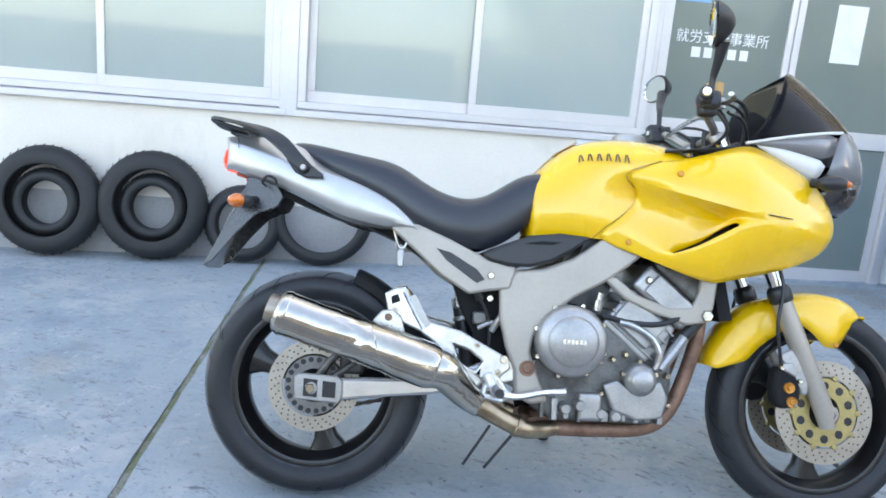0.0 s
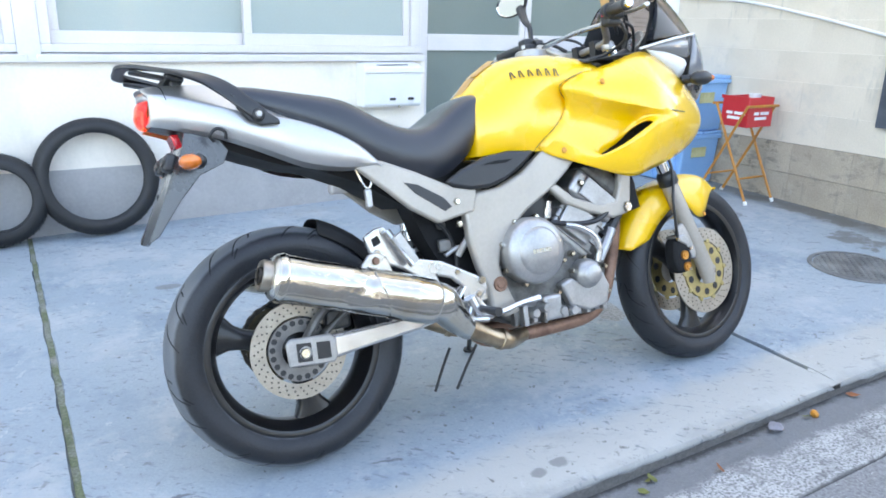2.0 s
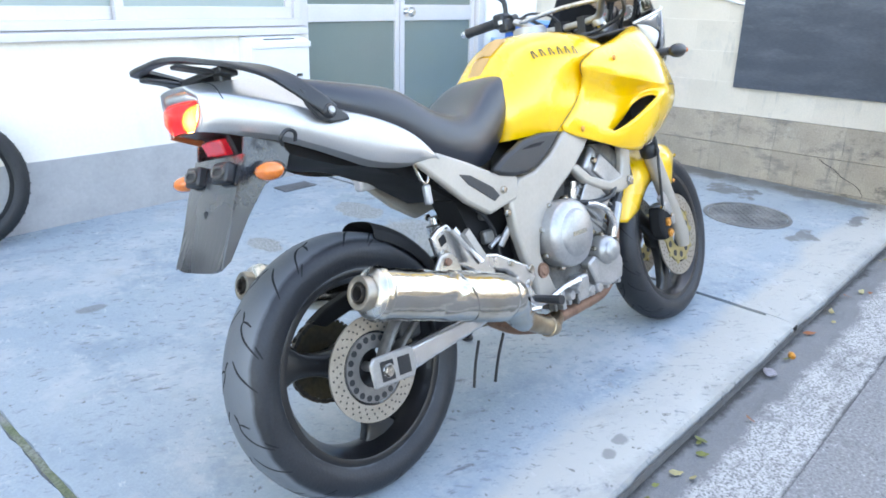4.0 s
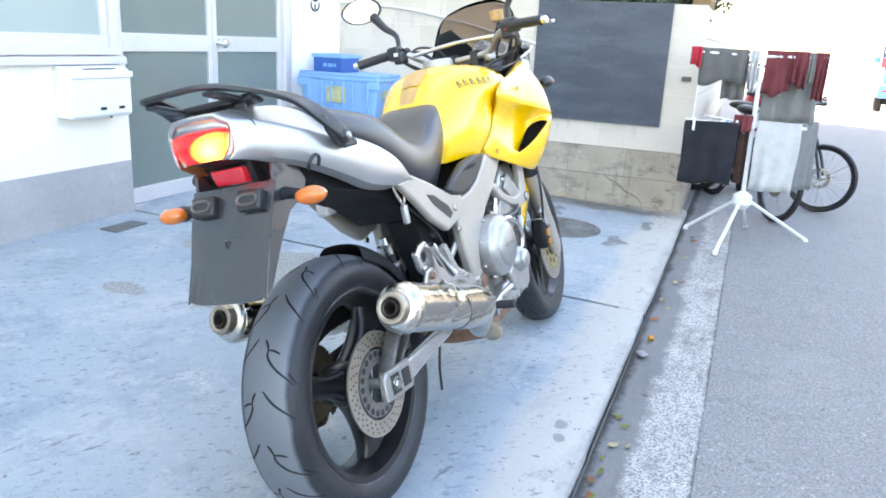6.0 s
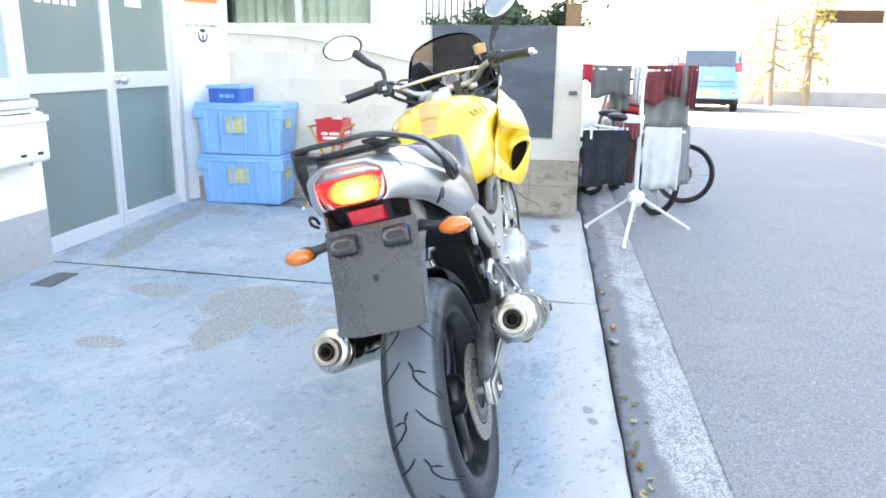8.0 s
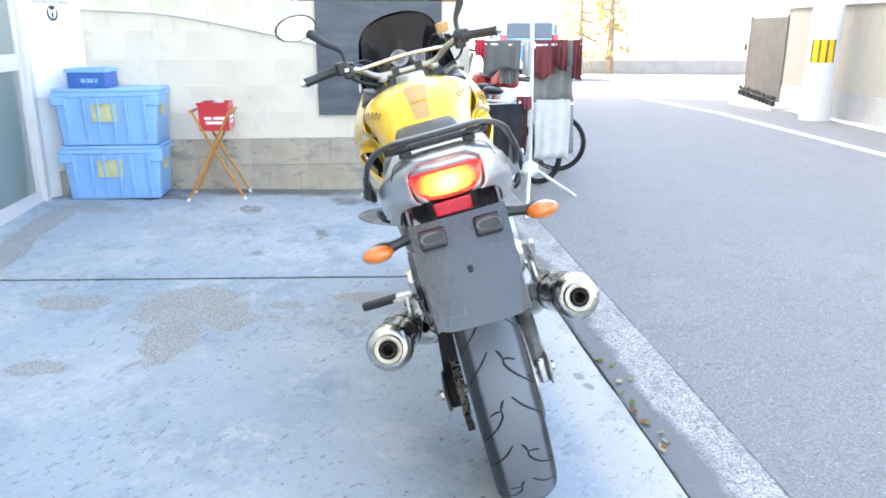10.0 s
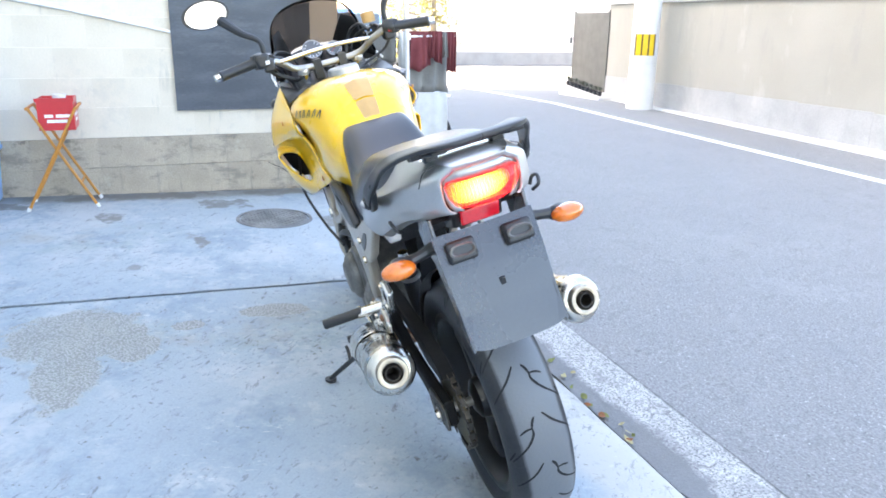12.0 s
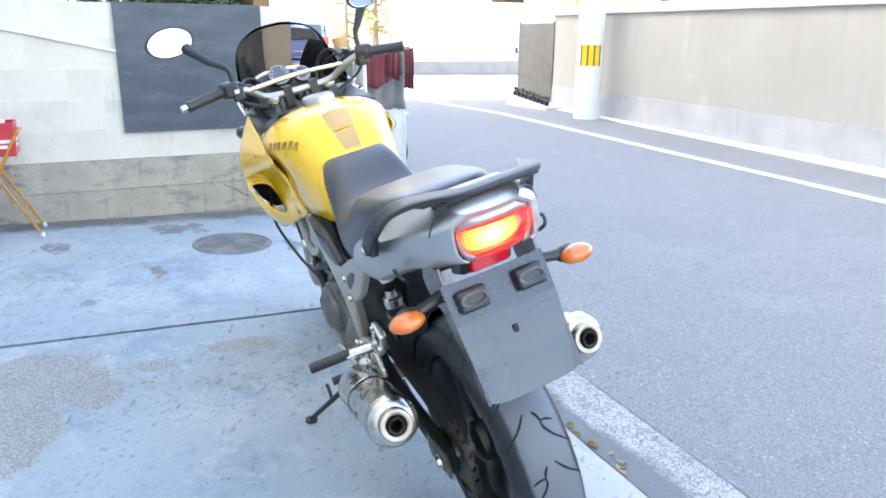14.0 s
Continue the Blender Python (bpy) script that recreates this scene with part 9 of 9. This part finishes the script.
PLASTER = material("house_plaster", (0.34, 0.30, 0.25), 0.85, second=(0.27, 0.235, 0.19), scale=2, amount=0.6, grain=0.06, bump=0.2)


def tiled_house(x, y, turn, wide, deep, eaves, ridge, label):
    h = thing("house", label, "house", pose(x, y, 0, 0, 0, turn))
    part("wall", box(-wide / 2, wide / 2, -deep / 2, deep / 2, -0.2, eaves), PLASTER, h, "pale plaster wall", smooth=0)
    tiles = material("roof_tile", (0.10, 0.10, 0.11), 0.6, second=(0.16, 0.16, 0.17), scale=6, grain=0.2, bump=0.3) if "roof_tile" not in bpy.data.materials else bpy.data.materials["roof_tile"]
    for s in (-1, 1):
        rows = []
        n = int(wide / 0.14)
        for k in range(n + 1):
            xx = -wide / 2 - 0.4 + (wide + 0.8) * k / n
            b = 0.03 if k % 2 else 0.0
            rows.append([(xx, s * (deep / 2 + 0.5), eaves - 0.15 + b), (xx, s * deep * 0.25, (eaves + ridge) / 2 + b), (xx, 0, ridge + b)])
        thick(part("roof", skin(rows), tiles, h, "grey tiled roof", smooth=0), 0.06)
    part("gutter_pipe", tube([(-wide / 2 - 0.4, deep / 2 + 0.55, eaves - 0.18), (wide / 2 + 0.4, deep / 2 + 0.55, eaves - 0.18)], 0.05, steps=1), GREY_PLASTIC, h)
    for xx in (-wide * 0.25, wide * 0.25):
        wn = part("window", box(xx - 0.5, xx + 0.5, deep / 2, deep / 2 + 0.05, 1.2, 2.3), GREY_PLASTIC, h, smooth=0)
        part("pane", box(xx - 0.44, xx + 0.44, deep / 2 + 0.05, deep / 2 + 0.06, 1.26, 2.24), TINT, wn, smooth=0)
    return h


tiled_house(14.0, -11.5, 6, 6.0, 4.0, 2.75, 4.2, "pale plaster house with grey tiled roof")
tiled_house(8.2, -15.0, 6, 5.0, 4.0, 2.7, 4.1, "pale plaster house with grey tiled roof")
end_b = thing("street_building", "white walled low building at the street's end", "building", pose(21.8, -8.5, -0.05), kind="structure")
for y0, y1, z0, z1 in ((-5, 5, 0, 2.45), (-5, 5, 2.82, 6.0), (-5, -2.9, 2.45, 2.82), (-1.5, 0.8, 2.45, 2.82), (2.7, 5, 2.45, 2.82)):
    part("wall_panel", box(0, 0.2, y0, y1, z0, z1), RENDERED, end_b, smooth=0)
part("side_wall", box(0.2, 5, -5, -4.8, 0, 6), RENDERED, end_b, smooth=0)
part("side_wall", box(0.2, 5, 4.8, 5, 0, 6), RENDERED, end_b, smooth=0)
part("inner_wall", box(1.2, 1.3, -4.8, 4.8, 0, 6), material("brown_inner_wall", (0.17, 0.14, 0.12), 0.8), end_b, smooth=0)
part("plinth", box(-0.05, 0, -5, 5, 0, 0.5), DADO, end_b, smooth=0)
far_row = thing("street_house", "pale house along the far street", "house", pose(14.5, 5.0, 0.1), kind="structure")
part("wall", box(-1.0, 10, -0.4, 4, 0, 3.2), RENDERED, far_row, smooth=0)
part("roof", box(-1.3, 10.3, -0.8, 4.3, 3.2, 3.4), DADO, far_row, smooth=0)

# ---- litter in the gutter ----
def gut(x, y):
    return road(x, y) + 0.008 - 0.06 * (y - 1.285)


rng = random.Random(21)
LEAF = [material("fallen_leaf", (0.16, 0.17, 0.05), 0.8, grain=0.2), material("brown_leaf", (0.28, 0.10, 0.04), 0.8, grain=0.2), material("pale_leaf", (0.35, 0.30, 0.15), 0.8, grain=0.2)]
for k in range(34):
    x, y = (0.1 + 3.0 * rng.random(), 1.47 - 0.07 * rng.random() ** 2) if k < 26 else (rng.uniform(0.0, 0.35), rng.uniform(1.44, 1.48))
    s = rng.uniform(0.010, 0.022)
    bm = bmesh.new()
    skin([[(-s, -0.2 * s, 0.004), (-s, 0.2 * s, 0.005)], [(-0.3 * s, -0.55 * s, 0.001), (-0.3 * s, 0.55 * s, 0.008)], [(0.5 * s, -0.4 * s, 0.003), (0.5 * s, 0.4 * s, 0.006)], [(1.1 * s, -0.05 * s, 0.008), (1.1 * s, 0.05 * s, 0.008)]], bm)
    lf = part("fallen_leaf", bm, LEAF[k % 3], None, smooth=0)
    lf.matrix_world = pose(x, y, gut(x, y) + 0.002, rng.uniform(-10, 10), rng.uniform(-10, 10), rng.uniform(0, 360))
    tagged(lf, "small dry fallen leaf in the gutter", "leaf", group="leaves in the gutter")
wrap = bmesh.new()
bmesh.ops.create_icosphere(wrap, subdivisions=3, radius=0.021)
for v in wrap.verts:
    v.co *= 1 + 0.6 * noise.noise(v.co * 45)
    v.co.z *= 0.45
    v.co.x *= 1.5
w = part("plastic_wrapper", wrap, material("crumpled_film", (0.24, 0.23, 0.26), 0.35, second=(0.10, 0.095, 0.12), scale=40, grain=0.2), None, smooth=0)
w.matrix_world = pose(1.18, 1.465, gut(1.18, 1.465) + 0.012, 0, 0, 20)
tagged(w, "crumpled clear plastic wrapper in the gutter", "litter")
peb = bmesh.new()
bmesh.ops.create_icosphere(peb, subdivisions=2, radius=0.014)
for v in peb.verts:
    v.co *= 1 + 0.4 * noise.noise(v.co * 60)
w = part("stone_chip", peb, BRONZE, None, smooth=0)
w.matrix_world = pose(1.36, 1.455, gut(1.36, 1.455) + 0.008)
tagged(w, "small orange brick chip in the gutter", "stone")

# ---- blocks of the east wall ----
def block_mesh(name, length, height, mat, gap):
    bm = box(0, 0.15, gap * 0.3, length - gap * 0.3, gap, height - gap)
    me = solid(name, bm, mat, 0)
    return me


part("wall_crack", tube([(WALL_X - 0.0062, 2.09, 0.306), (WALL_X - 0.0062, 2.038, 0.274), (WALL_X - 0.0062, 1.985, 0.252), (WALL_X - 0.0062, 1.946, 0.217), (WALL_X - 0.0062, 1.875, 0.186), (WALL_X - 0.0062, 1.835, 0.160), (WALL_X - 0.0062, 1.81, 0.118)], [0.0012, 0.0024, 0.0014, 0.0026, 0.0016, 0.0022, 0.0010], segs=6, steps=3), MATT, wall_east, "thin dark crack")
COURSES = [-0.08, 0.115, 0.312, 0.505, 0.70, 0.885, 1.07, 1.26, 1.46]
made = {}
for row, (z0, z1) in enumerate(zip(COURSES, COURSES[1:])):
    grey = z1 < 0.55
    y = 1.56
    first = 0.40 if row % 2 == 0 or grey else 0.20
    while y < 4.4:
        length = min(first if y == 1.56 else 0.40, 4.44 - y)
        first_y = y
        key = (round(length, 2), round(z1 - z0, 3), grey)
        if key not in made:
            made[key] = block_mesh("block", length, z1 - z0, BLOCK_GREY if grey else BLOCK_WHITE, 0.0018 if grey else 0.0009)
        ob = new("block", made[key])
        ob.parent = wall_east
        jog = 0.0015 * noise.noise((y * 3, row * 1.7, 0))
        ob.location = (WALL_X + jog - (0.006 if grey else 0.0), first_y, z0)
        y = first_y + length
for row, (z0, z1) in enumerate(zip(COURSES, COURSES[1:])):
    grey = z1 < 0.55
    for k in range(13):
        x = WALL_X + 0.16 + 0.4 * k
        key = ("s", round(z1 - z0, 3), grey)
        if key not in made:
            bm = box(0.002, 0.398, 0, 0.14, 0.002, z1 - z0 - 0.002)
            made[key] = solid("block", bm, BLOCK_GREY if grey else BLOCK_WHITE, 0)
        ob = new("block", made[key])
        ob.parent = wall_east
        ob.location = (x, 1.565 + 0.0015 * noise.noise((x, row, 2)), z0)
